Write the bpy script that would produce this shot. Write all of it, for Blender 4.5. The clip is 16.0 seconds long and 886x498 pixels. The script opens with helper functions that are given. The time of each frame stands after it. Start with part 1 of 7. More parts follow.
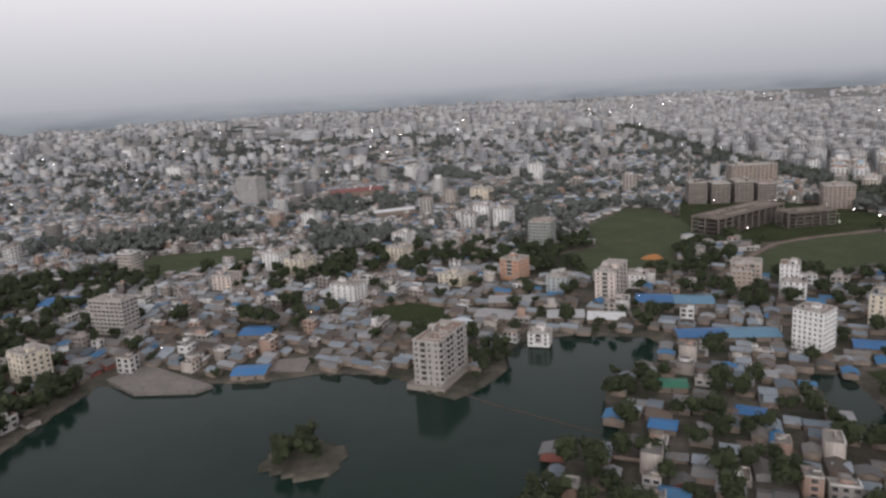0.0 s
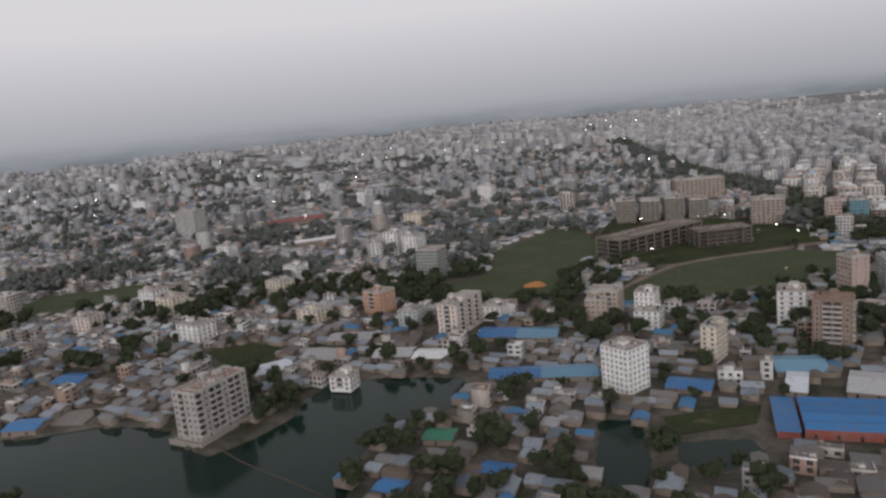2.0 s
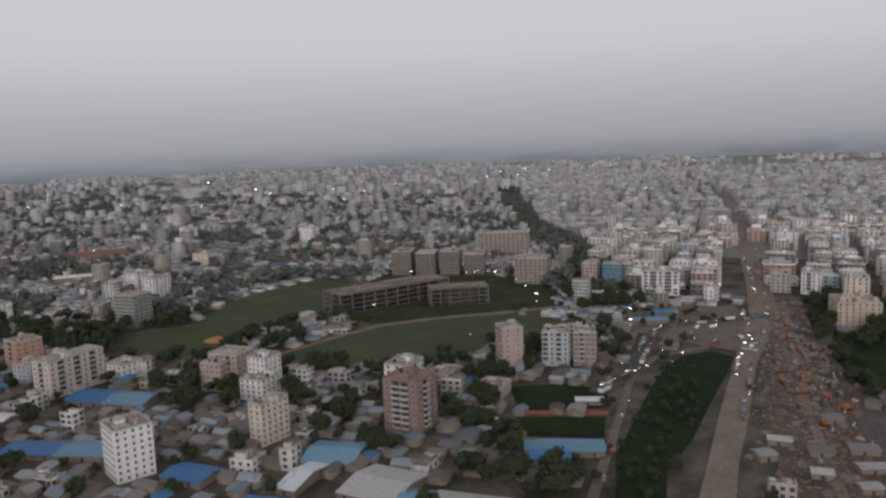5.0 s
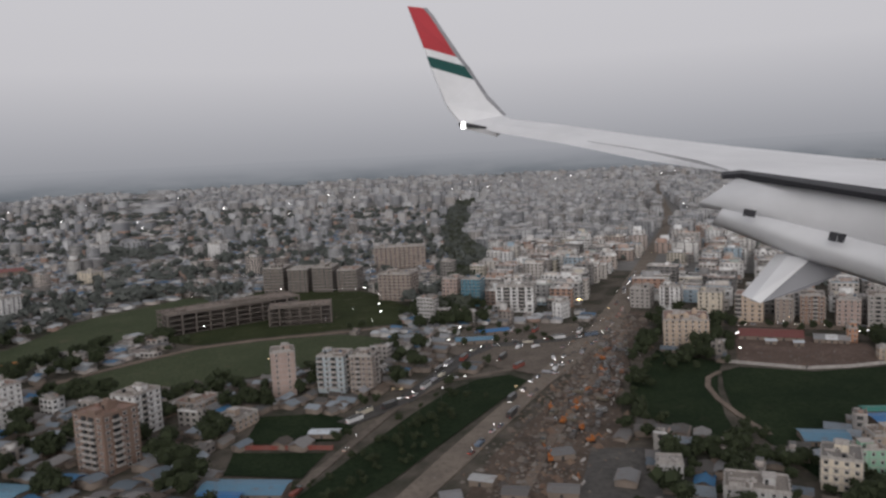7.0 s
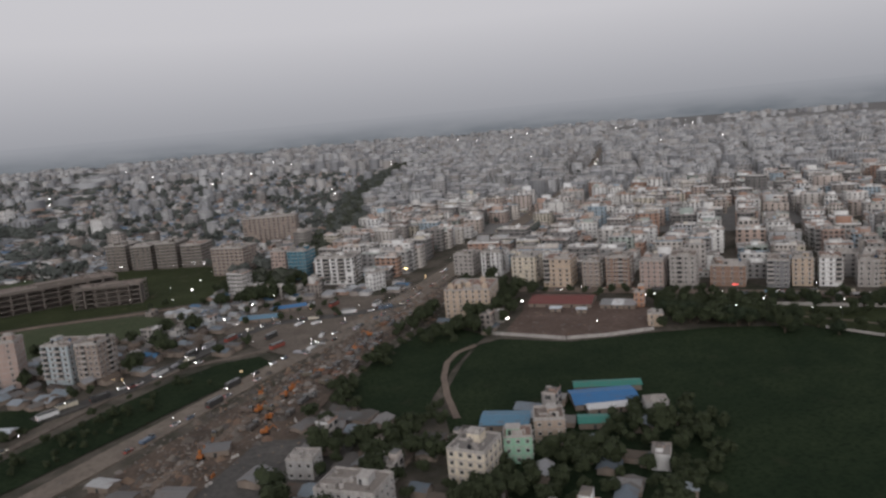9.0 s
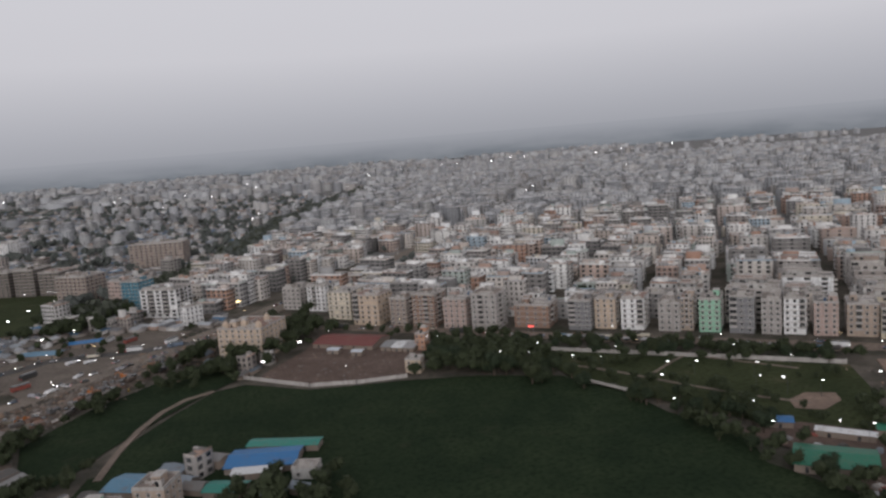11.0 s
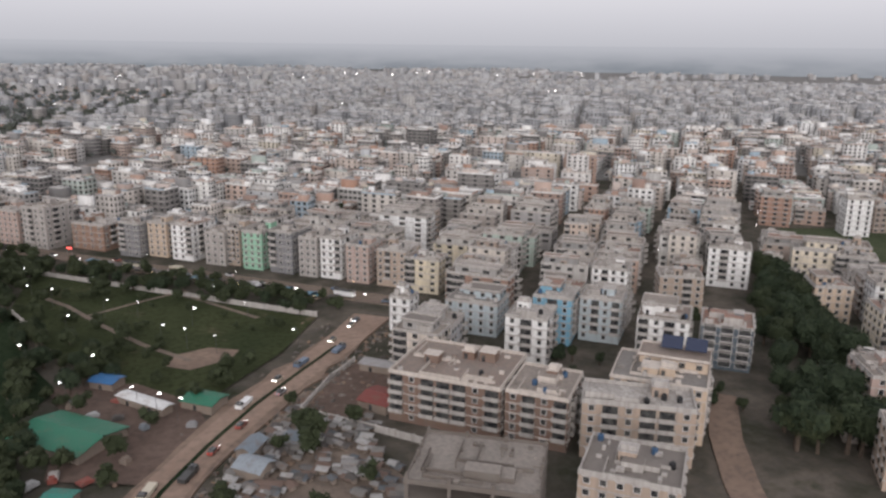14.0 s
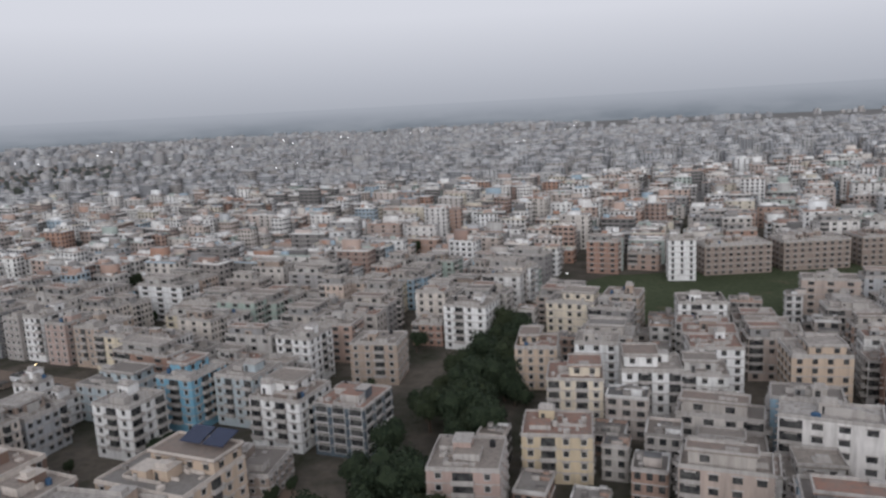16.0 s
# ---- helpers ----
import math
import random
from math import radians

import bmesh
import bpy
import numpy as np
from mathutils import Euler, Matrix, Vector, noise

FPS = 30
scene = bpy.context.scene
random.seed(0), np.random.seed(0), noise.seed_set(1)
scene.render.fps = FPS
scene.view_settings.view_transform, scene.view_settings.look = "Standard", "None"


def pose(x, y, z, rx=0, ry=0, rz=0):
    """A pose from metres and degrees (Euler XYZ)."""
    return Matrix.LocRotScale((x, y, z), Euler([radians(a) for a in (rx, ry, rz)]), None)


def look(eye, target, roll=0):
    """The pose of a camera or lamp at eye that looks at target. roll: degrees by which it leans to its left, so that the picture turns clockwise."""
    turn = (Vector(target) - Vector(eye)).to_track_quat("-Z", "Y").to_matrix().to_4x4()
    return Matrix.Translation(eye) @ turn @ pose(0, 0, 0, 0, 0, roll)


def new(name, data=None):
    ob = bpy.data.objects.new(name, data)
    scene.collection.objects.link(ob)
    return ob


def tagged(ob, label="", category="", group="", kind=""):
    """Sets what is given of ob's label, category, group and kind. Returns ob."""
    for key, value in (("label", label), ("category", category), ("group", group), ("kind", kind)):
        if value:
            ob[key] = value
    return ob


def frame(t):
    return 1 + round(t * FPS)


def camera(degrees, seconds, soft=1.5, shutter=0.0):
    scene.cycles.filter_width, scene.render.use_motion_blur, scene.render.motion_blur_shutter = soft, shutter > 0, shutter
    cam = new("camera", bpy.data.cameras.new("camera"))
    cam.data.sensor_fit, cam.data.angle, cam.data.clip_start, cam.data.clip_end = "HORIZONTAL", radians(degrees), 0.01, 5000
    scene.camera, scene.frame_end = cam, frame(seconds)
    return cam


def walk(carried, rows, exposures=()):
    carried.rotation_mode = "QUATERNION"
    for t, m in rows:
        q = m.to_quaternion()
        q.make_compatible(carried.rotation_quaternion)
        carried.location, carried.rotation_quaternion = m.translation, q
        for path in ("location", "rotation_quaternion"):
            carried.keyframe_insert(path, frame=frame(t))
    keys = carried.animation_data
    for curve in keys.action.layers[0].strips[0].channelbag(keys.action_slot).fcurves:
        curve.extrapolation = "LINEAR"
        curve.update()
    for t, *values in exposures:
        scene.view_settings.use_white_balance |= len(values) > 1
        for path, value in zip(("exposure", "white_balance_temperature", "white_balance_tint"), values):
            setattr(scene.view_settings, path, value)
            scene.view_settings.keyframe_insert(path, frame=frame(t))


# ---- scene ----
from itertools import chain

cam = camera(60.82, 16.0, soft=2.6, shutter=0.0)


def eye(x, y, z, yaw, pitch, roll):
    return pose(x, y, z, 0, 0, yaw) @ pose(0, 0, 0, 90 + pitch) @ pose(0, 0, 0, 0, 0, roll)


PATH = [
    (0.0, eye(0.00, 0.00, 85.13, -13.982, -12.349, -3.201)),
    (0.5, eye(19.25, 0.00, 84.08, -14.598, -10.743, -1.425)),
    (1.0, eye(38.50, 0.00, 83.03, -11.671, -11.379, -2.894)),
    (1.5, eye(57.75, 0.00, 81.97, -13.625, -9.032, -0.504)),
    (2.0, eye(77.00, 0.00, 80.92, -11.145, -10.624, -5.549)),
    (2.5, eye(96.25, 0.00, 79.87, -9.625, -8.906, -8.391)),
    (3.0, eye(115.50, 0.00, 78.82, -12.072, -7.277, -3.796)),
    (3.5, eye(134.75, 0.00, 77.77, -11.551, -10.162, -5.709)),
    (4.0, eye(154.00, 0.00, 76.72, -14.991, -6.651, -1.232)),
    (4.2, eye(161.70, 0.00, 76.30, -14.709, -7.828, -1.122)),
    (6.3, eye(242.54, -0.28, 71.88, -13.635, -7.907, -4.732)),
    (6.5, eye(250.24, -0.56, 71.46, -13.156, -8.002, -4.976)),
    (7.0, eye(269.48, -1.28, 70.41, -13.952, -6.878, -2.880)),
    (7.5, eye(288.71, -1.99, 69.36, -13.953, -7.791, -3.233)),
    (8.0, eye(307.95, -2.70, 68.31, -13.671, -8.636, -3.268)),
    (8.5, eye(327.19, -3.41, 67.25, -14.871, -9.094, -3.607)),
    (8.7, eye(334.88, -3.70, 66.83, -14.590, -9.886, -4.912)),
    (11.0, eye(423.37, -6.97, 62.00, -13.501, -8.076, -4.559)),
    (11.5, eye(442.61, -7.68, 60.95, -15.702, -8.949, -2.418)),
    (12.0, eye(461.84, -8.40, 59.90, -16.652, -10.741, -3.276)),
    (12.5, eye(481.08, -9.11, 58.84, -19.849, -10.981, -0.389)),
    (13.0, eye(500.32, -9.82, 57.79, -18.539, -15.511, -0.408)),
    (13.5, eye(519.56, -10.53, 56.74, -19.586, -15.841, 0.316)),
    (14.0, eye(538.79, -11.25, 55.69, -17.637, -14.515, 0.685)),
    (14.5, eye(558.03, -11.96, 54.64, -18.625, -12.066, 1.567)),
    (15.0, eye(577.27, -12.67, 53.59, -16.225, -13.321, -1.354)),
    (15.5, eye(596.50, -13.38, 52.54, -14.022, -11.993, -4.156)),
    (16.0, eye(615.74, -14.09, 51.48, -14.983, -10.181, -2.978)),
]
EXPOSURES = [(0.0, 0.47, 6500, 12.5), (0.5, 0.37, 6500, 12.5), (1.0, 0.32, 6500, 12.5), (1.5, 0.20, 6500, 12.5), (2.0, 0.22, 6500, 12.5), (2.5, 0.22, 6500, 12.5), (3.0, 0.03, 6500, 12.5), (3.5, 0.00, 6500, 12.5), (4.0, 0.05, 6500, 12.5),
             (6.5, -0.07, 6480, 11.5), (7.0, -0.05, 6480, 11.5), (8.5, -0.02, 6480, 11.5), (11.0, 0.05, 6380, 12.0), (12.0, 0.19, 6500, 13.0), (12.5, 0.18, 6450, 12.0), (13.0, 0.48, 6620, 16.0), (14.0, 0.59, 6520, 12.8), (15.0, 0.44, 6280, 11.2), (15.5, 0.38, 6420, 11.6), (16.0, 0.26, 6150, 10.5)]
walk(cam, PATH, EXPOSURES)

# ---- sky and daylight: an even overcast dusk ----
world = bpy.data.worlds.new("sky")
scene.world = world
world.use_nodes = True
wn, wl = world.node_tree.nodes, world.node_tree.links
background = wn["Background"]
sky = wn.new("ShaderNodeTexSky")
sky.sky_type = "NISHITA"
sky.sun_disc = False
sky.sun_elevation, sky.sun_rotation = radians(32), radians(200)
sky.air_density, sky.dust_density, sky.ozone_density = 1.0, 9.0, 1.0
grey_sky = wn.new("ShaderNodeHueSaturation")
grey_sky.inputs["Saturation"].default_value = 0.25
grey_sky.inputs["Value"].default_value = 0.08
wl.new(sky.outputs[0], grey_sky.inputs["Color"])
direction = wn.new("ShaderNodeTexCoord")
split = wn.new("ShaderNodeSeparateXYZ")
wl.new(direction.outputs["Generated"], split.inputs[0])
cloud = wn.new("ShaderNodeValToRGB")
while len(cloud.color_ramp.elements) < 5:
    cloud.color_ramp.elements.new(0.5)
for e, (p, c) in zip(cloud.color_ramp.elements, ((0.0, (0.37, 0.38, 0.41)), (0.05, (0.48, 0.485, 0.515)), (0.12, (0.63, 0.625, 0.65)), (0.25, (0.66, 0.655, 0.68)), (1.0, (0.34, 0.345, 0.37)))):
    e.position, e.color = p, (*c, 1)
wl.new(split.outputs["Z"], cloud.inputs[0])
both = wn.new("ShaderNodeMix")
both.data_type = "RGBA"
both.inputs["Factor"].default_value = 0.12
wl.new(cloud.outputs[0], both.inputs[6])
wl.new(grey_sky.outputs[0], both.inputs[7])
wl.new(both.outputs[2], background.inputs["Color"])
background.inputs["Strength"].default_value = 1.0

sun_data = bpy.data.lights.new("sun", "SUN")
sun_data.energy, sun_data.angle, sun_data.color = 1.15, radians(55), (1.0, 0.975, 0.95)
sun = new("sun", sun_data)
sun.matrix_world = look((-130, -330, 120), (0, 0, 0))
scene.view_settings.exposure = 0.0

# ---- materials ----
def material(name, build, rough=0.85, metal=0.0, spec=0.3):
    m = bpy.data.materials.new(name)
    m.use_nodes = True
    n, l = m.node_tree.nodes, m.node_tree.links
    p = n["Principled BSDF"]
    p.inputs["Roughness"].default_value = rough
    p.inputs["Metallic"].default_value = metal
    p.inputs["Specular IOR Level"].default_value = spec
    build(n, l, p)
    return m


def noise_node(n, l, scale, detail=4.0, stretch=None, rough=0.6):
    g = n.new("ShaderNodeNewGeometry")
    t = n.new("ShaderNodeTexNoise")
    t.inputs["Scale"].default_value, t.inputs["Detail"].default_value, t.inputs["Roughness"].default_value = scale, detail, rough
    if stretch:
        mp = n.new("ShaderNodeMapping")
        mp.inputs["Scale"].default_value = stretch
        l.new(g.outputs["Position"], mp.inputs["Vector"])
        l.new(mp.outputs[0], t.inputs["Vector"])
    else:
        l.new(g.outputs["Position"], t.inputs["Vector"])
    return t.outputs["Fac"]


def ramp(n, l, fac, stops, constant=False):
    r = n.new("ShaderNodeValToRGB")
    r.color_ramp.interpolation = "CONSTANT" if constant else "LINEAR"
    while len(r.color_ramp.elements) < len(stops):
        r.color_ramp.elements.new(0.5)
    for e, (p, c) in zip(r.color_ramp.elements, stops):
        e.position, e.color = p, (*c, 1)
    l.new(fac, r.inputs[0])
    return r.outputs[0]


def mixed(n, l, a, b, fac, mode="MIX"):
    m = n.new("ShaderNodeMix")
    m.data_type, m.blend_type = "RGBA", mode
    for socket, v in ((m.inputs[6], a), (m.inputs[7], b), (m.inputs["Factor"], fac)):
        if isinstance(v, tuple):
            socket.default_value = (*v, 1)
        elif isinstance(v, float):
            socket.default_value = v
        else:
            l.new(v, socket)
    return m.outputs[2]


def bump(n, l, p, height, strength, distance=0.05):
    b = n.new("ShaderNodeBump")
    b.inputs["Strength"].default_value, b.inputs["Distance"].default_value = strength, distance
    l.new(height, b.inputs["Height"])
    l.new(b.outputs[0], p.inputs["Normal"])


def weathered(n, l, p, base, dark=0.45, amount=0.6):
    """Rain streaks and blotches over a base colour."""
    streak = ramp(n, l, noise_node(n, l, 1.0, 5, (1.6, 1.6, 0.22)), ((0.42, (0, 0, 0)), (0.75, (amount,) * 3)))
    blot = ramp(n, l, noise_node(n, l, 0.35, 5), ((0.4, (0, 0, 0)), (0.8, (amount * 0.7,) * 3)))
    c = mixed(n, l, base, (0.16 * dark / 0.45, 0.145 * dark / 0.45, 0.13 * dark / 0.45), streak)
    c = mixed(n, l, c, (0.22, 0.20, 0.18), blot)
    l.new(c, p.inputs["Base Color"])
    bump(n, l, p, noise_node(n, l, 4.0, 3), 0.25)


def paint(name, rgb, amount=0.55, rough=0.85):
    def build(n, l, p):
        c = n.new("ShaderNodeRGB")
        c.outputs[0].default_value = (*rgb, 1)
        weathered(n, l, p, c.outputs[0], amount=amount)
    return material(name, build, rough)


def varied(name, colours, source="object", amount=0.55, rough=0.85, metal=0.0):
    """One of several colours for each object, or for each loose piece of a joined mesh."""
    def build(n, l, p):
        if source == "object":
            r = n.new("ShaderNodeObjectInfo").outputs["Random"]
        else:
            r = n.new("ShaderNodeNewGeometry").outputs["Random Per Island"]
        c = ramp(n, l, r, [(i / len(colours), c) for i, c in enumerate(colours)], True)
        weathered(n, l, p, c, amount=amount)
    return material(name, build, rough, metal)


WALLS = [(0.72, 0.69, 0.665), (0.44, 0.42, 0.40), (0.62, 0.56, 0.50), (0.34, 0.33, 0.33), (0.80, 0.80, 0.80), (0.54, 0.43, 0.36),
         (0.26, 0.25, 0.25), (0.66, 0.62, 0.58), (0.34, 0.20, 0.15), (0.76, 0.73, 0.70), (0.46, 0.47, 0.49), (0.58, 0.46, 0.40),
         (0.54, 0.36, 0.28), (0.64, 0.56, 0.42), (0.82, 0.80, 0.78), (0.30, 0.26, 0.24), (0.52, 0.47, 0.43), (0.30, 0.43, 0.53),
         (0.78, 0.77, 0.75), (0.48, 0.28, 0.20), (0.68, 0.60, 0.53), (0.44, 0.31, 0.255), (0.72, 0.70, 0.67), (0.38, 0.46, 0.41),
         (0.74, 0.71, 0.685), (0.60, 0.46, 0.375), (0.79, 0.77, 0.755), (0.36, 0.335, 0.315), (0.60, 0.555, 0.515), (0.70, 0.685, 0.67), (0.46, 0.37, 0.32), (0.72, 0.69, 0.66)]
# bluish greys of low contrast: distance haze is put into these wall colours
HAZED_WALLS = [(0.46, 0.465, 0.48), (0.33, 0.335, 0.35), (0.42, 0.415, 0.41), (0.29, 0.295, 0.31), (0.56, 0.56, 0.57), (0.36, 0.35, 0.35), (0.44, 0.445, 0.46), (0.27, 0.275, 0.29), (0.48, 0.465, 0.455), (0.31, 0.30, 0.30), (0.52, 0.52, 0.525), (0.38, 0.355, 0.34)]
HOUSE_WALLS = [(0.44, 0.41, 0.38), (0.30, 0.26, 0.235), (0.58, 0.56, 0.54), (0.26, 0.24, 0.225), (0.40, 0.37, 0.35), (0.68, 0.67, 0.66), (0.36, 0.24, 0.19), (0.50, 0.44, 0.40)]
ROOFS = [(0.330, 0.303, 0.281), (0.407, 0.374, 0.347), (0.264, 0.248, 0.237), (0.473, 0.446, 0.424), (0.341, 0.292, 0.264), (0.297, 0.297, 0.303), (0.517, 0.501, 0.484), (0.374, 0.352, 0.336)]
TIN = [(0.197, 0.223, 0.249), (0.153, 0.178, 0.204), (0.229, 0.255, 0.280), (0.114, 0.108, 0.105), (0.165, 0.163, 0.165), (0.095, 0.077, 0.064), (0.242, 0.242, 0.249), (0.083, 0.077, 0.073), (0.127, 0.118, 0.112), (0.095, 0.114, 0.133),
       (0.108, 0.083, 0.067), (0.185, 0.178, 0.175), (0.051, 0.140, 0.255), (0.101, 0.099, 0.099), (0.140, 0.133, 0.131), (0.070, 0.060, 0.054), (0.129, 0.120, 0.112)]

def dulled(colours, keep):
    """The same colours, nearer to grey."""
    return [tuple(keep * v + (1 - keep) * sum(c) / 3 for v in c) for c in colours]


WALLS_JOINED = dulled(WALLS[:24], 0.72) + [(0.16, 0.155, 0.155), (0.20, 0.19, 0.185), (0.83, 0.82, 0.81), (0.80, 0.80, 0.80), (0.24, 0.225, 0.215), (0.13, 0.125, 0.125), (0.84, 0.83, 0.81), (0.40, 0.23, 0.165)]
mat_wall = varied("painted_wall", WALLS)
mat_wall_far = varied("painted_wall_joined", WALLS_JOINED, "island", 0.35)
mat_wall_hazed = varied("hazed_distant_wall", HAZED_WALLS, "island", 0.3)
mat_wall_house = varied("house_wall_joined", HOUSE_WALLS, "island", 0.5)
ROOFS_NEAR = [(0.27, 0.235, 0.21), (0.33, 0.285, 0.25), (0.20, 0.175, 0.16), (0.40, 0.36, 0.33), (0.26, 0.20, 0.17), (0.23, 0.215, 0.205), (0.44, 0.41, 0.385), (0.30, 0.255, 0.225), (0.30, 0.17, 0.13)]
mat_roof = varied("concrete_roof", ROOFS_NEAR, amount=0.95)
mat_roof_far = varied("concrete_roof_joined", ROOFS, "island", 0.5)
# far roofs, paled so that their colour carries the haze
mat_roof_hazed = varied("hazed_distant_roof", [(0.31, 0.305, 0.305), (0.37, 0.365, 0.36), (0.27, 0.268, 0.27), (0.42, 0.415, 0.41)], "island", 0.3)
mat_roof_low = varied("dark_low_roof", [(0.17, 0.155, 0.145), (0.22, 0.20, 0.185), (0.13, 0.125, 0.12), (0.27, 0.25, 0.235), (0.19, 0.16, 0.14), (0.15, 0.15, 0.155)], "island", 0.6)
mat_hut = varied("stair_hut_paint", [(0.50, 0.48, 0.46), (0.36, 0.345, 0.335), (0.46, 0.42, 0.385), (0.34, 0.26, 0.215), (0.28, 0.275, 0.275)])
mat_concrete = paint("raw_concrete", (0.29, 0.255, 0.225), 0.7)
# stained concrete, darkened further to hold the gloom of the open floors
mat_shell = paint("stained_dim_shell_concrete", (0.144, 0.121, 0.105), 0.7)
mat_slab = paint("slab_edge", (0.45, 0.42, 0.395), 0.6)
mat_brick = paint("brick_red", (0.25, 0.065, 0.05), 0.5)
mat_white = paint("white_paint", (0.78, 0.77, 0.76), 0.3)
mat_cream = paint("cream_paint", (0.68, 0.60, 0.48), 0.35)
mat_dirt_wall = paint("mud_wall", (0.23, 0.18, 0.145), 0.6)


def tin_build(colours, source):
    def build(n, l, p):
        if source == "object":
            r = n.new("ShaderNodeObjectInfo").outputs["Random"]
        else:
            r = n.new("ShaderNodeNewGeometry").outputs["Random Per Island"]
        c = ramp(n, l, r, [(i / len(colours), c) for i, c in enumerate(colours)], True)
        rust = ramp(n, l, noise_node(n, l, 0.5, 6), ((0.55, (0, 0, 0)), (0.78, (0.7,) * 3)))
        c = mixed(n, l, c, (0.17, 0.10, 0.065), rust)
        l.new(mixed(n, l, c, (0.12, 0.11, 0.10), ramp(n, l, noise_node(n, l, 2.5, 4), ((0.5, (0, 0, 0)), (0.8, (0.6,) * 3)))), p.inputs["Base Color"])
        w = n.new("ShaderNodeTexWave")
        w.inputs["Scale"].default_value = 3.0
        tc = n.new("ShaderNodeTexCoord")
        l.new(tc.outputs["Object"], w.inputs["Vector"])
        bump(n, l, p, w.outputs["Fac"], 0.35, 0.04)
    return build


mat_tin = material("corrugated_tin", tin_build(TIN, "object"), 0.65, 0.0, 0.15)
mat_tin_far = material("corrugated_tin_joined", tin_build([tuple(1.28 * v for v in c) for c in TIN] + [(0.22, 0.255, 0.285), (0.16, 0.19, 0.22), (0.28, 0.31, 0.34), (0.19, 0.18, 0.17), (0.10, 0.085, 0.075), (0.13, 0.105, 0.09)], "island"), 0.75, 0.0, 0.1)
# light grey tin for farther roofs, its paleness partly standing in for haze
mat_tin_pale_haze = material("pale_hazed_tin_joined", tin_build([(0.30, 0.32, 0.34), (0.40, 0.42, 0.44), (0.23, 0.245, 0.26), (0.50, 0.515, 0.53), (0.17, 0.175, 0.185), (0.34, 0.35, 0.365), (0.09, 0.18, 0.29), (0.21, 0.18, 0.165), (0.12, 0.12, 0.125), (0.17, 0.145, 0.13)], "island"), 0.7, 0.0, 0.15)
mat_tin_slum = material("patched_shack_tin", tin_build([(0.14, 0.13, 0.125), (0.20, 0.19, 0.18), (0.10, 0.09, 0.085), (0.26, 0.25, 0.245), (0.17, 0.12, 0.10), (0.12, 0.13, 0.14), (0.36, 0.35, 0.34)], "island"), 0.75, 0.0, 0.1)
mat_tin_blue = material("blue_tin", tin_build([(0.03, 0.155, 0.36), (0.025, 0.125, 0.30)], "object"), 0.5)
mat_tin_sky = material("sky_blue_tin", tin_build([(0.13, 0.27, 0.37), (0.10, 0.22, 0.32)], "object"), 0.5)
mat_tin_teal = material("teal_tin", tin_build([(0.03, 0.20, 0.16), (0.02, 0.15, 0.09)], "object"), 0.5)
mat_tin_grey = material("grey_tin", tin_build([(0.32, 0.31, 0.31), (0.24, 0.24, 0.24), (0.42, 0.42, 0.42)], "object"), 0.5, 0.2)
mat_tin_white = material("white_tin", tin_build([(0.62, 0.62, 0.62), (0.54, 0.58, 0.62)], "object"), 0.5)
mat_tin_red = material("red_tin", tin_build([(0.20, 0.05, 0.042), (0.16, 0.042, 0.036)], "object"), 0.6)


def glass_build(n, l, p):
    c = ramp(n, l, noise_node(n, l, 0.9, 2), ((0.35, (0.02, 0.021, 0.024)), (0.65, (0.10, 0.098, 0.095))))
    l.new(c, p.inputs["Base Color"])


mat_glass = material("window_glass", glass_build, 0.25, 0.0, 0.5)
mat_glass_blue = material("blue_curtain_glass", lambda n, l, p: l.new(ramp(n, l, noise_node(n, l, 0.8, 2), ((0.3, (0.06, 0.16, 0.22)), (0.7, (0.12, 0.27, 0.34)))), p.inputs["Base Color"]), 0.15, 0.0, 0.6)
mat_frame = material("window_frame", lambda n, l, p: l.new(ramp(n, l, noise_node(n, l, 2, 2), ((0.3, (0.45, 0.44, 0.43)), (0.7, (0.6, 0.59, 0.58)))), p.inputs["Base Color"]), 0.6)


def leaf_build(low, high):
    def build(n, l, p):
        isl = n.new("ShaderNodeNewGeometry").outputs["Random Per Island"]
        ob = n.new("ShaderNodeObjectInfo").outputs["Random"]
        a = ramp(n, l, isl, ((0.0, low), (1.0, high)))
        l.new(mixed(n, l, a, (0.046, 0.052, 0.024), ramp(n, l, ob, ((0.4, (0, 0, 0)), (1.0, (0.6,) * 3)))), p.inputs["Base Color"])
    return build


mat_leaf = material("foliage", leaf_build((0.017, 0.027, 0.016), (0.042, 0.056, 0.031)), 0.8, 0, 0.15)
# paler, greyer copy of the foliage, with distance haze painted into it
mat_leaf_hazed = material("hazed_foliage", leaf_build((0.095, 0.105, 0.098), (0.135, 0.143, 0.13)), 0.85, 0, 0.1)
mat_bark = material("bark", lambda n, l, p: l.new(ramp(n, l, noise_node(n, l, 6, 4), ((0.3, (0.05, 0.038, 0.028)), (0.7, (0.12, 0.09, 0.07)))), p.inputs["Base Color"]), 0.9)


def ground_build(n, l, p):
    a = ramp(n, l, noise_node(n, l, 0.06, 6, None, 0.65), ((0.35, (0.035, 0.040, 0.024)), (0.48, (0.075, 0.068, 0.055)), (0.60, (0.14, 0.12, 0.10)), (0.70, (0.05, 0.052, 0.036))))
    b = mixed(n, l, a, (0.085, 0.078, 0.07), ramp(n, l, noise_node(n, l, 0.6, 6), ((0.45, (0, 0, 0)), (0.7, (0.7,) * 3))))
    l.new(b, p.inputs["Base Color"])
    bump(n, l, p, noise_node(n, l, 1.2, 5), 0.5, 0.2)


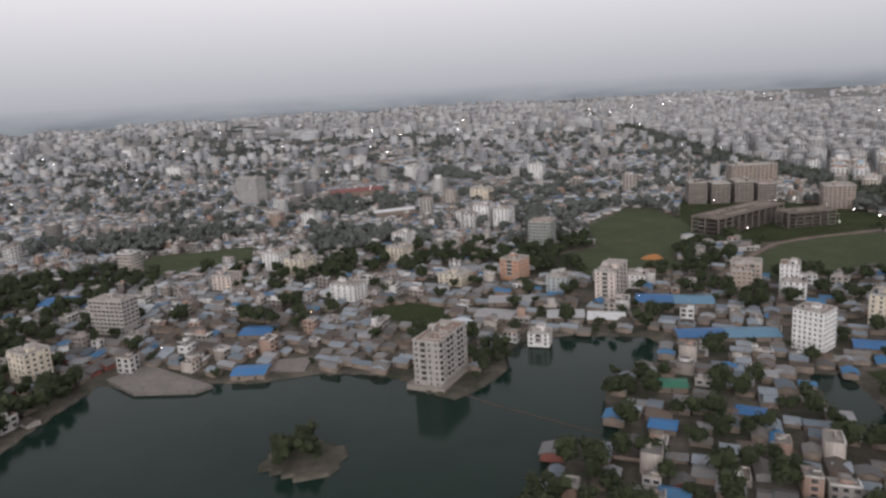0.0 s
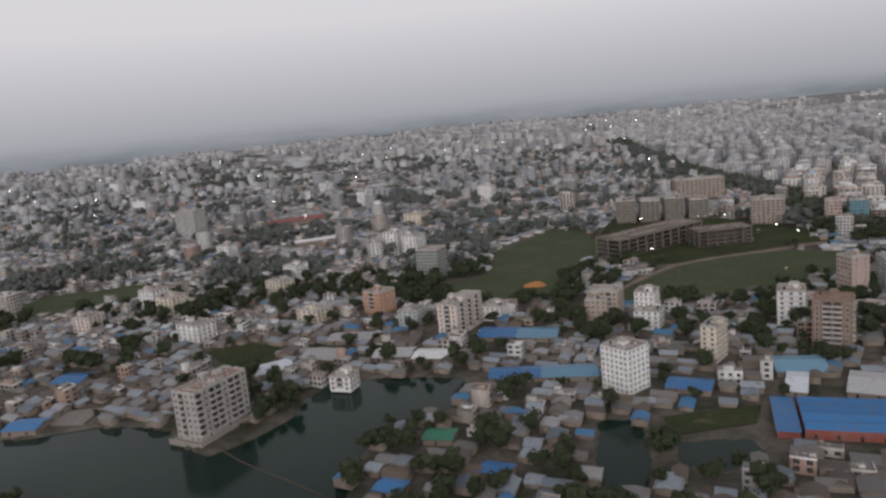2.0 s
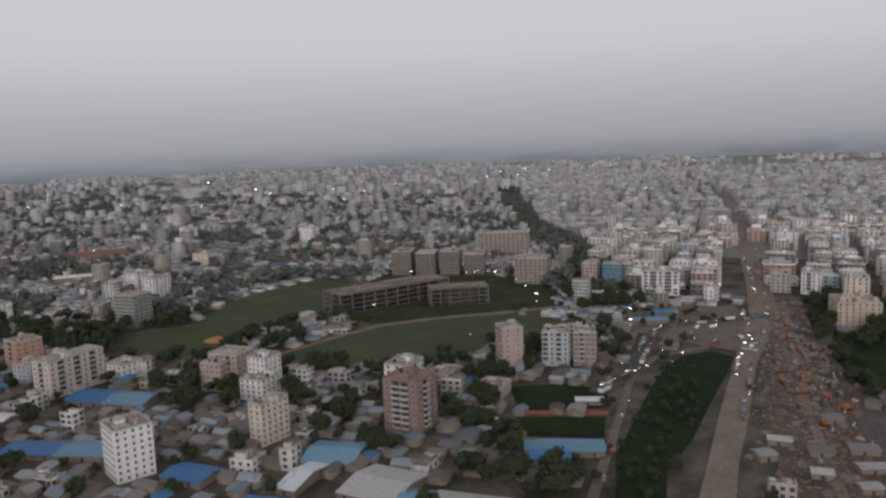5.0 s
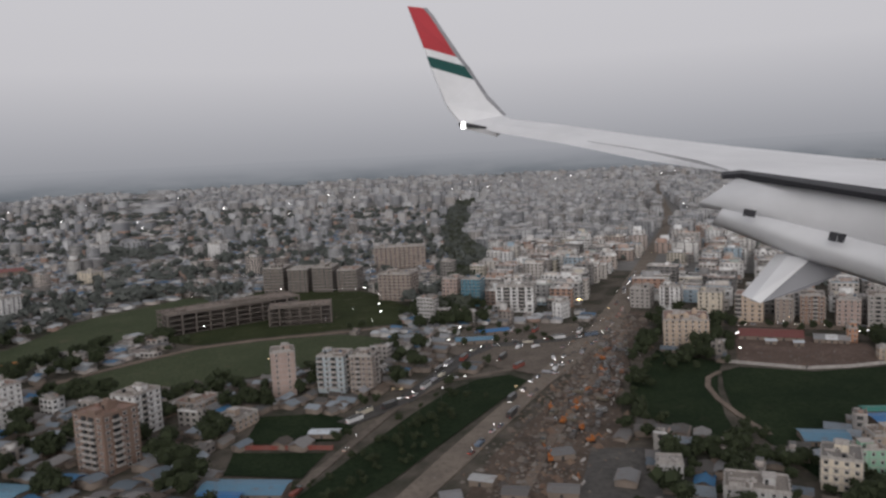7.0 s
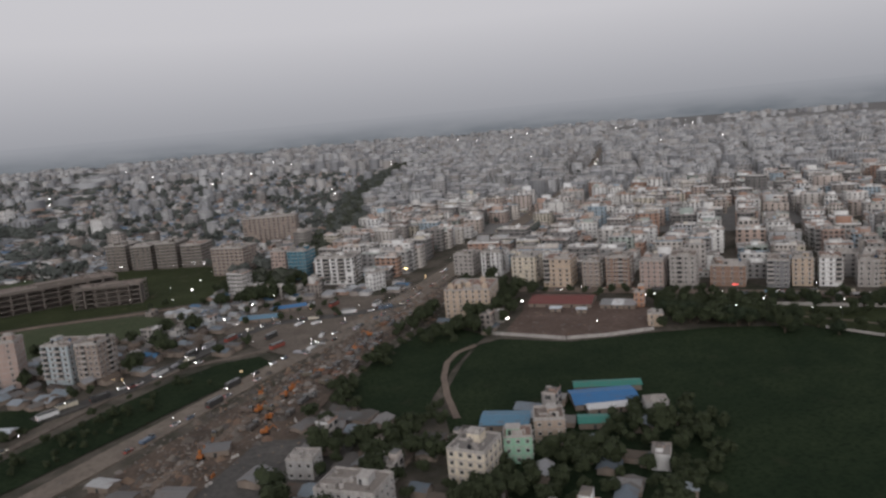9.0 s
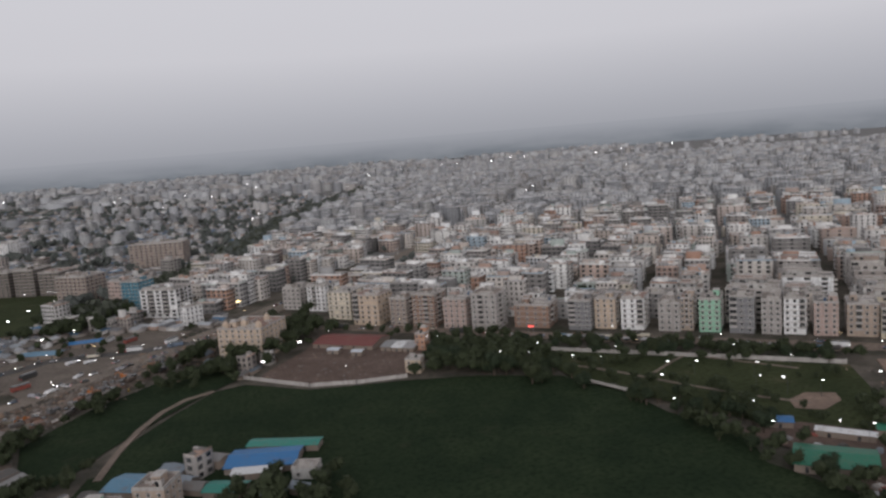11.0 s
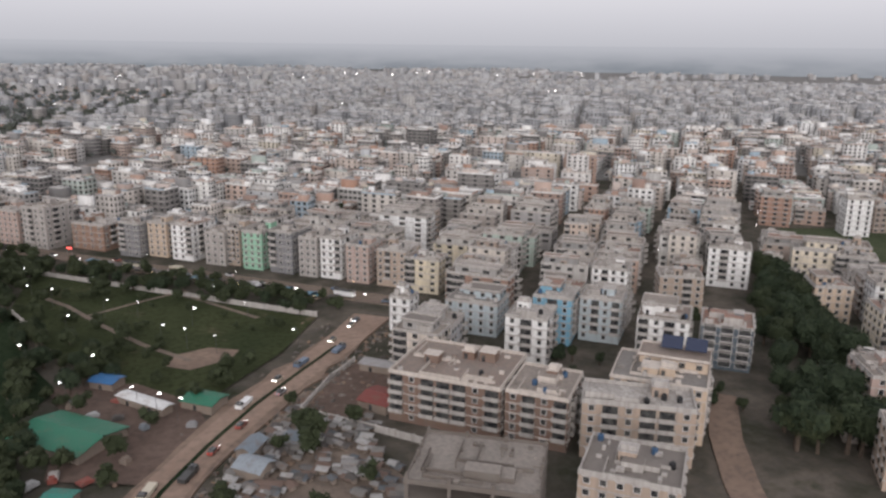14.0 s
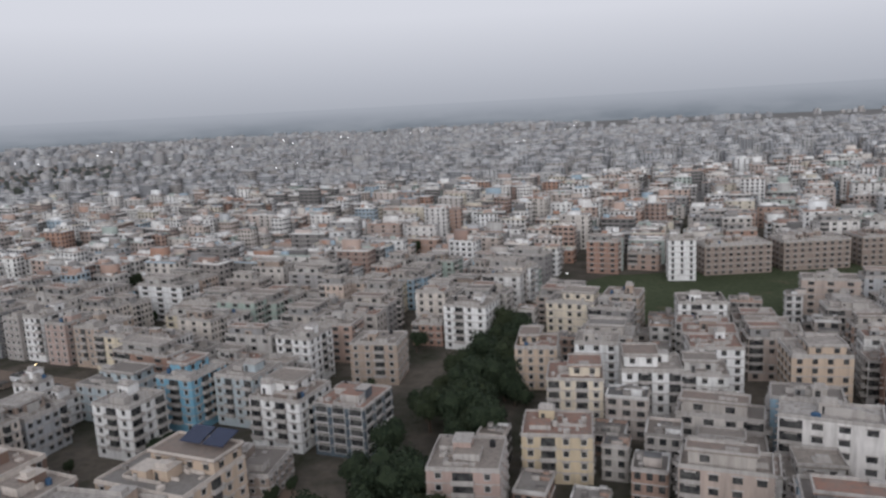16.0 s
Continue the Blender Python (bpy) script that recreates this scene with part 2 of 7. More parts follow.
def grass_build(low, high, bare, amount):
    def build(n, l, p):
        a = ramp(n, l, noise_node(n, l, 0.05, 6, None, 0.65), ((0.3, low), (0.7, high)))
        a = mixed(n, l, a, (low[0] * 0.6, low[1] * 0.6, low[2] * 0.6), ramp(n, l, noise_node(n, l, 0.9, 5), ((0.45, (0, 0, 0)), (0.7, (0.8,) * 3))))
        l.new(mixed(n, l, a, bare, ramp(n, l, noise_node(n, l, 0.11, 5), ((0.60, (0, 0, 0)), (0.74, (amount,) * 3)))), p.inputs["Base Color"])
        bump(n, l, p, noise_node(n, l, 2.5, 5), 0.6, 0.2)
    return build


def dirt_build(low, high, dark):
    def build(n, l, p):
        a = ramp(n, l, noise_node(n, l, 0.12, 6, None, 0.65), ((0.3, low), (0.7, high)))
        l.new(mixed(n, l, a, dark, ramp(n, l, noise_node(n, l, 0.8, 6), ((0.45, (0, 0, 0)), (0.75, (0.8,) * 3)))), p.inputs["Base Color"])
        bump(n, l, p, noise_node(n, l, 1.5, 5), 0.5, 0.15)
    return build


mat_ground = material("city_ground", ground_build, 0.95, 0, 0.04)
mat_grass = material("meadow_grass", grass_build((0.058, 0.072, 0.040), (0.085, 0.098, 0.058), (0.125, 0.105, 0.072), 0.7), 0.95, 0, 0.04)
mat_marsh = material("marsh_green", grass_build((0.014, 0.024, 0.013), (0.032, 0.045, 0.023), (0.036, 0.040, 0.024), 0.6), 0.95, 0, 0.03)
mat_park = material("park_lawn", grass_build((0.032, 0.042, 0.020), (0.058, 0.066, 0.032), (0.13, 0.10, 0.068), 0.85), 0.95, 0, 0.04)
mat_dirt = material("bare_earth", dirt_build((0.15, 0.12, 0.10), (0.24, 0.19, 0.155), (0.10, 0.085, 0.075)), 0.95, 0, 0.05)
mat_redirt = material("red_dirt_road", dirt_build((0.17, 0.125, 0.10), (0.26, 0.19, 0.15), (0.11, 0.09, 0.078)), 0.95, 0, 0.05)
mat_asphalt = material("asphalt", dirt_build((0.055, 0.052, 0.05), (0.10, 0.094, 0.088), (0.04, 0.038, 0.036)), 0.9)
mat_street = material("street_paving", dirt_build((0.06, 0.057, 0.055), (0.12, 0.11, 0.10), (0.04, 0.038, 0.036)), 0.9)
mat_mudroad = material("mud_road", dirt_build((0.224, 0.155, 0.120), (0.310, 0.224, 0.176), (0.155, 0.116, 0.095)), 0.95)
mat_works = material("churned_works_earth", dirt_build((0.060, 0.050, 0.043), (0.165, 0.125, 0.10), (0.070, 0.058, 0.050)), 0.95, 0, 0.05)
mat_paving = material("concrete_paving", dirt_build((0.15, 0.135, 0.125), (0.24, 0.21, 0.19), (0.10, 0.09, 0.085)), 0.9)


def water_build(n, l, p):
    l.new(ramp(n, l, noise_node(n, l, 0.03, 3), ((0.3, (0.008, 0.019, 0.015)), (0.7, (0.014, 0.028, 0.022)))), p.inputs["Base Color"])
    p.inputs["IOR"].default_value = 1.33
    bump(n, l, p, noise_node(n, l, 1.2, 4), 0.12, 0.08)


mat_water = material("pond_water", water_build, 0.12, 0.0, 0.13)


def plain(name, rgb, rough=0.5, metal=0.0):
    return material(name, lambda n, l, p: l.new(ramp(n, l, noise_node(n, l, 1.5, 4), ((0.3, tuple(c * 0.82 for c in rgb)), (0.7, rgb))), p.inputs["Base Color"]), rough, metal)


def glowing(name, rgb, strength):
    def build(n, l, p):
        p.inputs["Base Color"].default_value = (*rgb, 1)
        p.inputs["Emission Color"].default_value = (*rgb, 1)
        p.inputs["Emission Strength"].default_value = strength
    return material(name, build, 0.4)


mat_lamp = glowing("white_lamp_glow", (1.0, 0.98, 0.94), 9.0)
mat_lamp_warm = glowing("warm_lamp_glow", (1.0, 0.72, 0.35), 6.0)
mat_tail = glowing("dull_red_lamp", (0.55, 0.03, 0.02), 0.8)
mat_red_light = glowing("red_sign_glow", (1.0, 0.12, 0.10), 1.8)
mat_metal = plain("grey_metal", (0.28, 0.28, 0.28), 0.5, 0.6)
mat_pole = plain("dark_pole_paint", (0.07, 0.07, 0.068), 0.6)
mat_black = plain("black_plastic", (0.025, 0.025, 0.027), 0.5)
mat_tank_blue = plain("blue_tank_plastic", (0.05, 0.10, 0.18), 0.45)
mat_orange = plain("orange_machine_paint", (0.36, 0.125, 0.035), 0.5)
mat_yellow = plain("yellow_paint", (0.38, 0.25, 0.06), 0.5)
mat_rubber = plain("tyre_rubber", (0.02, 0.02, 0.02), 0.8)
mat_car = varied("vehicle_paint", [(0.6, 0.6, 0.6), (0.7, 0.7, 0.7), (0.05, 0.05, 0.05), (0.3, 0.3, 0.32), (0.24, 0.07, 0.055), (0.12, 0.16, 0.22), (0.55, 0.5, 0.4)], amount=0.1, rough=0.35)
mat_solar = plain("solar_panel", (0.03, 0.04, 0.08), 0.25)

# ---- mesh helpers ----
class Shape:
    """Collects vertices, faces and material slots of one mesh."""

    def __init__(self):
        self.v, self.f, self.m = [], [], []

    def quad(self, a, b, c, d, mat=0):
        i = len(self.v)
        self.v += [a, b, c, d]
        self.f.append((i, i + 1, i + 2, i + 3))
        self.m.append(mat)

    def box(self, x0, x1, y0, y1, z0, z1, mat=0, top=None, bottom=False):
        i = len(self.v)
        self.v += [(x0, y0, z0), (x1, y0, z0), (x1, y1, z0), (x0, y1, z0), (x0, y0, z1), (x1, y0, z1), (x1, y1, z1), (x0, y1, z1)]
        for k in range(4):
            j = (k + 1) % 4
            self.f.append((i + k, i + j, i + 4 + j, i + 4 + k))
            self.m.append(mat)
        self.f.append((i + 4, i + 5, i + 6, i + 7))
        self.m.append(mat if top is None else top)
        if bottom:
            self.f.append((i + 3, i + 2, i + 1, i))
            self.m.append(mat)

    def prism(self, pts, z0, z1, mat=0, top=None):
        i, n = len(self.v), len(pts)
        self.v += [(x, y, z0) for x, y in pts] + [(x, y, z1) for x, y in pts]
        for k in range(n):
            j = (k + 1) % n
            self.f.append((i + k, i + j, i + n + j, i + n + k))
            self.m.append(mat)
        self.f.append(tuple(i + n + k for k in range(n)))
        self.m.append(mat if top is None else top)

    def tube(self, a, b, ra, rb, sides=6, mat=0, cap=True):
        a, b = Vector(a), Vector(b)
        d = (b - a).normalized()
        u = d.orthogonal().normalized()
        w = d.cross(u)
        i = len(self.v)
        for c, r in ((a, ra), (b, rb)):
            for k in range(sides):
                q = 2 * math.pi * k / sides
                self.v.append(tuple(c + u * (r * math.cos(q)) + w * (r * math.sin(q))))
        for k in range(sides):
            j = (k + 1) % sides
            self.f.append((i + k, i + j, i + sides + j, i + sides + k))
            self.m.append(mat)
        if cap:
            self.f.append(tuple(i + sides + k for k in range(sides)))
            self.m.append(mat)
            self.f.append(tuple(i + sides - 1 - k for k in range(sides)))
            self.m.append(mat)

    def mesh(self, name, *mats):
        me = bpy.data.meshes.new(name)
        me.from_pydata([tuple(p) for p in self.v], [], self.f)
        for m in mats:
            me.materials.append(m)
        if len(mats) > 1:
            me.polygons.foreach_set("material_index", self.m)
        me.update()
        return me


def thing(name, m, label, category, group="", kind=""):
    ob = new(name)
    ob.empty_display_size = 0.5
    ob.matrix_basis = settled(m)
    return tagged(ob, label, category, group, kind)


def part(name, me, parent, label="", at=None):
    ob = new(name, me)
    ob.parent = parent
    if at is not None:
        ob.matrix_basis = at
    if label:
        ob["label"] = label
    return ob


def solid(name, me, label, kind="structure", category=""):
    return tagged(new(name, me), label, category, "", kind)


GRID = 57.0
ES = (math.cos(radians(GRID)), math.sin(radians(GRID)))
ER = (ES[1], -ES[0])


def xy(s, r):
    """The town's street grid: s metres along the avenues, r metres across them."""
    return (s * ES[0] + r * ER[0], s * ES[1] + r * ER[1])


def sr(x, y):
    return (x * ES[0] + y * ES[1], x * ER[0] + y * ER[1])


def settle(x, y):
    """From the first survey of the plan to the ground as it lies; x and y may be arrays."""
    t = np.clip((x - 0.2 * y) / 616, -0.1, 1.15)
    v = np.minimum(y, 600) / 1000
    east = 0.7452 + 12.5988 * t + -25.9278 * t ** 2 + 8.5333 * t ** 3
    lean = 0.0307 + 0.0258 * t + -0.0029 * t ** 2 + -0.0587 * t ** 3 + v * (0.0151 + 0.0003 * t + -0.0836 * t ** 2)
    away = 1.2003 + -0.5389 * t + 0.5583 * t ** 2 + -0.243 * t ** 3 + v * (-0.1415 + 0.3064 * t + -0.2473 * t ** 2)
    bend = 0.037 * np.clip((x + 0.2 * (y - 180) - 212) / 24, 0, 1)
    x, y = x + east + y * lean, y * away
    return 235 + (x - 235) * np.cos(bend) + y * np.sin(bend), y * np.cos(bend) - (x - 235) * np.sin(bend)


def plan(line):
    return [tuple(float(c) for c in settle(x, y)) for x, y in line]


def settled(m):
    """The same for a thing's place, with the turn and the spread that the ground has there."""
    x, y = m.translation.x, m.translation.y
    u = m.to_3x3() @ Vector((1, 0, 0))
    u = Vector((u.x, u.y)).normalized() * 4
    (x0, y0), (x1, y1), (x2, y2) = plan([(x, y), (x + u.x, y + u.y), (x - u.y, y + u.x)])
    turned = math.atan2(y1 - y0, x1 - x0) - math.atan2(u.y, u.x)
    wide = math.sqrt(abs((x1 - x0) * (y2 - y0) - (x2 - x0) * (y1 - y0))) / 4
    return Matrix.Translation((x0, y0, 0)) @ Matrix.Rotation(turned, 4, "Z") @ Matrix.Diagonal((wide, wide, 1, 1)) @ Matrix.Translation((-x, -y, 0)) @ m


def rise(x):
    """Storeys stand a little lower east of the meadow."""
    return 0.93 - 0.15 * max(0.0, min(1.0, (x - 230) / 140))


def inside(x, y, poly):
    hit, n = False, len(poly)
    for i in range(n):
        (x0, y0), (x1, y1) = poly[i], poly[i - 1]
        if (y0 > y) != (y1 > y) and x < (x1 - x0) * (y - y0) / (y1 - y0) + x0:
            hit = not hit
    return hit


def near_edge(x, y, poly, closed=True):
    best, n = 1e9, len(poly)
    for i in range(0 if closed else 1, n):
        (x0, y0), (x1, y1) = poly[i - 1], poly[i]
        dx, dy = x1 - x0, y1 - y0
        t = max(0, min(1, ((x - x0) * dx + (y - y0) * dy) / (dx * dx + dy * dy + 1e-9)))
        best = min(best, math.hypot(x - x0 - t * dx, y - y0 - t * dy))
    return best

# ---- the plan: water, fields, roads ----
POND = [(-78, 150), (-68, 175), (-62, 187), (-57, 198), (-46, 189), (-24, 187), (-10, 184), (6, 187), (20, 184), (31, 178), (33, 171), (40, 163), (47, 166), (54, 171),
        (61, 178), (64, 188), (71, 196), (80, 200), (91, 199), (113, 191), (114, 180), (107, 172), (95, 168), (87, 165), (79, 153), (76, 144), (73, 130), (60, 134), (48, 121), (30, 106), (-10, 103), (-50, 112)]
POND_B = [(138, 153), (148, 150), (140, 128), (134, 119), (124, 122), (131, 138)]
POND_C = [(150, 137), (166, 134), (165, 124), (150, 122), (146, 129)]
ISLET = [(-8, 146), (2, 150), (11, 144), (9, 134), (-3, 132), (-10, 138)]
MEADOW = [(196, 236), (214, 237), (231, 236), (253, 246), (268, 250), (285, 264), (294, 272), (290, 284), (276, 293), (258, 293.5), (240, 291), (219, 285.5), (205, 271.5), (191, 256.5), (183, 248)]
MEADOW_B = [(126, 262), (127, 300), (152, 310), (168, 360), (196, 402), (212, 396), (207, 352), (203, 326), (187, 300), (172, 280), (172, 262), (150, 262)]
FIELD_C = [(-78, 345), (-66, 366), (-46, 363), (-14, 366), (-13, 334), (-33, 329), (-49, 317), (-66, 315)]
FIELD_D = [(32, 240), (47, 245), (58, 237), (55, 220), (40, 223)]
MARSH = [(374, 152), (374, 166), (384, 188), (392, 202), (400, 205), (418, 193.5), (431, 192), (444, 191), (464, 187), (485, 178), (495, 161), (498, 145), (507, 130), (502.5, 116), (507, 105), (510, 98), (511.5, 88), (511, 76), (496, 60), (470, 55), (430, 50), (398, 95), (424, 128), (424, 152), (398, 156)]
MARSH_B = [(350, 178), (360, 200), (385, 232), (397, 210), (390, 201), (381, 186), (372, 168), (366, 152), (356, 160)]
DITCH = [(244, 112), (251, 130), (260, 149), (275, 170), (291, 192), (304, 208), (316, 218), (327, 220), (331, 212), (324, 203), (307, 183), (296, 170), (282, 153), (267, 138), (256, 118), (248, 100)]
PLOT_GREEN = [(246, 182), (249, 202), (268, 200), (276, 190), (270, 178.5)]
PLOT_LOW = [(244, 177.5), (267, 171.5), (261, 158.5), (243, 164.5)]
WASTE = [(153, 148.5), (178, 147), (171, 138.5), (151, 139)]
PARK = [(484, 205), (555, 158), (546, 139), (530, 117), (512, 134), (494, 161), (487, 172)]
YARD = [(403, 209), (418, 196.5), (431, 194), (445, 194), (456, 215), (441, 236), (421, 246), (416, 232), (406, 216)]
COURT = [(554.5, 124.5), (560, 131.5), (567.5, 124), (565.5, 119.5), (556, 107.8), (548.5, 113.5)]
QUAY_A = [(-55.9, 198.6), (-44.9, 206.4), (-33.4, 194.6), (-22.7, 183.7), (-27.5, 180.9), (-45.5, 185.8)]
QUAY_B = [(-8.2, 190.6), (-4.4, 198.7), (7.0, 198.6), (4.0, 188.4)]
CROSSING = [(326, 286), (352, 288), (374, 280), (360, 236), (338, 214), (326, 228), (313, 252)]
SITE = [(262, 80), (305, 158), (330, 188), (352, 222), (374, 258), (392, 296), (412, 292), (396, 262), (378, 236), (352, 190), (340, 160), (322, 118), (300, 66)]
GREEN_R = [(700, 170), (708, 196), (719, 217), (730, 223), (812, 206), (900, 185), (890, 150), (792, 158), (730, 160)]
SLUM = [(528, 60), (537, 100), (549, 121), (561, 118), (557, 98), (574, 62), (570, 40), (535, 40)]
RAMP_LOT = [(203, 306), (218, 292.5), (240, 298), (262, 300.5), (300, 306), (312, 332), (300, 374), (285, 402), (240, 422), (225, 392), (205, 350)]
HOLES = ((POND, 2.6), (POND_B, 1.6), (POND_C, 1.6))
OPEN = [POND, POND_B, POND_C, MEADOW, MEADOW_B, FIELD_C, FIELD_D, MARSH, MARSH_B, DITCH, PLOT_GREEN, PLOT_LOW, WASTE, CROSSING, QUAY_A, QUAY_B, COURT, RAMP_LOT, PARK, YARD, SITE, GREEN_R]

AVENUE = [(236, 78), (262, 112), (283, 141), (298, 161), (328, 201.5), (356, 237), (375, 260), (412, 318.5), (457.5, 395), (513.5, 487), (592, 612), (680, 760), (875, 1095), (1110, 1500)]
ROAD_MUD = [(508, 38), (516, 60), (524.2, 83), (528, 94), (533.2, 104.5), (540.8, 117.4), (548.3, 128), (557.2, 140.2), (567.5, 156.6)]
ROAD_MARKET = [(272, 190), (291, 205), (318, 246), (331, 257), (360, 257), (381, 262)]
ROAD_DITCH = [(240, 118), (263, 158), (288, 200), (306, 219), (330, 226), (352, 222)]
TRACK = [(165, 240), (176, 248), (189, 258), (204, 274), (218, 288.5), (240, 294.5), (262, 297), (280, 298), (300, 302)]
PATH_MARSH = [(374.3, 152), (375, 166), (376.8, 179), (380, 190), (384.6, 197.5), (391.5, 202.4)]
FRONT = [xy(452, 184), xy(452, 300), xy(452, 396)]
FOREST = [(330, 318), (372, 470), (384, 610), (428, 800), (520, 1150), (700, 1800)]
ROADS = [(AVENUE, 8), (ROAD_MUD, 4.6), (ROAD_MARKET, 3.5), (ROAD_DITCH, 2.2), (TRACK, 1.6), (PATH_MARSH, 1.2), (FRONT, 4)]

DENSE = [(330, 345), (352, 322), (378, 306), (398, 300), (414, 285), (482, 240), (573, 182), (572, 160), (560, 134), (552, 112), (560, 92), (590, 62), (640, 40), (1000, 20), (2600, 900), (2600, 2600), (900, 2600), (640, 1500), (470, 900), (402, 620), (388, 470), (362, 400)]

axis_x = [-4600, -3000, -2000, -1200, -700, -400] + list(range(-260, -100, 20)) + [v * 2.5 for v in range(-40, 70)] + list(range(175, 720, 12)) + [760, 860, 1000, 1300, 1800, 2600, 3600, 4900]
axis_y = [-1500, -700, -300, -120, -40, 10, 40, 60, 80, 95] + [100 + v * 2.5 for v in range(0, 59)] + list(range(250, 420, 12)) + [450, 520, 620, 760, 1000, 1400, 2000, 3000, 4950]
ground, pits, islet = Shape(), [(plan(poly), deep) for poly, deep in HOLES], plan(ISLET)
for y in axis_y:
    for x in axis_x:
        z = 0.0
        if -100 < x < 190 and 105 < y < 245:
            for poly, deep in pits:
                if inside(x, y, poly) and not inside(x, y, islet):
                    z = -deep * min(1, 0.35 + near_edge(x, y, poly) / 4)
        if abs(z) < 0.01 and -90 < x < 640 and 60 < y < 400:
            z = 0.12 * noise.noise((x * 0.05, y * 0.05, 0)) - 0.12
        ground.v.append((x, y, z))
nx = len(axis_x)
for j in range(len(axis_y) - 1):
    for i in range(nx - 1):
        ground.f.append((j * nx + i, j * nx + i + 1, (j + 1) * nx + i + 1, (j + 1) * nx + i))
solid("ground", ground.mesh("ground", mat_ground), "dusty brown and green ground of the city")


# lightened so the gaps between far blocks look hazed; the haze is in the colour
mat_dust_haze = material("dusty_hazed_streets", dirt_build((0.17, 0.165, 0.16), (0.24, 0.23, 0.22), (0.13, 0.125, 0.12)), 0.95, 0, 0.05)


def patch(name, poly, mat, z, label, kind="structure"):
    s = Shape()
    s.v = [(x, y, z) for x, y in plan(poly)]
    s.f = [tuple(range(len(poly)))]
    s.m = [0]
    me = s.mesh(name, mat)
    b = bmesh.new()
    b.from_mesh(me)
    bmesh.ops.triangulate(b, faces=b.faces[:], ngon_method="EAR_CLIP")
    for f in b.faces:
        if f.normal.z < 0:
            f.normal_flip()
    b.to_mesh(me)
    b.free()
    return solid(name, me, label, kind)


def ribbon(name, line, half, mat, z, label, top=None):
    """A strip of even width along a line; half may be a list."""
    s, n, line = Shape(), len(line), plan(line)
    for i, (x, y) in enumerate(line):
        (x0, y0), (x1, y1) = line[max(0, i - 1)], line[min(n - 1, i + 1)]
        d = math.hypot(x1 - x0, y1 - y0)
        h = half[i] if isinstance(half, list) else half
        ox, oy = -(y1 - y0) / d * h, (x1 - x0) / d * h
        s.v += [(x + ox, y + oy, z), (x - ox, y - oy, z), (x + ox, y + oy, z - 0.5), (x - ox, y - oy, z - 0.5)]
    for i in range(n - 1):
        a, b = i * 4, i * 4 + 4
        for f in ((a, a + 1, b + 1, b), (a + 2, a, b, b + 2), (a + 1, a + 3, b + 3, b + 1)):
            s.f.append(f)
            s.m.append(0)
    return solid(name, s.mesh(name, mat), label)


def swell(poly, d):
    cx, cy = sum(p[0] for p in poly) / len(poly), sum(p[1] for p in poly) / len(poly)
    return [(x + (x - cx) / math.hypot(x - cx, y - cy) * d, y + (y - cy) / math.hypot(x - cx, y - cy) * d) for x, y in poly]


mat_dusty = material("dusty_asphalt", dirt_build((0.12, 0.10, 0.085), (0.19, 0.162, 0.138), (0.085, 0.07, 0.06)), 0.95, 0, 0.05)
mat_avenue = material("dusty_avenue", dirt_build((0.16, 0.135, 0.115), (0.25, 0.21, 0.175), (0.11, 0.095, 0.08)), 0.95, 0, 0.05)
mat_yard = material("brick_dust_yard", dirt_build((0.10, 0.072, 0.06), (0.165, 0.12, 0.10), (0.07, 0.055, 0.05)), 0.95, 0, 0.05)
patch("town_streets", [(-420, 640), (-180, 520), (0, 560), (330, 520), (420, 420), (560, 330), (900, 330), (1500, 640), (3300, 2500), (-1200, 2500)], mat_dust_haze, 0.03, "dusty paved streets and yards of the distant town, paled with haze")
patch("pond", swell(POND, 2.0), mat_water, -0.75, "dark still pond with muddy banks")
patch("pond_small", swell(POND_B, 1.5), mat_water, -0.6, "small dark fish pond")
patch("pond_green", swell(POND_C, 1.5), mat_water, -0.6, "small greenish pond in waste ground")
ribbon("causeway", [(44, 166), (50, 158), (56, 151.5), (62, 145.5), (70, 136.5)], [0.1, 0.16, 0.08, 0.15, 0.1], mat_yard, -0.66, "narrow earth bund across the pond")
for poly in (QUAY_A, QUAY_B):
    block, named = Shape(), "quay_1" if poly is QUAY_A else "quay_2"
    poly = plan(poly)
    block.prism(poly if sum(a[0] * b[1] - b[0] * a[1] for a, b in zip(poly, poly[1:] + poly[:1])) > 0 else poly[::-1], -1.5, 0.3)
    solid(named, block.mesh("quay", mat_paving), "pale concrete quay at the edge of the pond")
patch("meadow", MEADOW, mat_grass, 0.16, "open green meadow of short grass")
patch("meadow_west", MEADOW_B, mat_grass, 0.16, "green meadow with worn earth patches")
patch("field", FIELD_C, mat_grass, 0.16, "green field between houses")
patch("plot", FIELD_D, mat_park, 0.16, "small grassy plot among sheds")
patch("marsh", MARSH, mat_marsh, 0.16, "dark green marsh covered with water plants")
patch("hut_ground", [(366, 96), (398, 93), (426, 128), (426, 153), (398, 158), (372, 154)], mat_marsh, 0.12, "rough grass round the marsh huts")
patch("marsh_west", MARSH_B, mat_marsh, 0.15, "dark green overgrown marsh beside the road works")
patch("ditch", DITCH, mat_marsh, 0.14, "overgrown dark green ditch strip")
patch("park", PARK, mat_park, 0.16, "lamp-lit park lawn with bare patches")
patch("shed_yard", [(505, 131), (510, 120), (512, 100), (526, 96), (534, 108), (531, 120), (520, 130)], mat_yard, 0.2, "reddish trodden yard round the teal shed")
ribbon("park_path", [(490, 186), (499, 176), (509, 161.5), (519, 148.5), (529, 138.3)], 0.55, mat_dirt, 0.22, "sandy footpath through the park")
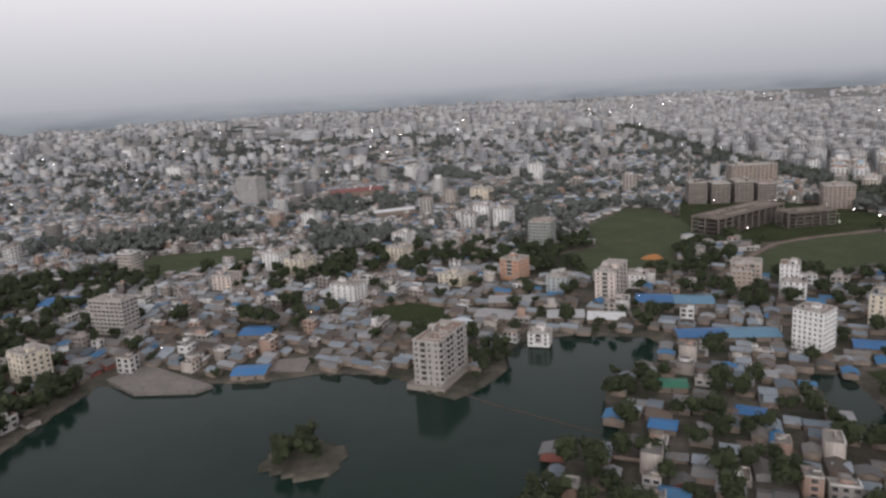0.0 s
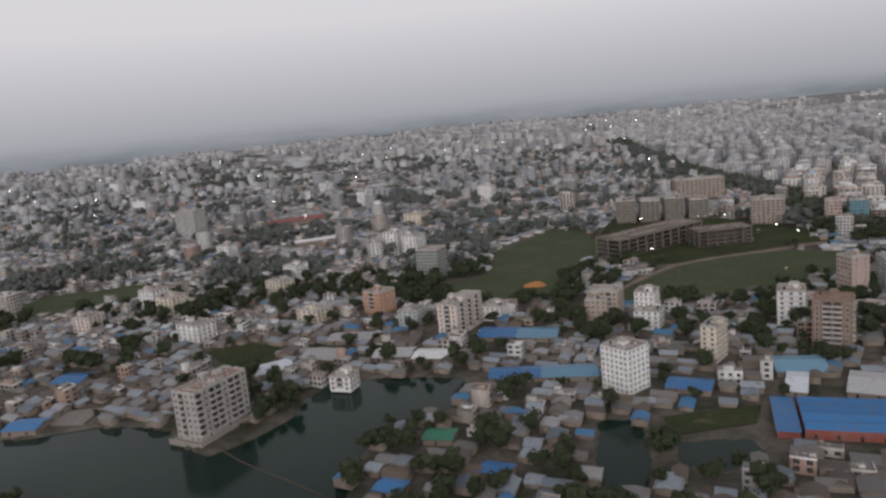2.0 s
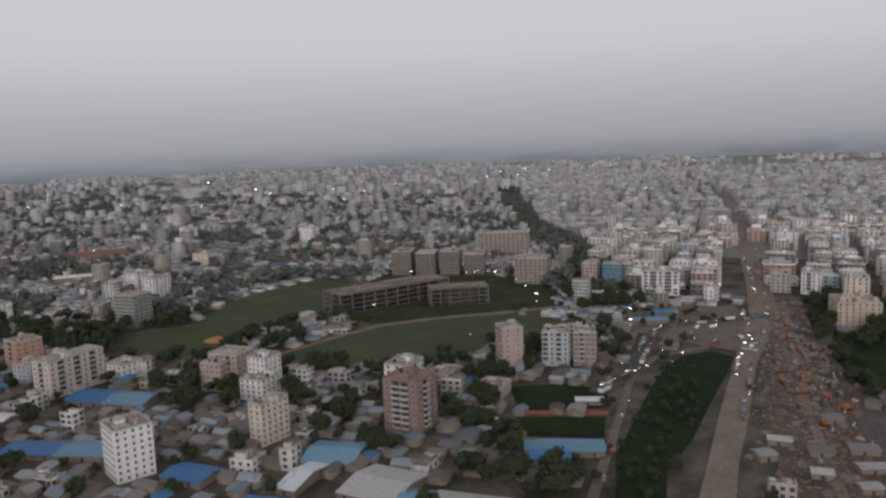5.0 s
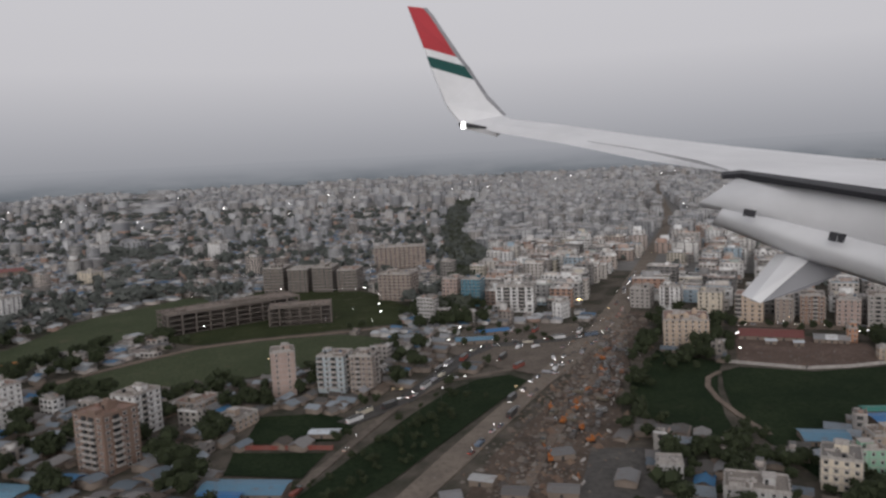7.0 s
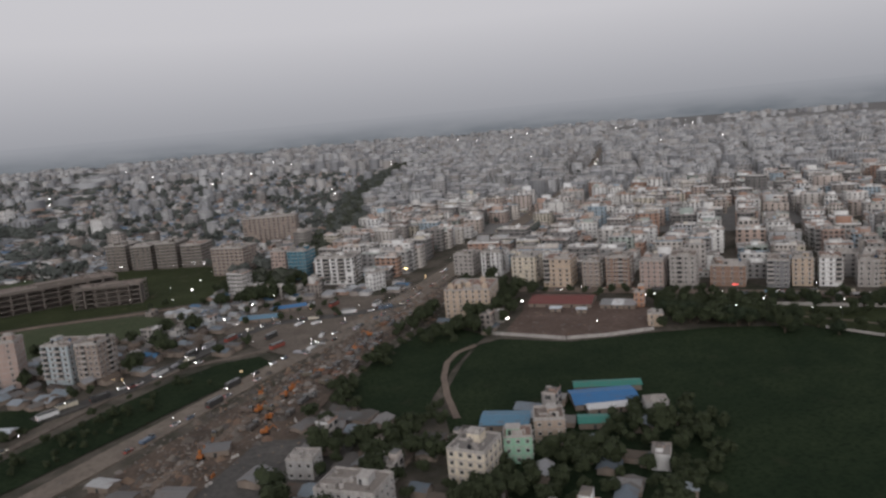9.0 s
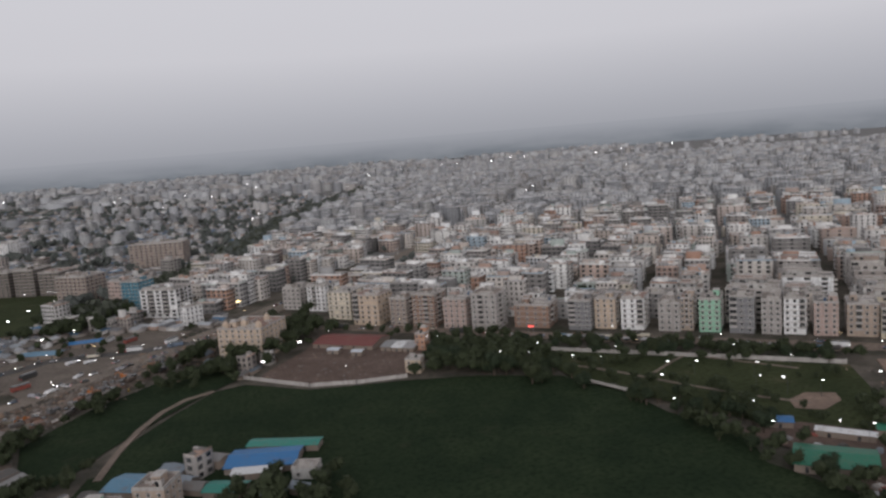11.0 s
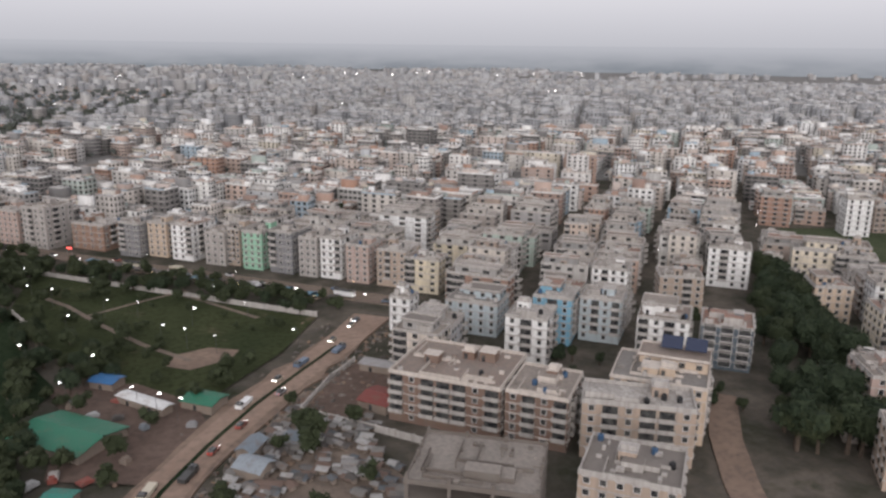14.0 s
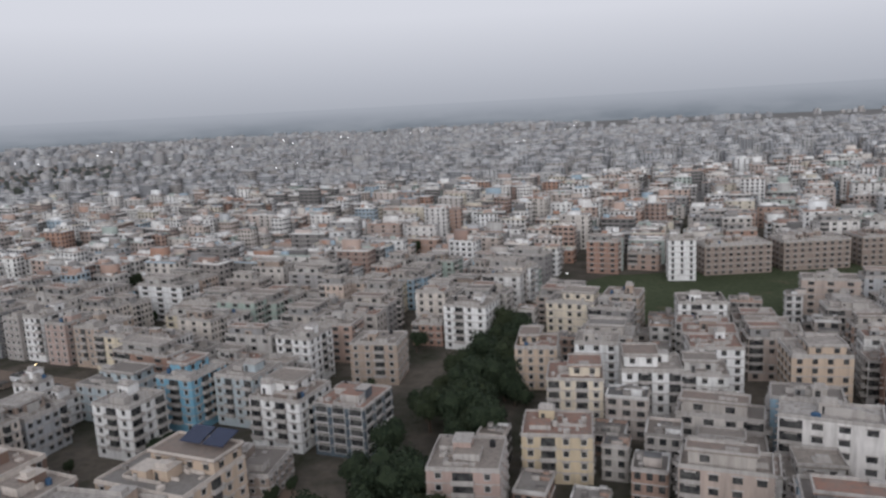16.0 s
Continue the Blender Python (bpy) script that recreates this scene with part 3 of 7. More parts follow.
ribbon("park_path_far", [(500, 197), (517, 187), (528, 176), (542, 160)], 0.5, mat_dirt, 0.225, "sandy footpath along the park wall")
ribbon("park_path_cross", [(504, 168), (517, 178), (525, 183)], 0.45, mat_dirt, 0.23, "sandy cross path in the park")
patch("yard", YARD, mat_yard, 0.18, "brick-dust yard with stains and clutter")
patch("waste_plot", WASTE, mat_park, 0.14, "overgrown waste plot beside small ponds")
patch("grass_plot", PLOT_GREEN, mat_marsh, 0.14, "dark green overgrown plot by the ditch road")
patch("low_plot", PLOT_LOW, mat_marsh, 0.14, "dark green plot behind a blue-roofed workshop")
patch("park_bare", [(524, 137), (529, 134), (536, 137.5), (538, 142), (532, 144.5), (526, 142)], mat_redirt, 0.19, "bare reddish patch in the park lawn")
patch("works_ground", SITE, mat_works, 0.14, "churned reddish earth of the road works")
patch("works_yard", [(330, 157), (352, 150), (345, 135), (326, 118), (314, 126), (322, 142)], mat_street, 0.165, "dark paved yard beside the road works")
patch("green_field", GREEN_R, mat_grass, 0.16, "green playing field between apartment blocks")
patch("slum_ground", SLUM, mat_dirt, 0.12, "trodden earth between shacks")
patch("court", COURT, mat_yard, 0.17, "brown earth court inside boundary walls")
patch("shell_ground", RAMP_LOT, mat_park, 0.12, "bare earth round the unfinished blocks")
ribbon("avenue", AVENUE, [3.4, 3.8, 3.3, 3.7, 3.4, 4.4, 5.6, 5.6, 5, 4.6, 4.2, 4, 4, 4], mat_avenue, 0.24, "dusty asphalt avenue through the town")
ribbon("dirt_lane", [(598, 58), (606, 78), (612, 90), (621, 104)], 2.4, mat_redirt, 0.2, "reddish dirt lane beside the tree strip")
patch("junction", CROSSING, mat_dusty, 0.2, "pale dusty open junction")
ribbon("works_lane", [(276, 84), (300, 126), (322, 164), (344, 196), (366, 230), (388, 264)], 1.2, mat_dirt, 0.215, "pale temporary lane through the road works")
shoulder = [(a[0] + (b[0] - a[0]) * f, a[1] + (b[1] - a[1]) * f) for a, b in zip(ROAD_MUD[:-1], ROAD_MUD[1:]) for f in (0, 0.33, 0.67)]
ribbon("road_shoulder", shoulder, [4.2 + 1.6 * noise.noise((x * 0.3, y * 0.3, 6.1)) for x, y in shoulder], mat_redirt, 0.222, "trodden earth shoulder of the unpaved road")
ribbon("mud_road", ROAD_MUD, [3.0, 3.3, 3.0, 3.4, 3.0, 3.3, 3.2, 3.6, 4.2], mat_mudroad, 0.24, "wide reddish unpaved road")
ribbon("median", ROAD_MUD[1:-1], 0.32, mat_marsh, 0.34, "narrow planted median of the unpaved road")
ribbon("market_road", ROAD_MARKET, 2.8, mat_asphalt, 0.26, "busy narrow market road")
ribbon("ditch_road", ROAD_DITCH, 1.2, mat_dusty, 0.22, "narrow dusty road along the ditch")
ribbon("track", TRACK, 1.3, mat_dirt, 0.24, "pale earth track across the meadow")
ribbon("marsh_path", PATH_MARSH, 0.8, mat_dirt, 0.28, "raised earth path through the marsh")
ribbon("front_street", FRONT, 3.2, mat_dirt, 0.22, "sandy street along the front of the town")

# ---- building kinds ----
FLOOR_H = 1.66
HERO_SPOTS = []


def sides(w, d):
    """Corner, direction and outward normal of the four sides: front, right, back, left."""
    return [((0, 0), (1, 0), (0, -1), w), ((w, 0), (0, 1), (1, 0), d), ((w, d), (-1, 0), (0, 1), w), ((0, d), (0, -1), (-1, 0), d)]


def facade(s, side, floors, fh, cols, ww, wh, glass, slab, z0=0.0, balconies=(), rnd=random):
    """Windows, sunshades and balconies on one side."""
    (ox, oy), (ux, uy), (nx_, ny_), width = side

    def p(u, z, o):
        return (ox + ux * u + nx_ * o, oy + uy * u + ny_ * o, z)
    step = width / cols
    for f in range(floors):
        zb = z0 + f * fh + fh * 0.30
        for c in range(cols):
            if rnd.random() < 0.06:
                continue
            u0 = step * (c + 0.5) - ww / 2
            s.quad(p(u0, zb, 0.03), p(u0 + ww, zb, 0.03), p(u0 + ww, zb + wh, 0.03), p(u0, zb + wh, 0.03), glass)
            if slab is not None:
                a, b, o = u0 - 0.1, u0 + ww + 0.1, 0.28
                zt = zb + wh + 0.05
                s.quad(p(a, zt + 0.08, 0), p(a, zt, o), p(b, zt, o), p(b, zt + 0.08, 0), slab)
                s.quad(p(a, zt - 0.06, o), p(b, zt - 0.06, o), p(b, zt, o), p(a, zt, o), slab)
    for c in balconies:
        for f in range(1, floors):
            u0, u1, zb, o = step * c + 0.12, step * (c + 1) - 0.12, z0 + f * fh, 0.7
            s.quad(p(u0, zb, o), p(u1, zb, o), p(u1, zb + 0.55, o), p(u0, zb + 0.55, o), slab)
            s.quad(p(u0, zb + 0.55, 0), p(u0, zb, 0), p(u0, zb, o), p(u0, zb + 0.55, o), slab)
            s.quad(p(u1, zb, o), p(u1, zb, 0), p(u1, zb + 0.55, 0), p(u1, zb + 0.55, o), slab)
            s.quad(p(u0, zb, 0), p(u0, zb, o), p(u1, zb, o), p(u1, zb, 0), slab)
            s.quad(p(u0, zb + 0.05, 0.02), p(u1, zb + 0.05, 0.02), p(u1, zb + fh - 0.15, 0.02), p(u0, zb + fh - 0.15, 0.02), glass)


def ledges(s, w, d, floors, fh, mat, out=0.10):
    for f in range(1, floors + 1):
        z = f * fh
        for (x0, x1, y0, y1) in ((-out, w + out, -out, 0), (w, w + out, 0, d), (-out, w + out, d, d + out), (-out, 0, 0, d)):
            s.box(x0, x1, y0, y1, z - 0.09, z + 0.03, mat, None, True)


def roof_shape(w, d, h, rnd, clutter=True, stubs=False):
    s = Shape()
    t, ph = 0.16, rnd.uniform(0.35, 0.6)
    s.quad((0, 0, h + 0.02), (w, 0, h + 0.02), (w, d, h + 0.02), (0, d, h + 0.02))
    s.box(0, w, 0, t, h, h + ph, 1)
    s.box(0, w, d - t, d, h, h + ph, 1)
    s.box(0, t, t, d - t, h, h + ph, 1)
    s.box(w - t, w, t, d - t, h, h + ph, 1)
    if clutter:
        for _ in range(int(rnd.randint(7, 12) * max(1, w * d / 90))):
            a, b = rnd.uniform(0.5, w - 1.4), rnd.uniform(0.5, d - 1.4)
            p, q, r = rnd.uniform(0.3, 1.0), rnd.uniform(0.3, 0.9), rnd.uniform(0.15, 0.6)
            s.box(a, a + p, b, b + q, h, h + r, rnd.choice((0, 1, 1)))
        for _ in range(rnd.randint(1, 2)):
            a, b = rnd.uniform(0.3, w * 0.55), rnd.uniform(0.3, d * 0.55)
            s.box(a, a + w * rnd.uniform(0.2, 0.38), b, b + d * rnd.uniform(0.15, 0.3), h, h + rnd.uniform(0.6, 1.3), 1, 0)
        for _ in range(int(w * d / 60) + (rnd.random() < 0.6)):
            a, b = rnd.uniform(0.4, w * 0.5), rnd.uniform(0.4, d * 0.5)
            s.box(a, a + w * 0.45, b, b + 0.1, h, h + 0.5, 1)
            s.box(a, a + 0.1, b, b + d * 0.4, h, h + 0.5, 1)
    if stubs:
        for i in range(4):
            for j in range(4):
                a, b = 0.2 + (w - 0.6) * i / 3, 0.2 + (d - 0.6) * j / 3
                s.box(a, a + 0.2, b, b + 0.2, h, h + rnd.uniform(0.6, 1.1), 1)
    return s


def hut_shape(rnd):
    s = Shape()
    a, b, c = rnd.uniform(1.6, 2.6), rnd.uniform(1.8, 3.0), rnd.uniform(1.3, 1.8)
    s.box(0, a, 0, b, 0, c, 0)
    s.box(-0.15, a + 0.15, -0.15, b + 0.15, c, c + 0.12, 1, None, True)
    s.quad((0.3, -0.02, 0), (0.9, -0.02, 0), (0.9, -0.02, 1.05), (0.3, -0.02, 1.05), 2)
    if rnd.random() < 0.6:
        s.box(0.2, a - 0.2, 0.3, b * 0.55, c + 0.12, c + 0.75, 1)
    return s


def upper_shape(w, d, rnd, fh=2.0):
    """A set-back top storey with its own windows and roof slab; w and d are its plan."""
    s = Shape()
    s.box(0, w, 0, d, 0, fh, 0)
    for k, side in enumerate(sides(w, d)):
        facade(s, side, 1, fh, max(2, int(side[3] / 2.2)), 0.9, 0.9, 2, 1, 0, (), rnd)
    s.box(-0.3, w + 0.3, -0.3, d + 0.3, fh, fh + 0.14, 3, None, True)
    for a, b, c, e in ((-0.3, w + 0.3, -0.3, -0.16), (-0.3, w + 0.3, d + 0.16, d + 0.3), (-0.3, -0.16, -0.16, d + 0.16), (w + 0.16, w + 0.3, -0.16, d + 0.16)):
        s.box(a, b, c, e, fh + 0.14, fh + 0.5, 1)
    return s


def tank_shape():
    s = Shape()
    s.tube((0, 0, 0.0), (0, 0, 0.75), 0.42, 0.42, 10)
    s.tube((0, 0, 0.75), (0, 0, 0.92), 0.42, 0.18, 10)
    return s


def lid_shape():
    s = Shape()
    s.tube((0, 0, 0.92), (0, 0, 1.0), 0.2, 0.17, 8)
    return s


tank_lid = lid_shape().mesh("lid", mat_black)
tank_black = tank_shape().mesh("water_tank", mat_black)
tank_grey = tank_shape().mesh("water_tank", mat_slab)
tank_blue = tank_shape().mesh("water_tank", mat_tank_blue)

window_meshes = {}


def window_mesh(ww, wh):
    """A window unit: frame, pane, mullion and sunshade."""
    key = (round(ww, 2), round(wh, 2))
    if key not in window_meshes:
        s, e, o = Shape(), 0.07, -0.05
        for a, y, q in ((0, 0, 0), (0, o, 0), (e, o, 0), (e, -0.012, 0)):
            s.v += [(a, y, a), (ww - a, y, a), (ww - a, y, wh - a), (a, y, wh - a)]
        for ring in range(3):
            for k in range(4):
                j = (k + 1) % 4
                s.f.append((ring * 4 + k, ring * 4 + j, ring * 4 + 4 + j, ring * 4 + 4 + k))
                s.m.append(0)
        s.f.append((12, 13, 14, 15))
        s.m.append(1)
        s.v += [(-0.1, -0.34, wh + 0.03), (ww + 0.1, -0.34, wh + 0.03), (ww + 0.1, -0.34, wh + 0.09), (-0.1, -0.34, wh + 0.09), (-0.1, 0, wh + 0.14), (ww + 0.1, 0, wh + 0.14)]
        for f in ((7, 6, 17, 16), (16, 17, 18, 19), (19, 18, 21, 20), (16, 19, 20, 3, 7), (17, 6, 2, 21, 18)):
            s.f.append(f)
            s.m.append(2)
        window_meshes[key] = s.mesh("window", mat_frame, mat_glass, mat_slab)
    return window_meshes[key]


def balcony_mesh(width, out, full):
    key = ("balcony", round(width, 2), out, full)
    if key not in window_meshes:
        s = Shape()
        t = 0.07
        for a, z in ((0, -0.1), (0, 0.58), (t, 0.58), (t, 0.03)):
            s.v += [(a, 0, z), (a, -out + a, z), (width - a, -out + a, z), (width - a, 0, z)]
        for ring in range(3):
            for k in range(3):
                s.f.append((ring * 4 + k, ring * 4 + k + 1, ring * 4 + 5 + k, ring * 4 + 4 + k))
                s.m.append(0)
        s.f += [(3, 2, 1, 0), (12, 13, 14, 15)]
        s.m += [0, 0]
        window_meshes[key] = s.mesh("balcony", mat_slab)
    return window_meshes[key]


def tower(label, x, y, w, d, h, wall_mat, floors=None, angle=-33.0, cols=(4, 5), ww=0.85, wh=0.8, balconies=((), ()), ledge=True, windows=True, upper=None,
          hut=True, tanks=2, stubs=False, seed=0, category="apartment building", name="apartment_building", group="", slab=None, open_sides=False):
    """A flat-roofed building: x, y is the front left corner of its foot, angle the run of its front."""
    rnd = random.Random(seed * 7919 + int(x * 13) + int(y * 7))
    h *= rise(x)
    floors = max(1, round(h / FLOOR_H))
    fh = h / floors
    slab = slab or mat_slab
    m = pose(x, y, 0, 0, 0, angle)
    top = thing(name, m, label, category, group)
    s = Shape()
    s.box(0, w, 0, d, -0.3, h, 0)
    if ledge:
        ledges(s, w, d, floors, fh, 1)
    sd = sides(w, d)
    for k in (2, 3):
        facade(s, sd[k], floors, fh, cols[k % 2], ww, wh, 2, 1, 0, (), rnd)
    if not windows:
        for k in (0, 1):
            facade(s, sd[k], floors, fh, cols[k % 2], ww, wh, 2, 1, 0, balconies[k], rnd)
    for k in (0, 1):
        (ox, oy), (ux, uy), (nx_, ny_), width = sd[k]
        step = width / cols[k]
        for c in balconies[k] if windows else ():
            for f in range(1, floors):
                a, b, z = step * c + 0.25, step * (c + 1) - 0.25, f * fh
                s.quad(*[(ox + ux * u + nx_ * 0.02, oy + uy * u + ny_ * 0.02, q) for u, q in ((a, z + 0.05), (b, z + 0.05), (b, z + fh - 0.2), (a, z + fh - 0.2))], 2)
    part("wall", s.mesh("wall", wall_mat, slab, mat_glass), top)
    if windows:
        unit = window_mesh(ww, wh)
        for k in (0, 1):
            (ox, oy), (ux, uy), nrm, width = sd[k]
            step = width / cols[k]
            for c in range(cols[k]):
                for f in range(floors):
                    if c in balconies[k]:
                        if f:
                            u = step * c + 0.1
                            part("balcony", balcony_mesh(step - 0.2, 0.65, fh - 0.2), top, "", pose(ox + ux * u, oy + uy * u, f * fh, 0, 0, 90 * k))
                        continue
                    u = step * (c + 0.5) - ww / 2
                    part("window", unit, top, "", pose(ox + ux * u, oy + uy * u, f * fh + fh * 0.3, 0, 0, 90 * k))
    part("roof", roof_shape(w, d, h, rnd, True, stubs).mesh("roof", mat_roof, slab), top)
    if upper:
        a, b, c, e = upper
        part("upper_storey", upper_shape((b - a) * w, (e - c) * d, rnd, fh).mesh("upper_storey", wall_mat, slab, mat_glass, mat_roof), top, "", pose(a * w, c * d, h + 0.02))
    for _ in range(int(w * d > 120) + int(w * d > 200) + 1 if hut else 0):
        part("stair_hut", hut_shape(rnd).mesh("stair_hut", wall_mat, slab, mat_glass), top, "", pose(w * rnd.uniform(0.08, 0.65), d * rnd.uniform(0.15, 0.65), h + 0.02))
    for _ in range(tanks):
        tank = part("water_tank", rnd.choice((tank_black, tank_blue, tank_black, tank_grey, tank_grey)), top, "", pose(rnd.uniform(0.8, w - 0.8), rnd.uniform(0.8, d - 0.8), h + 0.02))
        part("lid", tank_lid, tank, "black screw lid")
    a = radians(angle)
    HERO_SPOTS.append((x + math.cos(a) * w / 2 - math.sin(a) * d / 2, y + math.sin(a) * w / 2 + math.cos(a) * d / 2, 0.5 * math.hypot(w, d)))
    return top


def shell(label, x, y, w, d, floors, fh, angle=-33.0, name="unfinished_building"):
    """An unfinished concrete frame: slabs on columns, open at the sides."""
    fh *= rise(x)
    top = thing(name, pose(x, y, 0, 0, 0, angle), label, "building")
    for f in range(floors + 1):
        s = Shape()
        s.box(0, w, 0, d, f * fh - 0.12, f * fh + 0.14, 0, None, True)
        part("floor_slab", s.mesh("floor_slab", mat_shell), top)
    n, k = max(2, int(w / 4.5)), max(2, int(d / 4.5))
    col = Shape()
    col.box(-0.22, 0.22, -0.22, 0.22, 0, floors * fh + 0.9, 0)
    me = col.mesh("column", mat_shell)
    for i in range(n + 1):
        for j in range(k + 1):
            if i in (0, n) or j in (0, k):
                part("column", me, top, "", pose(0.3 + (w - 0.6) * i / n, 0.3 + (d - 0.6) * j / k, 0))
    s = Shape()
    s.box(w * 0.25, w * 0.8, d * 0.35, d * 0.85, 0, floors * fh, 0)
    part("core_wall", s.mesh("core_wall", mat_shell), top)
    rnd = random.Random(int(x))
    part("roof_deck", roof_shape(w, d, floors * fh + 0.14, rnd, True, True).mesh("roof_deck", mat_roof, mat_shell), top, "cluttered unfinished roof deck")
    a = radians(angle)
    HERO_SPOTS.append((x + math.cos(a) * w / 2 - math.sin(a) * d / 2, y + math.sin(a) * w / 2 + math.cos(a) * d / 2, 0.5 * math.hypot(w, d)))
    return top


def gable(s, w, d, h, rise, over=0.3, wall=0, roof=1):
    """Walls and a double-pitched roof with its ridge along the width."""
    s.box(0, w, 0, d, -0.3, h, wall)
    t = 0.09
    a, b = -over, w + over
    for (y0, z0, y1, z1) in ((-over, h - rise * over / (d / 2), d / 2, h + rise), (d + over, h - rise * over / (d / 2), d / 2, h + rise)):
        s.quad((a, y0, z0 + t), (b, y0, z0 + t), (b, y1, z1 + t), (a, y1, z1 + t), roof)
        s.quad((a, y0, z0), (a, y1, z1), (b, y1, z1), (b, y0, z0), roof)
        s.quad((a, y0, z0), (b, y0, z0), (b, y0, z0 + t), (a, y0, z0 + t), roof)
    for u in (0, w):
        s.quad((u, 0, h), (u, d, h), (u, d / 2, h + rise), (u, d / 2, h + rise), wall)


def shed(label, x, y, w, d, h, rise, roof_mat, wall_mat=None, angle=-33.0, name="shed", category="shed", bays=1, group="", doors=True):
    """A tin-roofed shed; x, y is the front left corner."""
    top = thing(name, pose(x, y, 0, 0, 0, angle), label, category, group)
    wall_mat = wall_mat or mat_dirt_wall
    dd = d / bays
    for b in range(bays):
        s = Shape()
        gable(s, w, dd - 0.02, h, rise, 0.25 if bays == 1 else 0.0)
        n, me = len(s.f), s
        walls, roofs = Shape(), Shape()
        for f, m in zip(s.f, s.m):
            t = walls if m == 0 else roofs
            i = len(t.v)
            t.v += [s.v[k] for k in f]
            t.f.append(tuple(range(i, i + len(f))))
            t.m.append(0)
        part("wall", walls.mesh("wall", wall_mat), top, "", pose(0, b * dd, 0))
        part("roof", roofs.mesh("roof", roof_mat), top, "", pose(0, b * dd, 0))
    if doors:
        n = max(1, int(w / 4))
        dm = Shape()
        dm.box(0, 0.6, -0.05, 0, 0, 1.1, 0, None, True)
        me = dm.mesh("door", mat_glass)
        for i in range(n):
            part("door", me, top, "", pose(w * (i + 0.4) / n, 0, 0))
    a = radians(angle)
    HERO_SPOTS.append((x + math.cos(a) * w / 2 - math.sin(a) * d / 2, y + math.sin(a) * w / 2 + math.cos(a) * d / 2, 0.45 * math.hypot(w, d)))
    return top

# ---- single buildings, each at its place ----
c_grey = paint("grey_render", (0.40, 0.37, 0.35), 0.6)
c_pink = paint("pale_pink_render", (0.66, 0.56, 0.51), 0.35)
c_orange = paint("orange_render", (0.52, 0.26, 0.155), 0.4)
c_brown = paint("brown_render", (0.27, 0.17, 0.125), 0.4)
c_bluewhite = paint("pale_blue_render", (0.42, 0.48, 0.51), 0.4)
c_sky = paint("sky_blue_render", (0.17, 0.37, 0.50), 0.3)
c_green = paint("mint_render", (0.28, 0.50, 0.36), 0.3)
c_tan = paint("tan_render", (0.42, 0.325, 0.26), 0.5)
c_beige = paint("beige_render", (0.54, 0.42, 0.32), 0.35)
c_dark = paint("dark_grey_render", (0.20, 0.20, 0.21), 0.4)
c_rose = paint("rose_render", (0.44, 0.325, 0.285), 0.45)
c_greygreen = paint("grey_green_netting", (0.25, 0.28, 0.26), 0.5)
mat_glass_dark = material("dark_curtain_glass", lambda n, l, p: l.new(ramp(n, l, noise_node(n, l, 0.8, 2), ((0.3, (0.055, 0.07, 0.085)), (0.7, (0.10, 0.125, 0.15)))), p.inputs["Base Color"]), 0.3, 0.0, 0.5)
c_towerbrown = paint("dull_brown_render", (0.235, 0.155, 0.12), 0.4)
c_slab = paint("pale_grey_render", (0.46, 0.45, 0.44), 0.5)
c_block = paint("brown_brick_render", (0.19, 0.12, 0.092), 0.4)
c_yellow = paint("yellow_render", (0.56, 0.46, 0.32), 0.35)
mat_pale_slab = paint("pale_balcony_slab", (0.56, 0.50, 0.45), 0.4)
c_stripe = paint("brown_stone_render", (0.30, 0.235, 0.20), 0.5)

G = "apartment buildings of the town"
apron = Shape()
apron.box(-1.6, 9.2, -1.6, 18.6, -1.2, 0.35, 0)
apron.box(-1.6, 9.2, -1.6, -1.35, 0.35, 0.8, 0)
apron.box(-1.6, -1.35, -1.35, 18.6, 0.35, 0.8, 0)
quay = tagged(new("quay", apron.mesh("quay", mat_concrete)), "raw concrete quay round the pond tower", "quay")
quay.matrix_basis = settled(pose(33.4, 172.0, 0, 0, 0, -31))
tower("unfinished grey concrete apartment tower at the edge of the pond", 33.4, 172.0, 7.6, 17.5, 14.6, c_grey, 10, -31, (4, 8), 0.8, 0.95, ((1,), (0, 2, 3, 5, 6)), stubs=True, hut=True, tanks=0, seed=1)
tower("pale pink twelve-storey apartment tower with white balconies", 113.2, 229.5, 7.2, 19, 12.6, c_pink, 9, -33, (3, 7), 0.8, 0.8, ((1,), (1, 3, 5)), seed=2)
tower("white apartment tower with rows of small dark windows", 146.8, 170.0, 8.8, 8.5, 13.4, mat_white, 8, -60, (6, 5), 0.62, 0.75, ledge=False, seed=3)
tower("orange rendered apartment building", 90.5, 269.5, 8.5, 9, 9.4, c_orange, 6, -42, (3, 4), 0.9, 0.8, ((1,), ()), seed=4)
tower("brown apartment tower with recessed balconies", 214.2, 177.4, 9, 8.5, 15.4, c_towerbrown, 10, -44, (4, 4), 0.8, 0.85, ((1, 2), (1,)), seed=5, slab=c_towerbrown)
tower("white apartment building beside the brown tower", 215.8, 198.4, 7.0, 8, 12.4, mat_white, 7, -38, (3, 4), 0.85, 0.8, ((), (1,)), seed=6)
tower("narrow cream apartment building", 180.2, 178.2, 4.4, 9, 11.8, mat_cream, 6, -46, (2, 5), 0.8, 0.8, seed=7)
tower("white building with a dark red upper storey", 178.8, 217.6, 6.4, 7.5, 12.4, mat_white, 7, -36, (4, 4), 0.7, 0.75, seed=8)
tower("grey-beige unfinished apartment block", 166.2, 228.0, 10.5, 9, 11.5, c_tan, 7, -31, (5, 4), 0.9, 0.9, ((1, 3), ()), hut=False, tanks=0, stubs=True, seed=9)
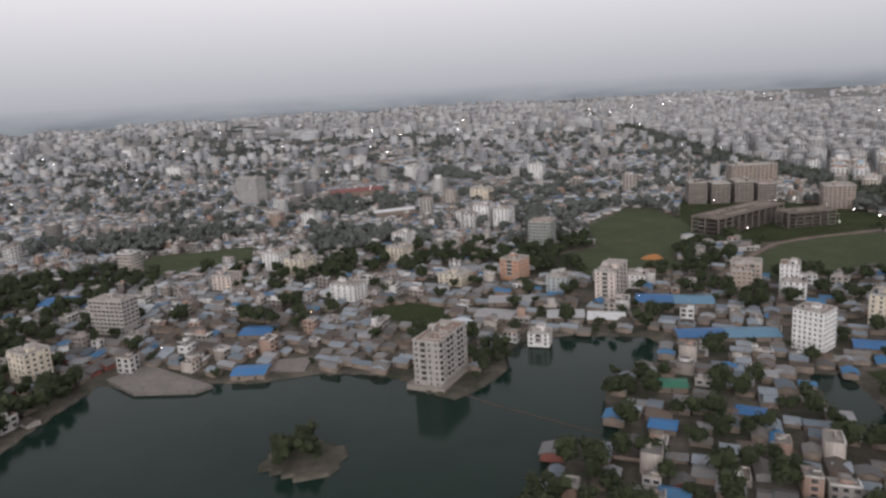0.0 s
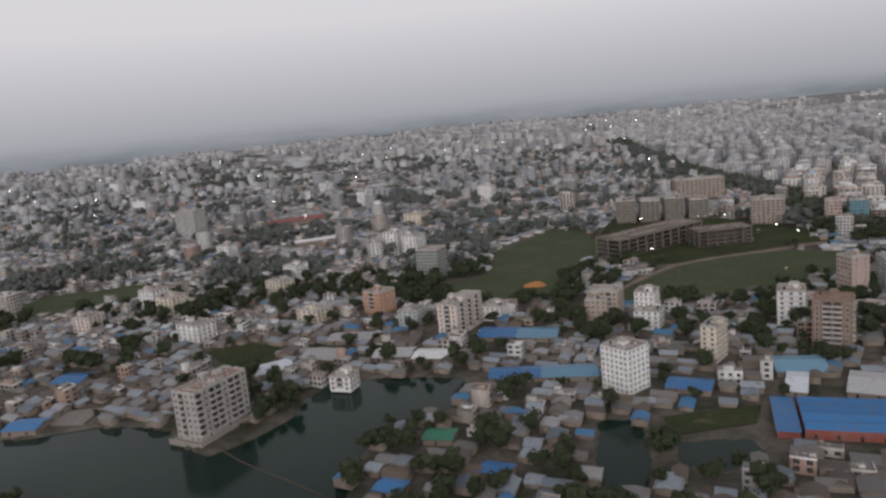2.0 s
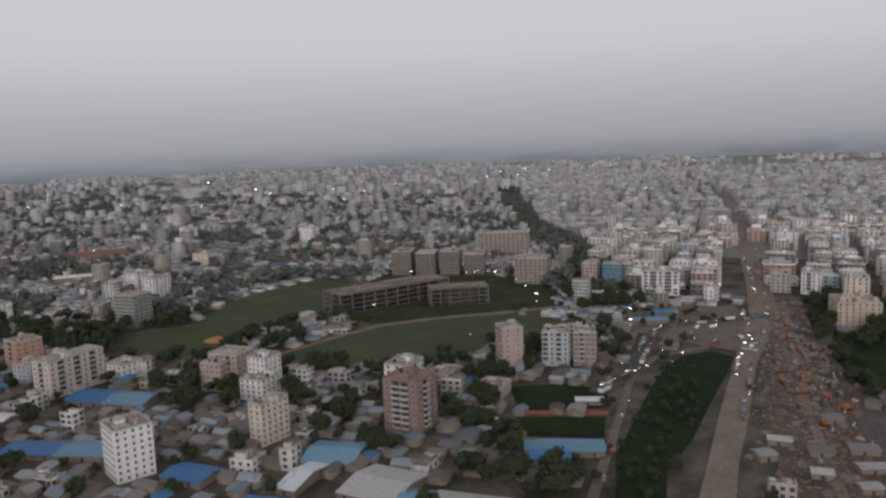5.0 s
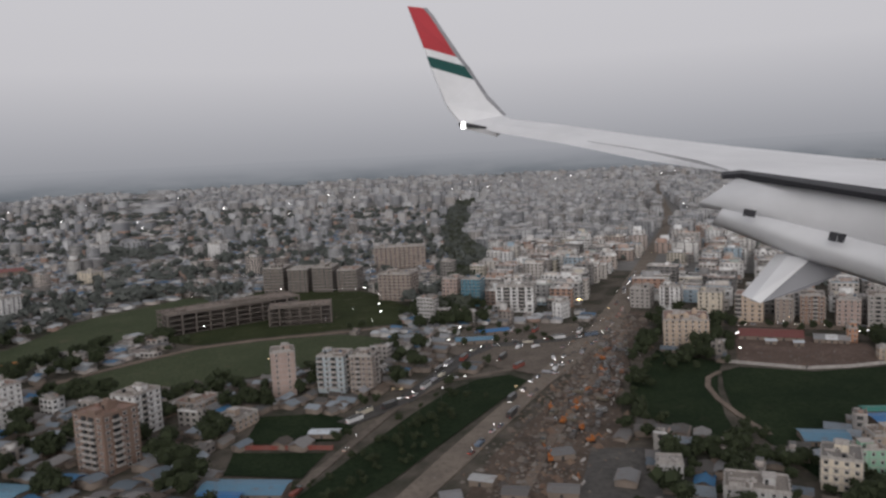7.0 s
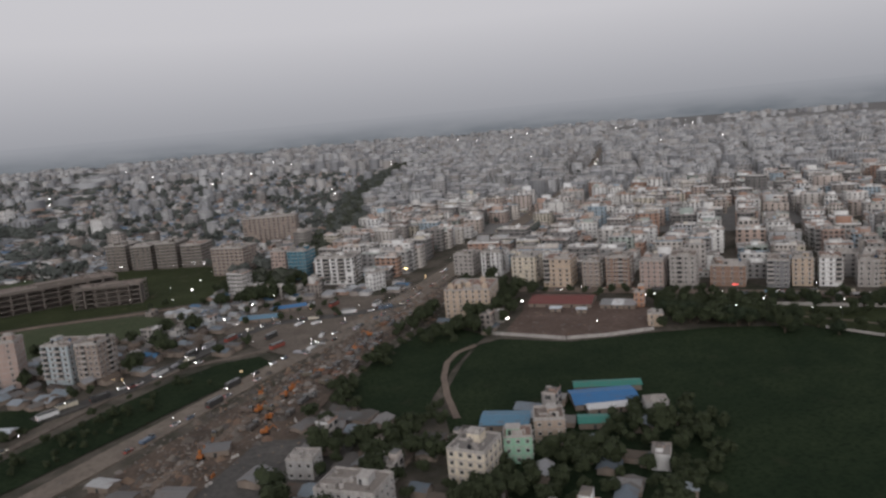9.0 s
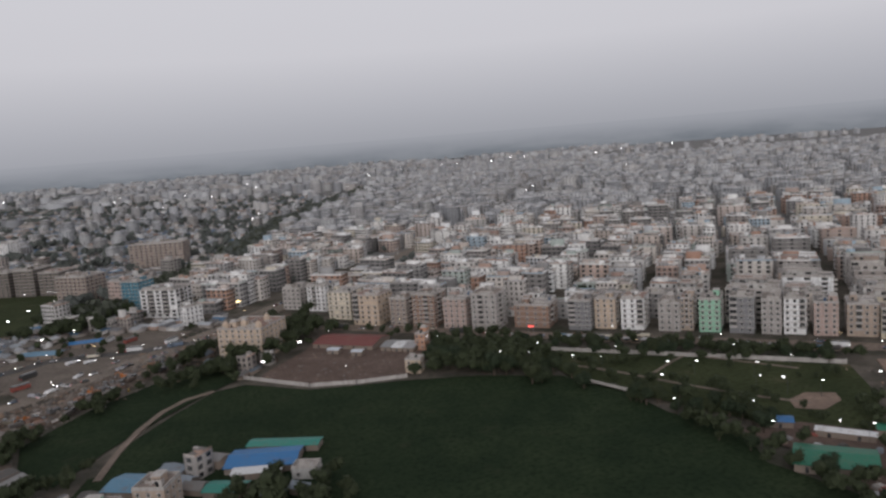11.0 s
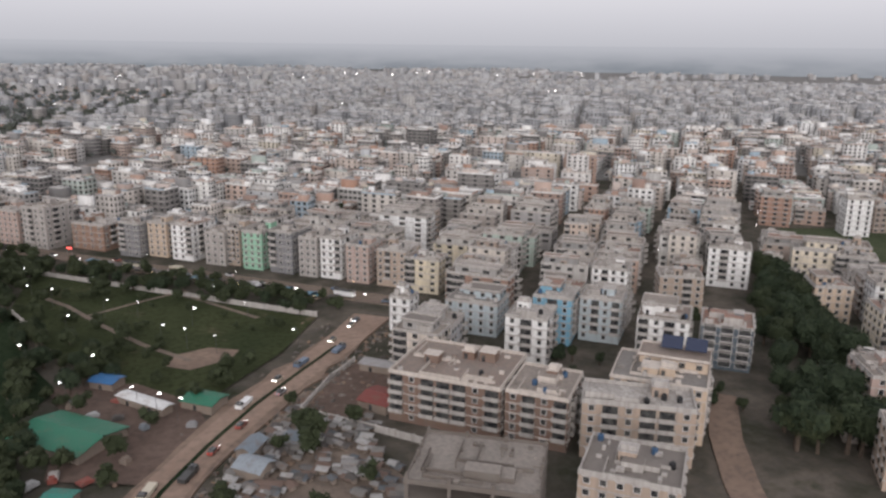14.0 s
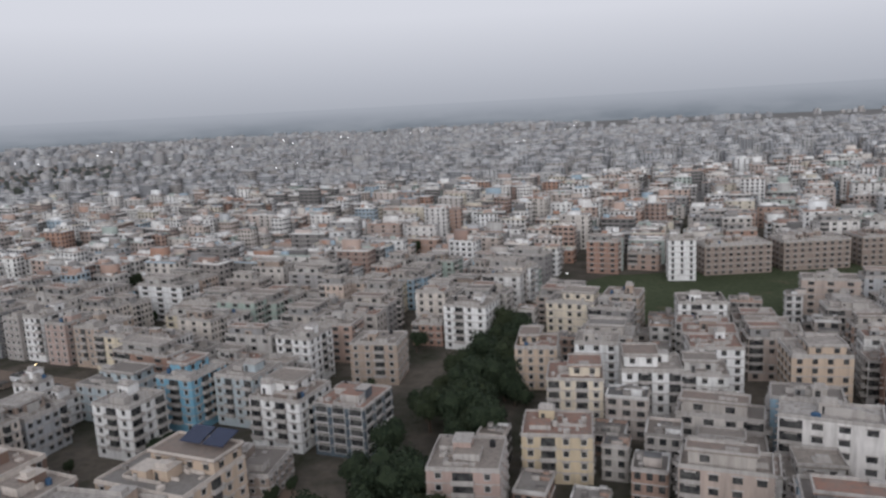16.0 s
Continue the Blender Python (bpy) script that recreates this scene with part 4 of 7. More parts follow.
tower("grey-pink apartment building by the meadow", 251.8, 218.6, 7.0, 8.0, 15.2, c_rose, 8, 4, (2, 4), 0.7, 0.8, seed=10)
tower("pale blue and white apartment building with balconies", 265.6, 219.6, 8.6, 9, 12.8, c_bluewhite, 8, -20, (4, 4), 0.8, 0.9, ((0, 2), (1,)), seed=11)
tower("dark brown-grey apartment building with narrow windows", 275.6, 217.0, 7.0, 9, 12.8, c_stripe, 8, -18, (4, 4), 0.8, 0.85, ((1,), (2,)), seed=12)
tower("wide pale grey slab tower block", -30.0, 532.0, 19, 12, 21.5, c_slab, 13, -37, (8, 4), 1.1, 1.0, windows=False, seed=13)
tower("white apartment block among low houses", 111.0, 381.0, 9, 10, 14.2, mat_white, 8, -30, (4, 4), 0.9, 0.8, windows=False, seed=14)
tower("white apartment block with a raised stair tower", 120.5, 376.0, 9, 10, 12.0, mat_white, 7, -30, (4, 4), 0.9, 0.8, windows=False, seed=15)
tower("grey-green netted building under construction", 119.6, 316.0, 10.5, 10, 15.4, c_greygreen, 9, -28, (6, 4), 0.9, 0.8, windows=False, stubs=True, hut=False, tanks=0, seed=16)
tower("small white house standing on the pond's edge", 73.6, 192.4, 6.4, 5.6, 4.6, mat_white, 2, -24, (3, 3), 0.9, 0.8, ((1,), ()), seed=17, name="house", category="house")
tower("long grey apartment block with ribbon windows", -71.0, 245.3, 14, 8, 13.8, c_grey, 8, -28, (8, 4), 1.2, 0.8, windows=False, seed=18)
tower("cream apartment building near the pond", -86.0, 207.5, 8.5, 8, 11, mat_cream, 6, -40, (4, 4), 0.9, 0.8, windows=False, seed=19)
for i, (x, y, w, h, c) in enumerate(((49.6, 309.5, 9, 8.5, mat_cream), (57, 336, 8, 9.5, mat_white), (15.6, 408, 9, 10, mat_white), (101.3, 246.5, 7.5, 6.5, c_bluewhite), (131.2, 242, 7.5, 6.0, mat_white),
                                      (63.6, 267.3, 10.5, 5.2, mat_cream), (2.2, 297.3, 10, 8.6, mat_cream), (18.3, 257, 11, 7.0, mat_white), (-8, 310, 9, 9.5, mat_white), (-30, 285, 9, 7, c_pink),
                                      (176.3, 213, 8, 6.8, mat_white), (224.7, 212.2, 8, 3.6, c_tan), (237, 196, 8, 3.4, c_tan), (134.8, 478, 14, 9, mat_cream), (163.9, 224, 7, 9.5, c_tan),
                                      (102.7, 388, 10, 9, mat_white), (366.4, 124, 7.4, 8.6, mat_cream), (184.5, 567, 12, 14, mat_white),
                                      (111.9, 602, 10, 14.5, mat_white), (85.4, 723, 9, 13, mat_white), (-112.6, 738, 16, 14.5, mat_white), (-212, 1019, 16, 18, mat_white))):
    tower(("white", "cream")[c is mat_cream] + " rendered flat-roofed house among tin sheds" if c in (mat_white, mat_cream) else "weathered rendered house among tin sheds", x, y, w, 8.5, h, c, None, -33 + (i * 7) % 11 - 5, (4, 4), 0.85, 0.8, windows=y < 260, seed=30 + i, name="house", category="house", group="flat-roofed houses")

for k, (x, y) in enumerate(((237.5, 404), (251, 401), (264.5, 398), (278, 395))):
    tower("bare grey concrete apartment block in a row under construction", x, y, 11, 15, (15.0, 14.0, 15.2, 13.4)[k], mat_shell, 9, -12, (4, 5), 0.9, 1.0, windows=False, hut=k % 2 == 0, tanks=0, stubs=True, seed=60 + k, group="concrete blocks under construction")
tower("brown brick apartment block beside the trees", 298.0, 362, 17, 13, 15.6, c_stripe, 8, -22, (7, 5), 1.0, 0.9, windows=False, seed=70)
tower("long dark brown apartment block under construction", 305, 470, 33, 12, 16.5, c_stripe, 9, -4, (11, 4), 1.1, 1.0, windows=False, stubs=True, seed=71)
shell("long open concrete frame under construction beside the meadow", 205.5, 311.0, 48, 13, 4, 2.4, 37)
shell("open four-storey concrete frame with bare slabs", 245, 317.0, 27, 12, 4, 2.2, 2)
tower("slim white building beside the avenue", 367.4, 293.5, 4.4, 7, 9.0, mat_white, 5, -50, (2, 4), 0.8, 0.8, windows=False, seed=76)
tower("red-brown apartment building by the avenue", 327.5, 341.5, 7.6, 10, 15.0, c_rose, 8, -28, (4, 4), 0.9, 0.8, windows=False, seed=72)
tower("blue glass fronted office building", 335.4, 333.5, 9, 10, 15.6, mat_glass_blue, 8, -25, (5, 4), 0.5, 1.2, windows=False, seed=73, category="office building", name="office_building")
tower("white framed apartment building with open balconies", 347.6, 315, 17, 11, 14.0, mat_white, 7, -22, (5, 4), 1.8, 1.0, ((1, 3), (1,)), windows=False, seed=74)
beige = tower("large beige building with domed stair towers on its roof", 389.4, 235.4, 15.4, 16, 12.4, c_beige, 7, -24, (7, 6), 0.8, 0.85, ((), ()), seed=75, tanks=0)
for k in range(4):
    s = Shape()
    s.tube((0, 0, 0), (0, 0, 1.2), 1.0, 1.0, 10)
    s.tube((0, 0, 1.2), (0, 0, 1.75), 1.0, 0.7, 10)
    s.tube((0, 0, 1.75), (0, 0, 2.1), 0.7, 0.15, 10)
    part("roof_turret", s.mesh("roof_turret", c_beige), beige, "beige domed roof turret", pose((2, 7.8, 13.6, 11)[k], (2, 3.5, 2.2, 12)[k], 12.4 * rise(388.6)))

row = ((407.6, 302.5, 8.8, 11.0, c_grey), (418.0, 294.5, 8.6, 12.6, mat_white), (426.0, 276.0, 9.8, 13.0, mat_cream), (434.8, 262.5, 10.6, 13.6, c_beige), (447.8, 255.0, 6.6, 12.0, c_stripe), (455.4, 250.0, 8.6, 14.0, c_brown), (465.2, 242.0, 8.4, 12.8, c_rose),
       (474.0, 236.0, 9.0, 15.0, c_grey), (488.3, 233.0, 12.0, 9.2, c_brown), (503.6, 221.8, 7.2, 11.8, c_dark), (512.0, 219.6, 6.6, 12.2, c_beige), (519.0, 214.8, 7.2, 12.4, mat_white), (528.6, 208.2, 6.6, 11.0, c_grey), (535.0, 206.0, 3.8, 12.6, c_tan),
       (539.0, 201.8, 6.2, 12.6, c_green), (546.2, 197.0, 7.0, 13.8, c_dark), (553.8, 192.2, 5.4, 12.6, c_grey), (559.4, 189.6, 6.0, 13.2, mat_white), (565.6, 184.6, 6.4, 12.0, c_rose), (573.0, 180.2, 8.0, 11.4, c_tan))
names = {mat_white: "white", mat_cream: "cream", c_beige: "beige", c_stripe: "brown", c_brown: "red-brown", c_rose: "pinkish", c_grey: "grey", c_dark: "dark grey", c_green: "mint green", c_tan: "tan"}
for k, (x, y, w, h, c) in enumerate(row):
    tower(names[c] + " six-storey apartment building facing the park", x, y, w, 10.5, h, c, None, -33, (3 if w < 8 else 4, 4), 0.85, 0.85, ((k % 3,) if k % 2 else (), (1,) if k % 3 else ()), seed=100 + k, group="apartment row facing the park", windows=k > 3)

BLK = -35
block_front = [(561.8, 108.0, 18.6, 15, 10.2, c_block, "long brown apartment block with pale balcony bands", (7, 6), ((0, 2, 3, 4, 6), (1, 3, 4))),
               (577.8, 97.2, 9.6, 11, 10.2, c_block, "brown annexe of the long apartment block", (4, 5), ((1, 3), (1, 3))),
               (595.2, 97.2, 14.5, 12, 11.2, c_beige, "large beige apartment block with a cluttered roof", (6, 5), ((1, 4), (2,))),
               (578.6, 73.4, 12, 10, 10.4, c_tan, "tan apartment block with dark square windows", (6, 4), ((), ())),
               (569.8, 147.6, 4.6, 5, 9.2, mat_white, "slim white building at the road's end", (2, 2), ((), ())),
               (575.2, 143.8, 5.0, 5, 6.2, mat_white, "low white building beside the slim one", (2, 2), ((), ()))]
block_street = [(581.6, 145.2, 11.6, 9, 8.4, c_bluewhite, "pale grey-blue flat-roofed building", (5, 4), ((), ())),
                (588.6, 127.0, 8.2, 8, 11.2, mat_white, "white apartment building with open balcony bays", (3, 3), ((1,), (0, 2))),
                (597.8, 135.6, 8.0, 9.5, 12.0, c_sky, "sky blue apartment building with curved balconies", (3, 4), ((1,), (1, 2))),
                (608.0, 134.6, 8.4, 9, 11.2, c_bluewhite, "lilac grey apartment building with balconies", (4, 4), ((1, 3), (2,))),
                (614.4, 122.6, 9.8, 10, 10.6, mat_white, "white apartment building with horizontal white parapets", (4, 4), ((0, 2), (1,))),
                (624.6, 116.6, 9.4, 10, 10.4, mat_glass_dark, "grey glass and concrete building beside the tree strip", (3, 3), ((), ()))]
block_strip = [(658.8, 164.0, 10.4, 9, 12.6, mat_white, "white apartment building at the street corner", (4, 4), ((1,), ())),
               (683.8, 163.2, 11.5, 9, 11.0, mat_cream, "cream apartment building with dark window pairs", (5, 4), ((), (1,))),
               (637.2, 89.0, 9.6, 10, 10.2, c_rose, "pinkish apartment building with dark windows", (3, 4), ((1,), ())),
               (653.2, 97.2, 10.2, 9, 9.0, c_yellow, "pale yellow apartment building with a bare roof terrace", (4, 4), ((1,), ())),
               (665.2, 133.6, 8.2, 9, 10.2, c_beige, "cream apartment building with a red roof edge", (4, 4), ((), (1,))),
               (624.0, 72.4, 9.6, 8, 10.2, c_tan, "tan flat-roofed apartment building", (4, 3), ((), ()))]
block_east = [(663.8, 113.8, 9.4, 9, 10.9, mat_cream, "cream apartment building with brown balconies", (4, 4), ((0, 2), ())),
              (676.6, 112.0, 10.2, 9, 11.5, mat_white, "white apartment building with arched balconies", (4, 4), ((1, 3), ())),
              (693.0, 118.0, 9.5, 9, 12.0, mat_white, "white and grey apartment building", (4, 4), ((1,), ())),
              (706.0, 108.0, 10, 10, 12.0, c_beige, "beige apartment building with square windows", (4, 4), ((), ())),
              (708.6, 147.4, 10.5, 9, 12.2, mat_white, "white apartment building beside the green field", (4, 4), ((1,), (1,))),
              (699.0, 165.0, 9, 9, 10.6, c_tan, "tan rendered apartment building beside the street", (4, 4), ((1,), ())),
              (587.2, 90.4, 16.0, 7.5, 10.8, c_tan, "raw beige apartment block with deep window bays", (6, 3), ((1, 3, 4), ())),
              (619.6, 152.6, 8.2, 9, 12.2, mat_white, "white apartment building with open stair bays", (4, 4), ((1,), (2,))),
              (634.4, 147.2, 10.0, 9, 10.4, c_tan, "brown rendered apartment building with a terrace", (4, 4), ((2,), ()))]
uppers = {2: (0.25, 0.98, 0.52, 0.98), 6: (0.3, 0.95, 0.4, 0.95), 8: (0.1, 0.6, 0.3, 0.9), 10: (0.05, 0.7, 0.35, 0.95), 13: (0.3, 0.95, 0.3, 0.95), 16: (0.1, 0.55, 0.3, 0.95), 18: (0.4, 0.95, 0.2, 0.8), 19: (0.05, 0.6, 0.3, 0.95), 21: (0.3, 0.9, 0.1, 0.7)}
for k, (x, y, w, d, h, c, label, cols, bal) in enumerate(chain(block_front, block_street, block_strip, block_east)):
    glazed = c == mat_glass_dark
    made = tower(label, x, y, w, d, h, c, None, BLK if k < 4 else -26 if k == 24 else -22 if x > 625 and y < 160 else -34, cols, 2.3 if glazed else 0.9, 1.45 if glazed else 0.95, bal, upper=uppers.get(k), seed=140 + k, tanks=3, windows=x < 672, slab=mat_pale_slab if k < 3 else None)
    if k == 2:
        fh_upper = h * rise(x) / max(1, round(h * rise(x) / FLOOR_H)) + 0.9
        for q in range(2):
            s = Shape()
            s.box(0, 3.4, 0, 3.6, 0, 0.12, 0, None, True)
            part("solar_panel", s.mesh("solar_panel", mat_solar), made, "dark blue tilted solar panel", pose(6.6 + 3.8 * q, 8.6, h * rise(x) + fh_upper, 14))
shell("broad unfinished concrete block with open floors", 557.4, 76.2, 16, 12.4, 4, 2.6, -26)
tower("tall white tower with brown vertical stripes", 743.5, 209.5, 8.5, 9, 15.4, mat_white, 9, -20, (3, 4), 0.8, 1.2, windows=False, seed=170)
for k in range(3):
    tower("brown stone apartment block behind the playing field", 757 + 23 * k, 211.5 - 5 * k, 21, 12, 11.2, c_stripe, 6, -14, (9, 4), 1.0, 0.9, windows=False, seed=171 + k, group="brown blocks at the playing field")

# houses beside the yard and round the marsh huts
for label, x, y, w, d, h, c, a in (("orange rendered house at the corner of the yard", 451.4, 219.4, 3.2, 4, 6.4, c_orange, -30), ("cream and orange house on the yard wall", 445.2, 197.6, 4.4, 4.2, 4.8, c_beige, -24),
                                   ("mint green rendered house by the marsh huts", 378.4, 127.4, 5.4, 5, 7.0, c_green, -16), ("weathered brown house between the marsh huts", 386.4, 132.4, 6, 6.5, 7.2, c_tan, -16),
                                   ("white four-storey house beside the works", 341.5, 118.8, 11.4, 8, 7.4, c_slab, -30), ("small white house beside the works", 336.4, 136.2, 5.4, 5, 5.0, c_slab, -22), ("low brown building with a bare roof between apartment blocks", 609.0, 104.4, 8.6, 9, 5.4, c_stripe, -22), ("white walled house beside the blue hut", 414.4, 139.4, 5, 3.6, 3.0, c_slab, -14)):
    tower(label, x, y, w, d, h, c, None, a, (max(2, int(w / 1.7)), max(2, int(d / 1.8))), 0.75, 0.75, hut=h > 5, tanks=1, seed=int(x), name="house", category="house", group="houses round the yard and the huts")

# sheds and works, single ones
shed("large factory shed with a bright blue roof and red wall", 176.0, 128.6, 26.5, 18.5, 2.2, 0.7, mat_tin_blue, mat_brick, -26, "factory_shed", "factory", 4)
shed("narrow lean-to with a bright blue roof", 170.8, 130.8, 4.6, 19, 1.7, 0.4, mat_tin_blue, mat_brick, -26, doors=False)
sheds_pond = [("long shed with a blue tin roof by the pond", 118.6, 183.0, 14.5, 8.5, mat_tin_blue, -13),
              ("shed with a sky blue tin roof", 132.8, 179.0, 15, 9.5, mat_tin_sky, -15),
              ("workshop with a blue tin roof", 124.0, 220.0, 12.5, 11, mat_tin_blue, -22),
              ("workshop with a sky blue tin roof", 136.0, 214.6, 13, 11, mat_tin_sky, -20),
              ("shed with a bright blue tin roof", 160.4, 161.4, 11, 8, mat_tin_blue, -32),
              ("shed with a sky blue tin roof beside the factory", 192.0, 161.0, 12.5, 12.5, mat_tin_sky, -22),
              ("pair of white tin-roofed sheds", 186.2, 149.4, 4.8, 14, mat_tin_white, -33),
              ("grey tin-roofed workshop at the factory yard", 199.0, 144.0, 13.5, 15, mat_tin_grey, -38),
              ("small shed with a sky blue tin roof", 209.6, 135.0, 7, 8.5, mat_tin_sky, -31),
              ("long workshop with a sky blue tin roof", 239.2, 153.2, 17, 6.6, mat_tin_sky, -17),
              ("low pale house behind the brick wall", 262.6, 181.6, 7.5, 3.4, mat_tin_white, -14)]
sheds_works = [("large shed with a white tin roof", 51.0, 207.5, 12, 9, mat_tin_white, 22),
               ("grey tin-roofed workshop near the pond", 64.5, 220.0, 13, 10, mat_tin_grey, -30),
               ("shed with a bright blue roof on the shore", -17.6, 186.4, 9.2, 7.6, mat_tin_blue, -6),
               ("house with a bright blue tin roof", -16.4, 219.4, 10, 9, mat_tin_blue, -10),
               ("shed with a blue tarpaulin roof", -103, 286, 12, 14, mat_tin_blue, -18),
               ("grey tin-roofed workshop row", 74.2, 233.8, 15, 9, mat_tin_grey, -12),
               ("grey tin workshop behind the pond", 88, 212, 12, 9, mat_tin_grey, -14),
               ("pale tin workshop behind the pond", 100, 207, 12, 9, mat_tin_white, -18),
               ("grey tin-roofed sheds at the factory yard", 216, 132, 17, 8.5, mat_tin_grey, -29),
               ("shed with a green tin roof", 94.0, 152.0, 7.0, 6, mat_tin_teal, -20)]
sheds_town = [("house with a blue tin roof near the pond", 80, 133, 6, 5, mat_tin_blue, -30),
              ("small house with a bright blue roof", 103.0, 134.0, 6.5, 5, mat_tin_blue, -34),
              ("red tin-roofed market hall", 42.0, 515, 46, 24, mat_tin_red, 24),
              ("long pale tin-roofed warehouse", 62, 425, 30, 10, mat_tin_white, 20),
              ("blue tin-roofed hut in the marsh", 400.6, 146.0, 14.2, 9, mat_tin_blue, -10),
              ("white tin lean-to before the blue hut", 402.4, 142.6, 9.6, 3.2, mat_tin_white, -8),
              ("teal tin-roofed hut behind the blue one", 404.4, 156.0, 15.5, 4.0, mat_tin_teal, -16),
              ("green tin-roofed hut in the marsh", 397.6, 136.6, 7.5, 4.6, mat_tin_teal, -18),
              ("sky blue tin-roofed hut in the marsh", 377.6, 143.6, 10.2, 7.6, mat_tin_sky, -21),
              ("teal tin-roofed building beside the marsh", 504.6, 111.2, 13.5, 9.5, mat_tin_teal, -35),
              ("long low teal shed at the park's edge", 528.6, 118.6, 6, 4.5, mat_tin_teal, -33),
              ("small teal tin shelter", 513.2, 92.6, 3.6, 3.2, mat_tin_teal, -20)]
sheds_marsh = [("small hut with a blue tin roof by the park", 512.4, 129.6, 4.6, 3.4, mat_tin_blue, -28),
               ("long white market canopy at the park", 518.0, 122.8, 10.5, 2.2, mat_tin_white, -41),
               ("broad brick-red tin shed in the yard", 419.4, 235.6, 21.5, 12.5, mat_tin_red, -30),
               ("grey tin workshop bay in the yard", 440.6, 222.6, 3.5, 8, mat_tin_grey, -32),
               ("pale tin workshop bay in the yard", 443.9, 220.5, 3.5, 8, mat_tin_white, -32),
               ("grey tin workshop bay beside the orange house", 447.2, 218.4, 3.5, 8, mat_tin_grey, -32),
               ("small grey hut standing in the yard", 423.8, 226.0, 3.6, 2.8, mat_tin_white, -25),
               ("small pale hut standing in the yard", 431.2, 220.8, 3.2, 2.8, mat_tin_white, -28),
               ("blue-roofed sheds at the ditch", 239.2, 148.8, 8, 6, mat_tin_blue, -20),
               ("dark red tin shelter in the walled court", 557.4, 112.8, 5.5, 6, mat_tin_red, -41),
               ("long pale-roofed shed along the court wall", 560.0, 127.5, 9.6, 3.0, mat_tin_grey, -33),
               ("sky blue roofed hut by the crossing", 318, 262, 14, 6, mat_tin_sky, -8),
               ("blue tin roofs behind the crossing", 330, 272, 12, 5, mat_tin_blue, 4)]
for i, (x, y) in enumerate(((295, 127), (302, 136.5), (306.5, 126), (289.5, 137), (297, 145), (311.5, 135), (300, 118), (318.5, 152))):
    sheds_marsh.append((("grey tin hut among the rubble of the works", "pale tin hut among the rubble of the works")[i % 2], x, y, 4.2 + i % 3, 3.2 + i % 2, (mat_tin_grey, mat_tin)[i % 2], -30 + 9 * (i % 4)))
for label, x, y, w, d, mat, a in chain(sheds_pond, sheds_works, sheds_town, sheds_marsh):
    shed(label, x, y, w, d, 1.5 if w < 25 else 3.5, min(1.2, d * 0.09), mat, None, a)

# ---- the town between: blocks of apartment buildings, houses and sheds ----
def in_view(x, y, margin=30):
    return y > 38 and x > -0.46 * y - 40 - margin and x < 640 + 1.08 * y + margin


def blocked(x, y, rad):
    for poly in OPEN:
        if inside(x, y, poly) or near_edge(x, y, poly) < rad * 0.7:
            return True
    for line, half in ROADS:
        if near_edge(x, y, line, False) < half + rad * 0.8:
            return True
    for hx, hy, hr in HERO_SPOTS:
        if abs(x - hx) < hr + rad and abs(y - hy) < hr + rad and math.hypot(x - hx, y - hy) < hr * 0.92 + rad * 0.85:
            return True
    return False


protos, TOWN_SPOTS = [], []
for floors in (3, 4, 4, 5, 5, 6, 6):
    for v in range(3):
        rnd = random.Random(floors * 31 + v)
        w, d, h = 8.4, 10.4, floors * FLOOR_H
        s = Shape()
        s.box(0, w, 0, d, -0.3, h, 0)
        if v:
            ledges(s, w, d, floors, FLOOR_H, 1)
        ww, wh = rnd.uniform(0.75, 1.1), rnd.uniform(0.75, 0.95)
        cols = (rnd.choice((3, 4)), rnd.choice((3, 4, 5)))
        for k, side in enumerate(sides(w, d)):
            facade(s, side, floors, FLOOR_H, cols[k % 2], ww, wh, 2, 1, 0, ((rnd.randrange(cols[k % 2]),) if rnd.random() < 0.75 else ()), rnd)
        protos.append((floors, h, s.mesh("wall", mat_wall, mat_slab, mat_glass), roof_shape(w, d, h, rnd, True, rnd.random() < 0.2).mesh("roof", mat_roof, mat_slab), hut_shape(rnd).mesh("stair_hut", mat_hut, mat_slab, mat_glass),
                       upper_shape(rnd.uniform(3.8, 6.4), rnd.uniform(4.2, 7.4), rnd, FLOOR_H).mesh("upper_storey", mat_hut, mat_slab, mat_glass, mat_roof)))


def town_building(x, y, angle, w, d, rnd, kind_label="rendered apartment building in a dense city block"):
    floors, h, wall, roof, hut, upper = rnd.choice(protos)
    ca, sa = math.cos(radians(angle)), math.sin(radians(angle))
    TOWN_SPOTS.append((x + ca * w / 2 - sa * d / 2, y + sa * w / 2 + ca * d / 2, 0.5 * math.hypot(w, d)))
    top = thing("apartment_building", pose(x, y, 0, 0, 0, angle) @ Matrix.Diagonal((w / 8.4, d / 10.4, rnd.uniform(0.92, 1.08), 1)), kind_label, "apartment building", G)
    part("wall", wall, top)
    part("roof", roof, top)
    own = random.Random(int(x * 31 + y * 17))
    if own.random() < 0.55:
        part("upper_storey", upper, top, "", pose(own.uniform(0.4, 1.7), own.uniform(0.5, 2.6), h + 0.02))
    part("stair_hut", hut, top, "", pose(rnd.uniform(1.0, 5.0), rnd.uniform(1.5, 6.5), h + 0.02))
    part("stair_hut", hut, top, "", pose(rnd.uniform(0.6, 5.5), rnd.uniform(0.8, 7.0), h + 0.02) @ Matrix.Diagonal((0.7, 0.6, 0.7, 1)))
    part("water_tank", rnd.choice((tank_black, tank_black, tank_grey, tank_grey, tank_blue)), top, "", pose(rnd.uniform(0.8, 7.4), rnd.uniform(0.8, 9.4), h + 0.02))


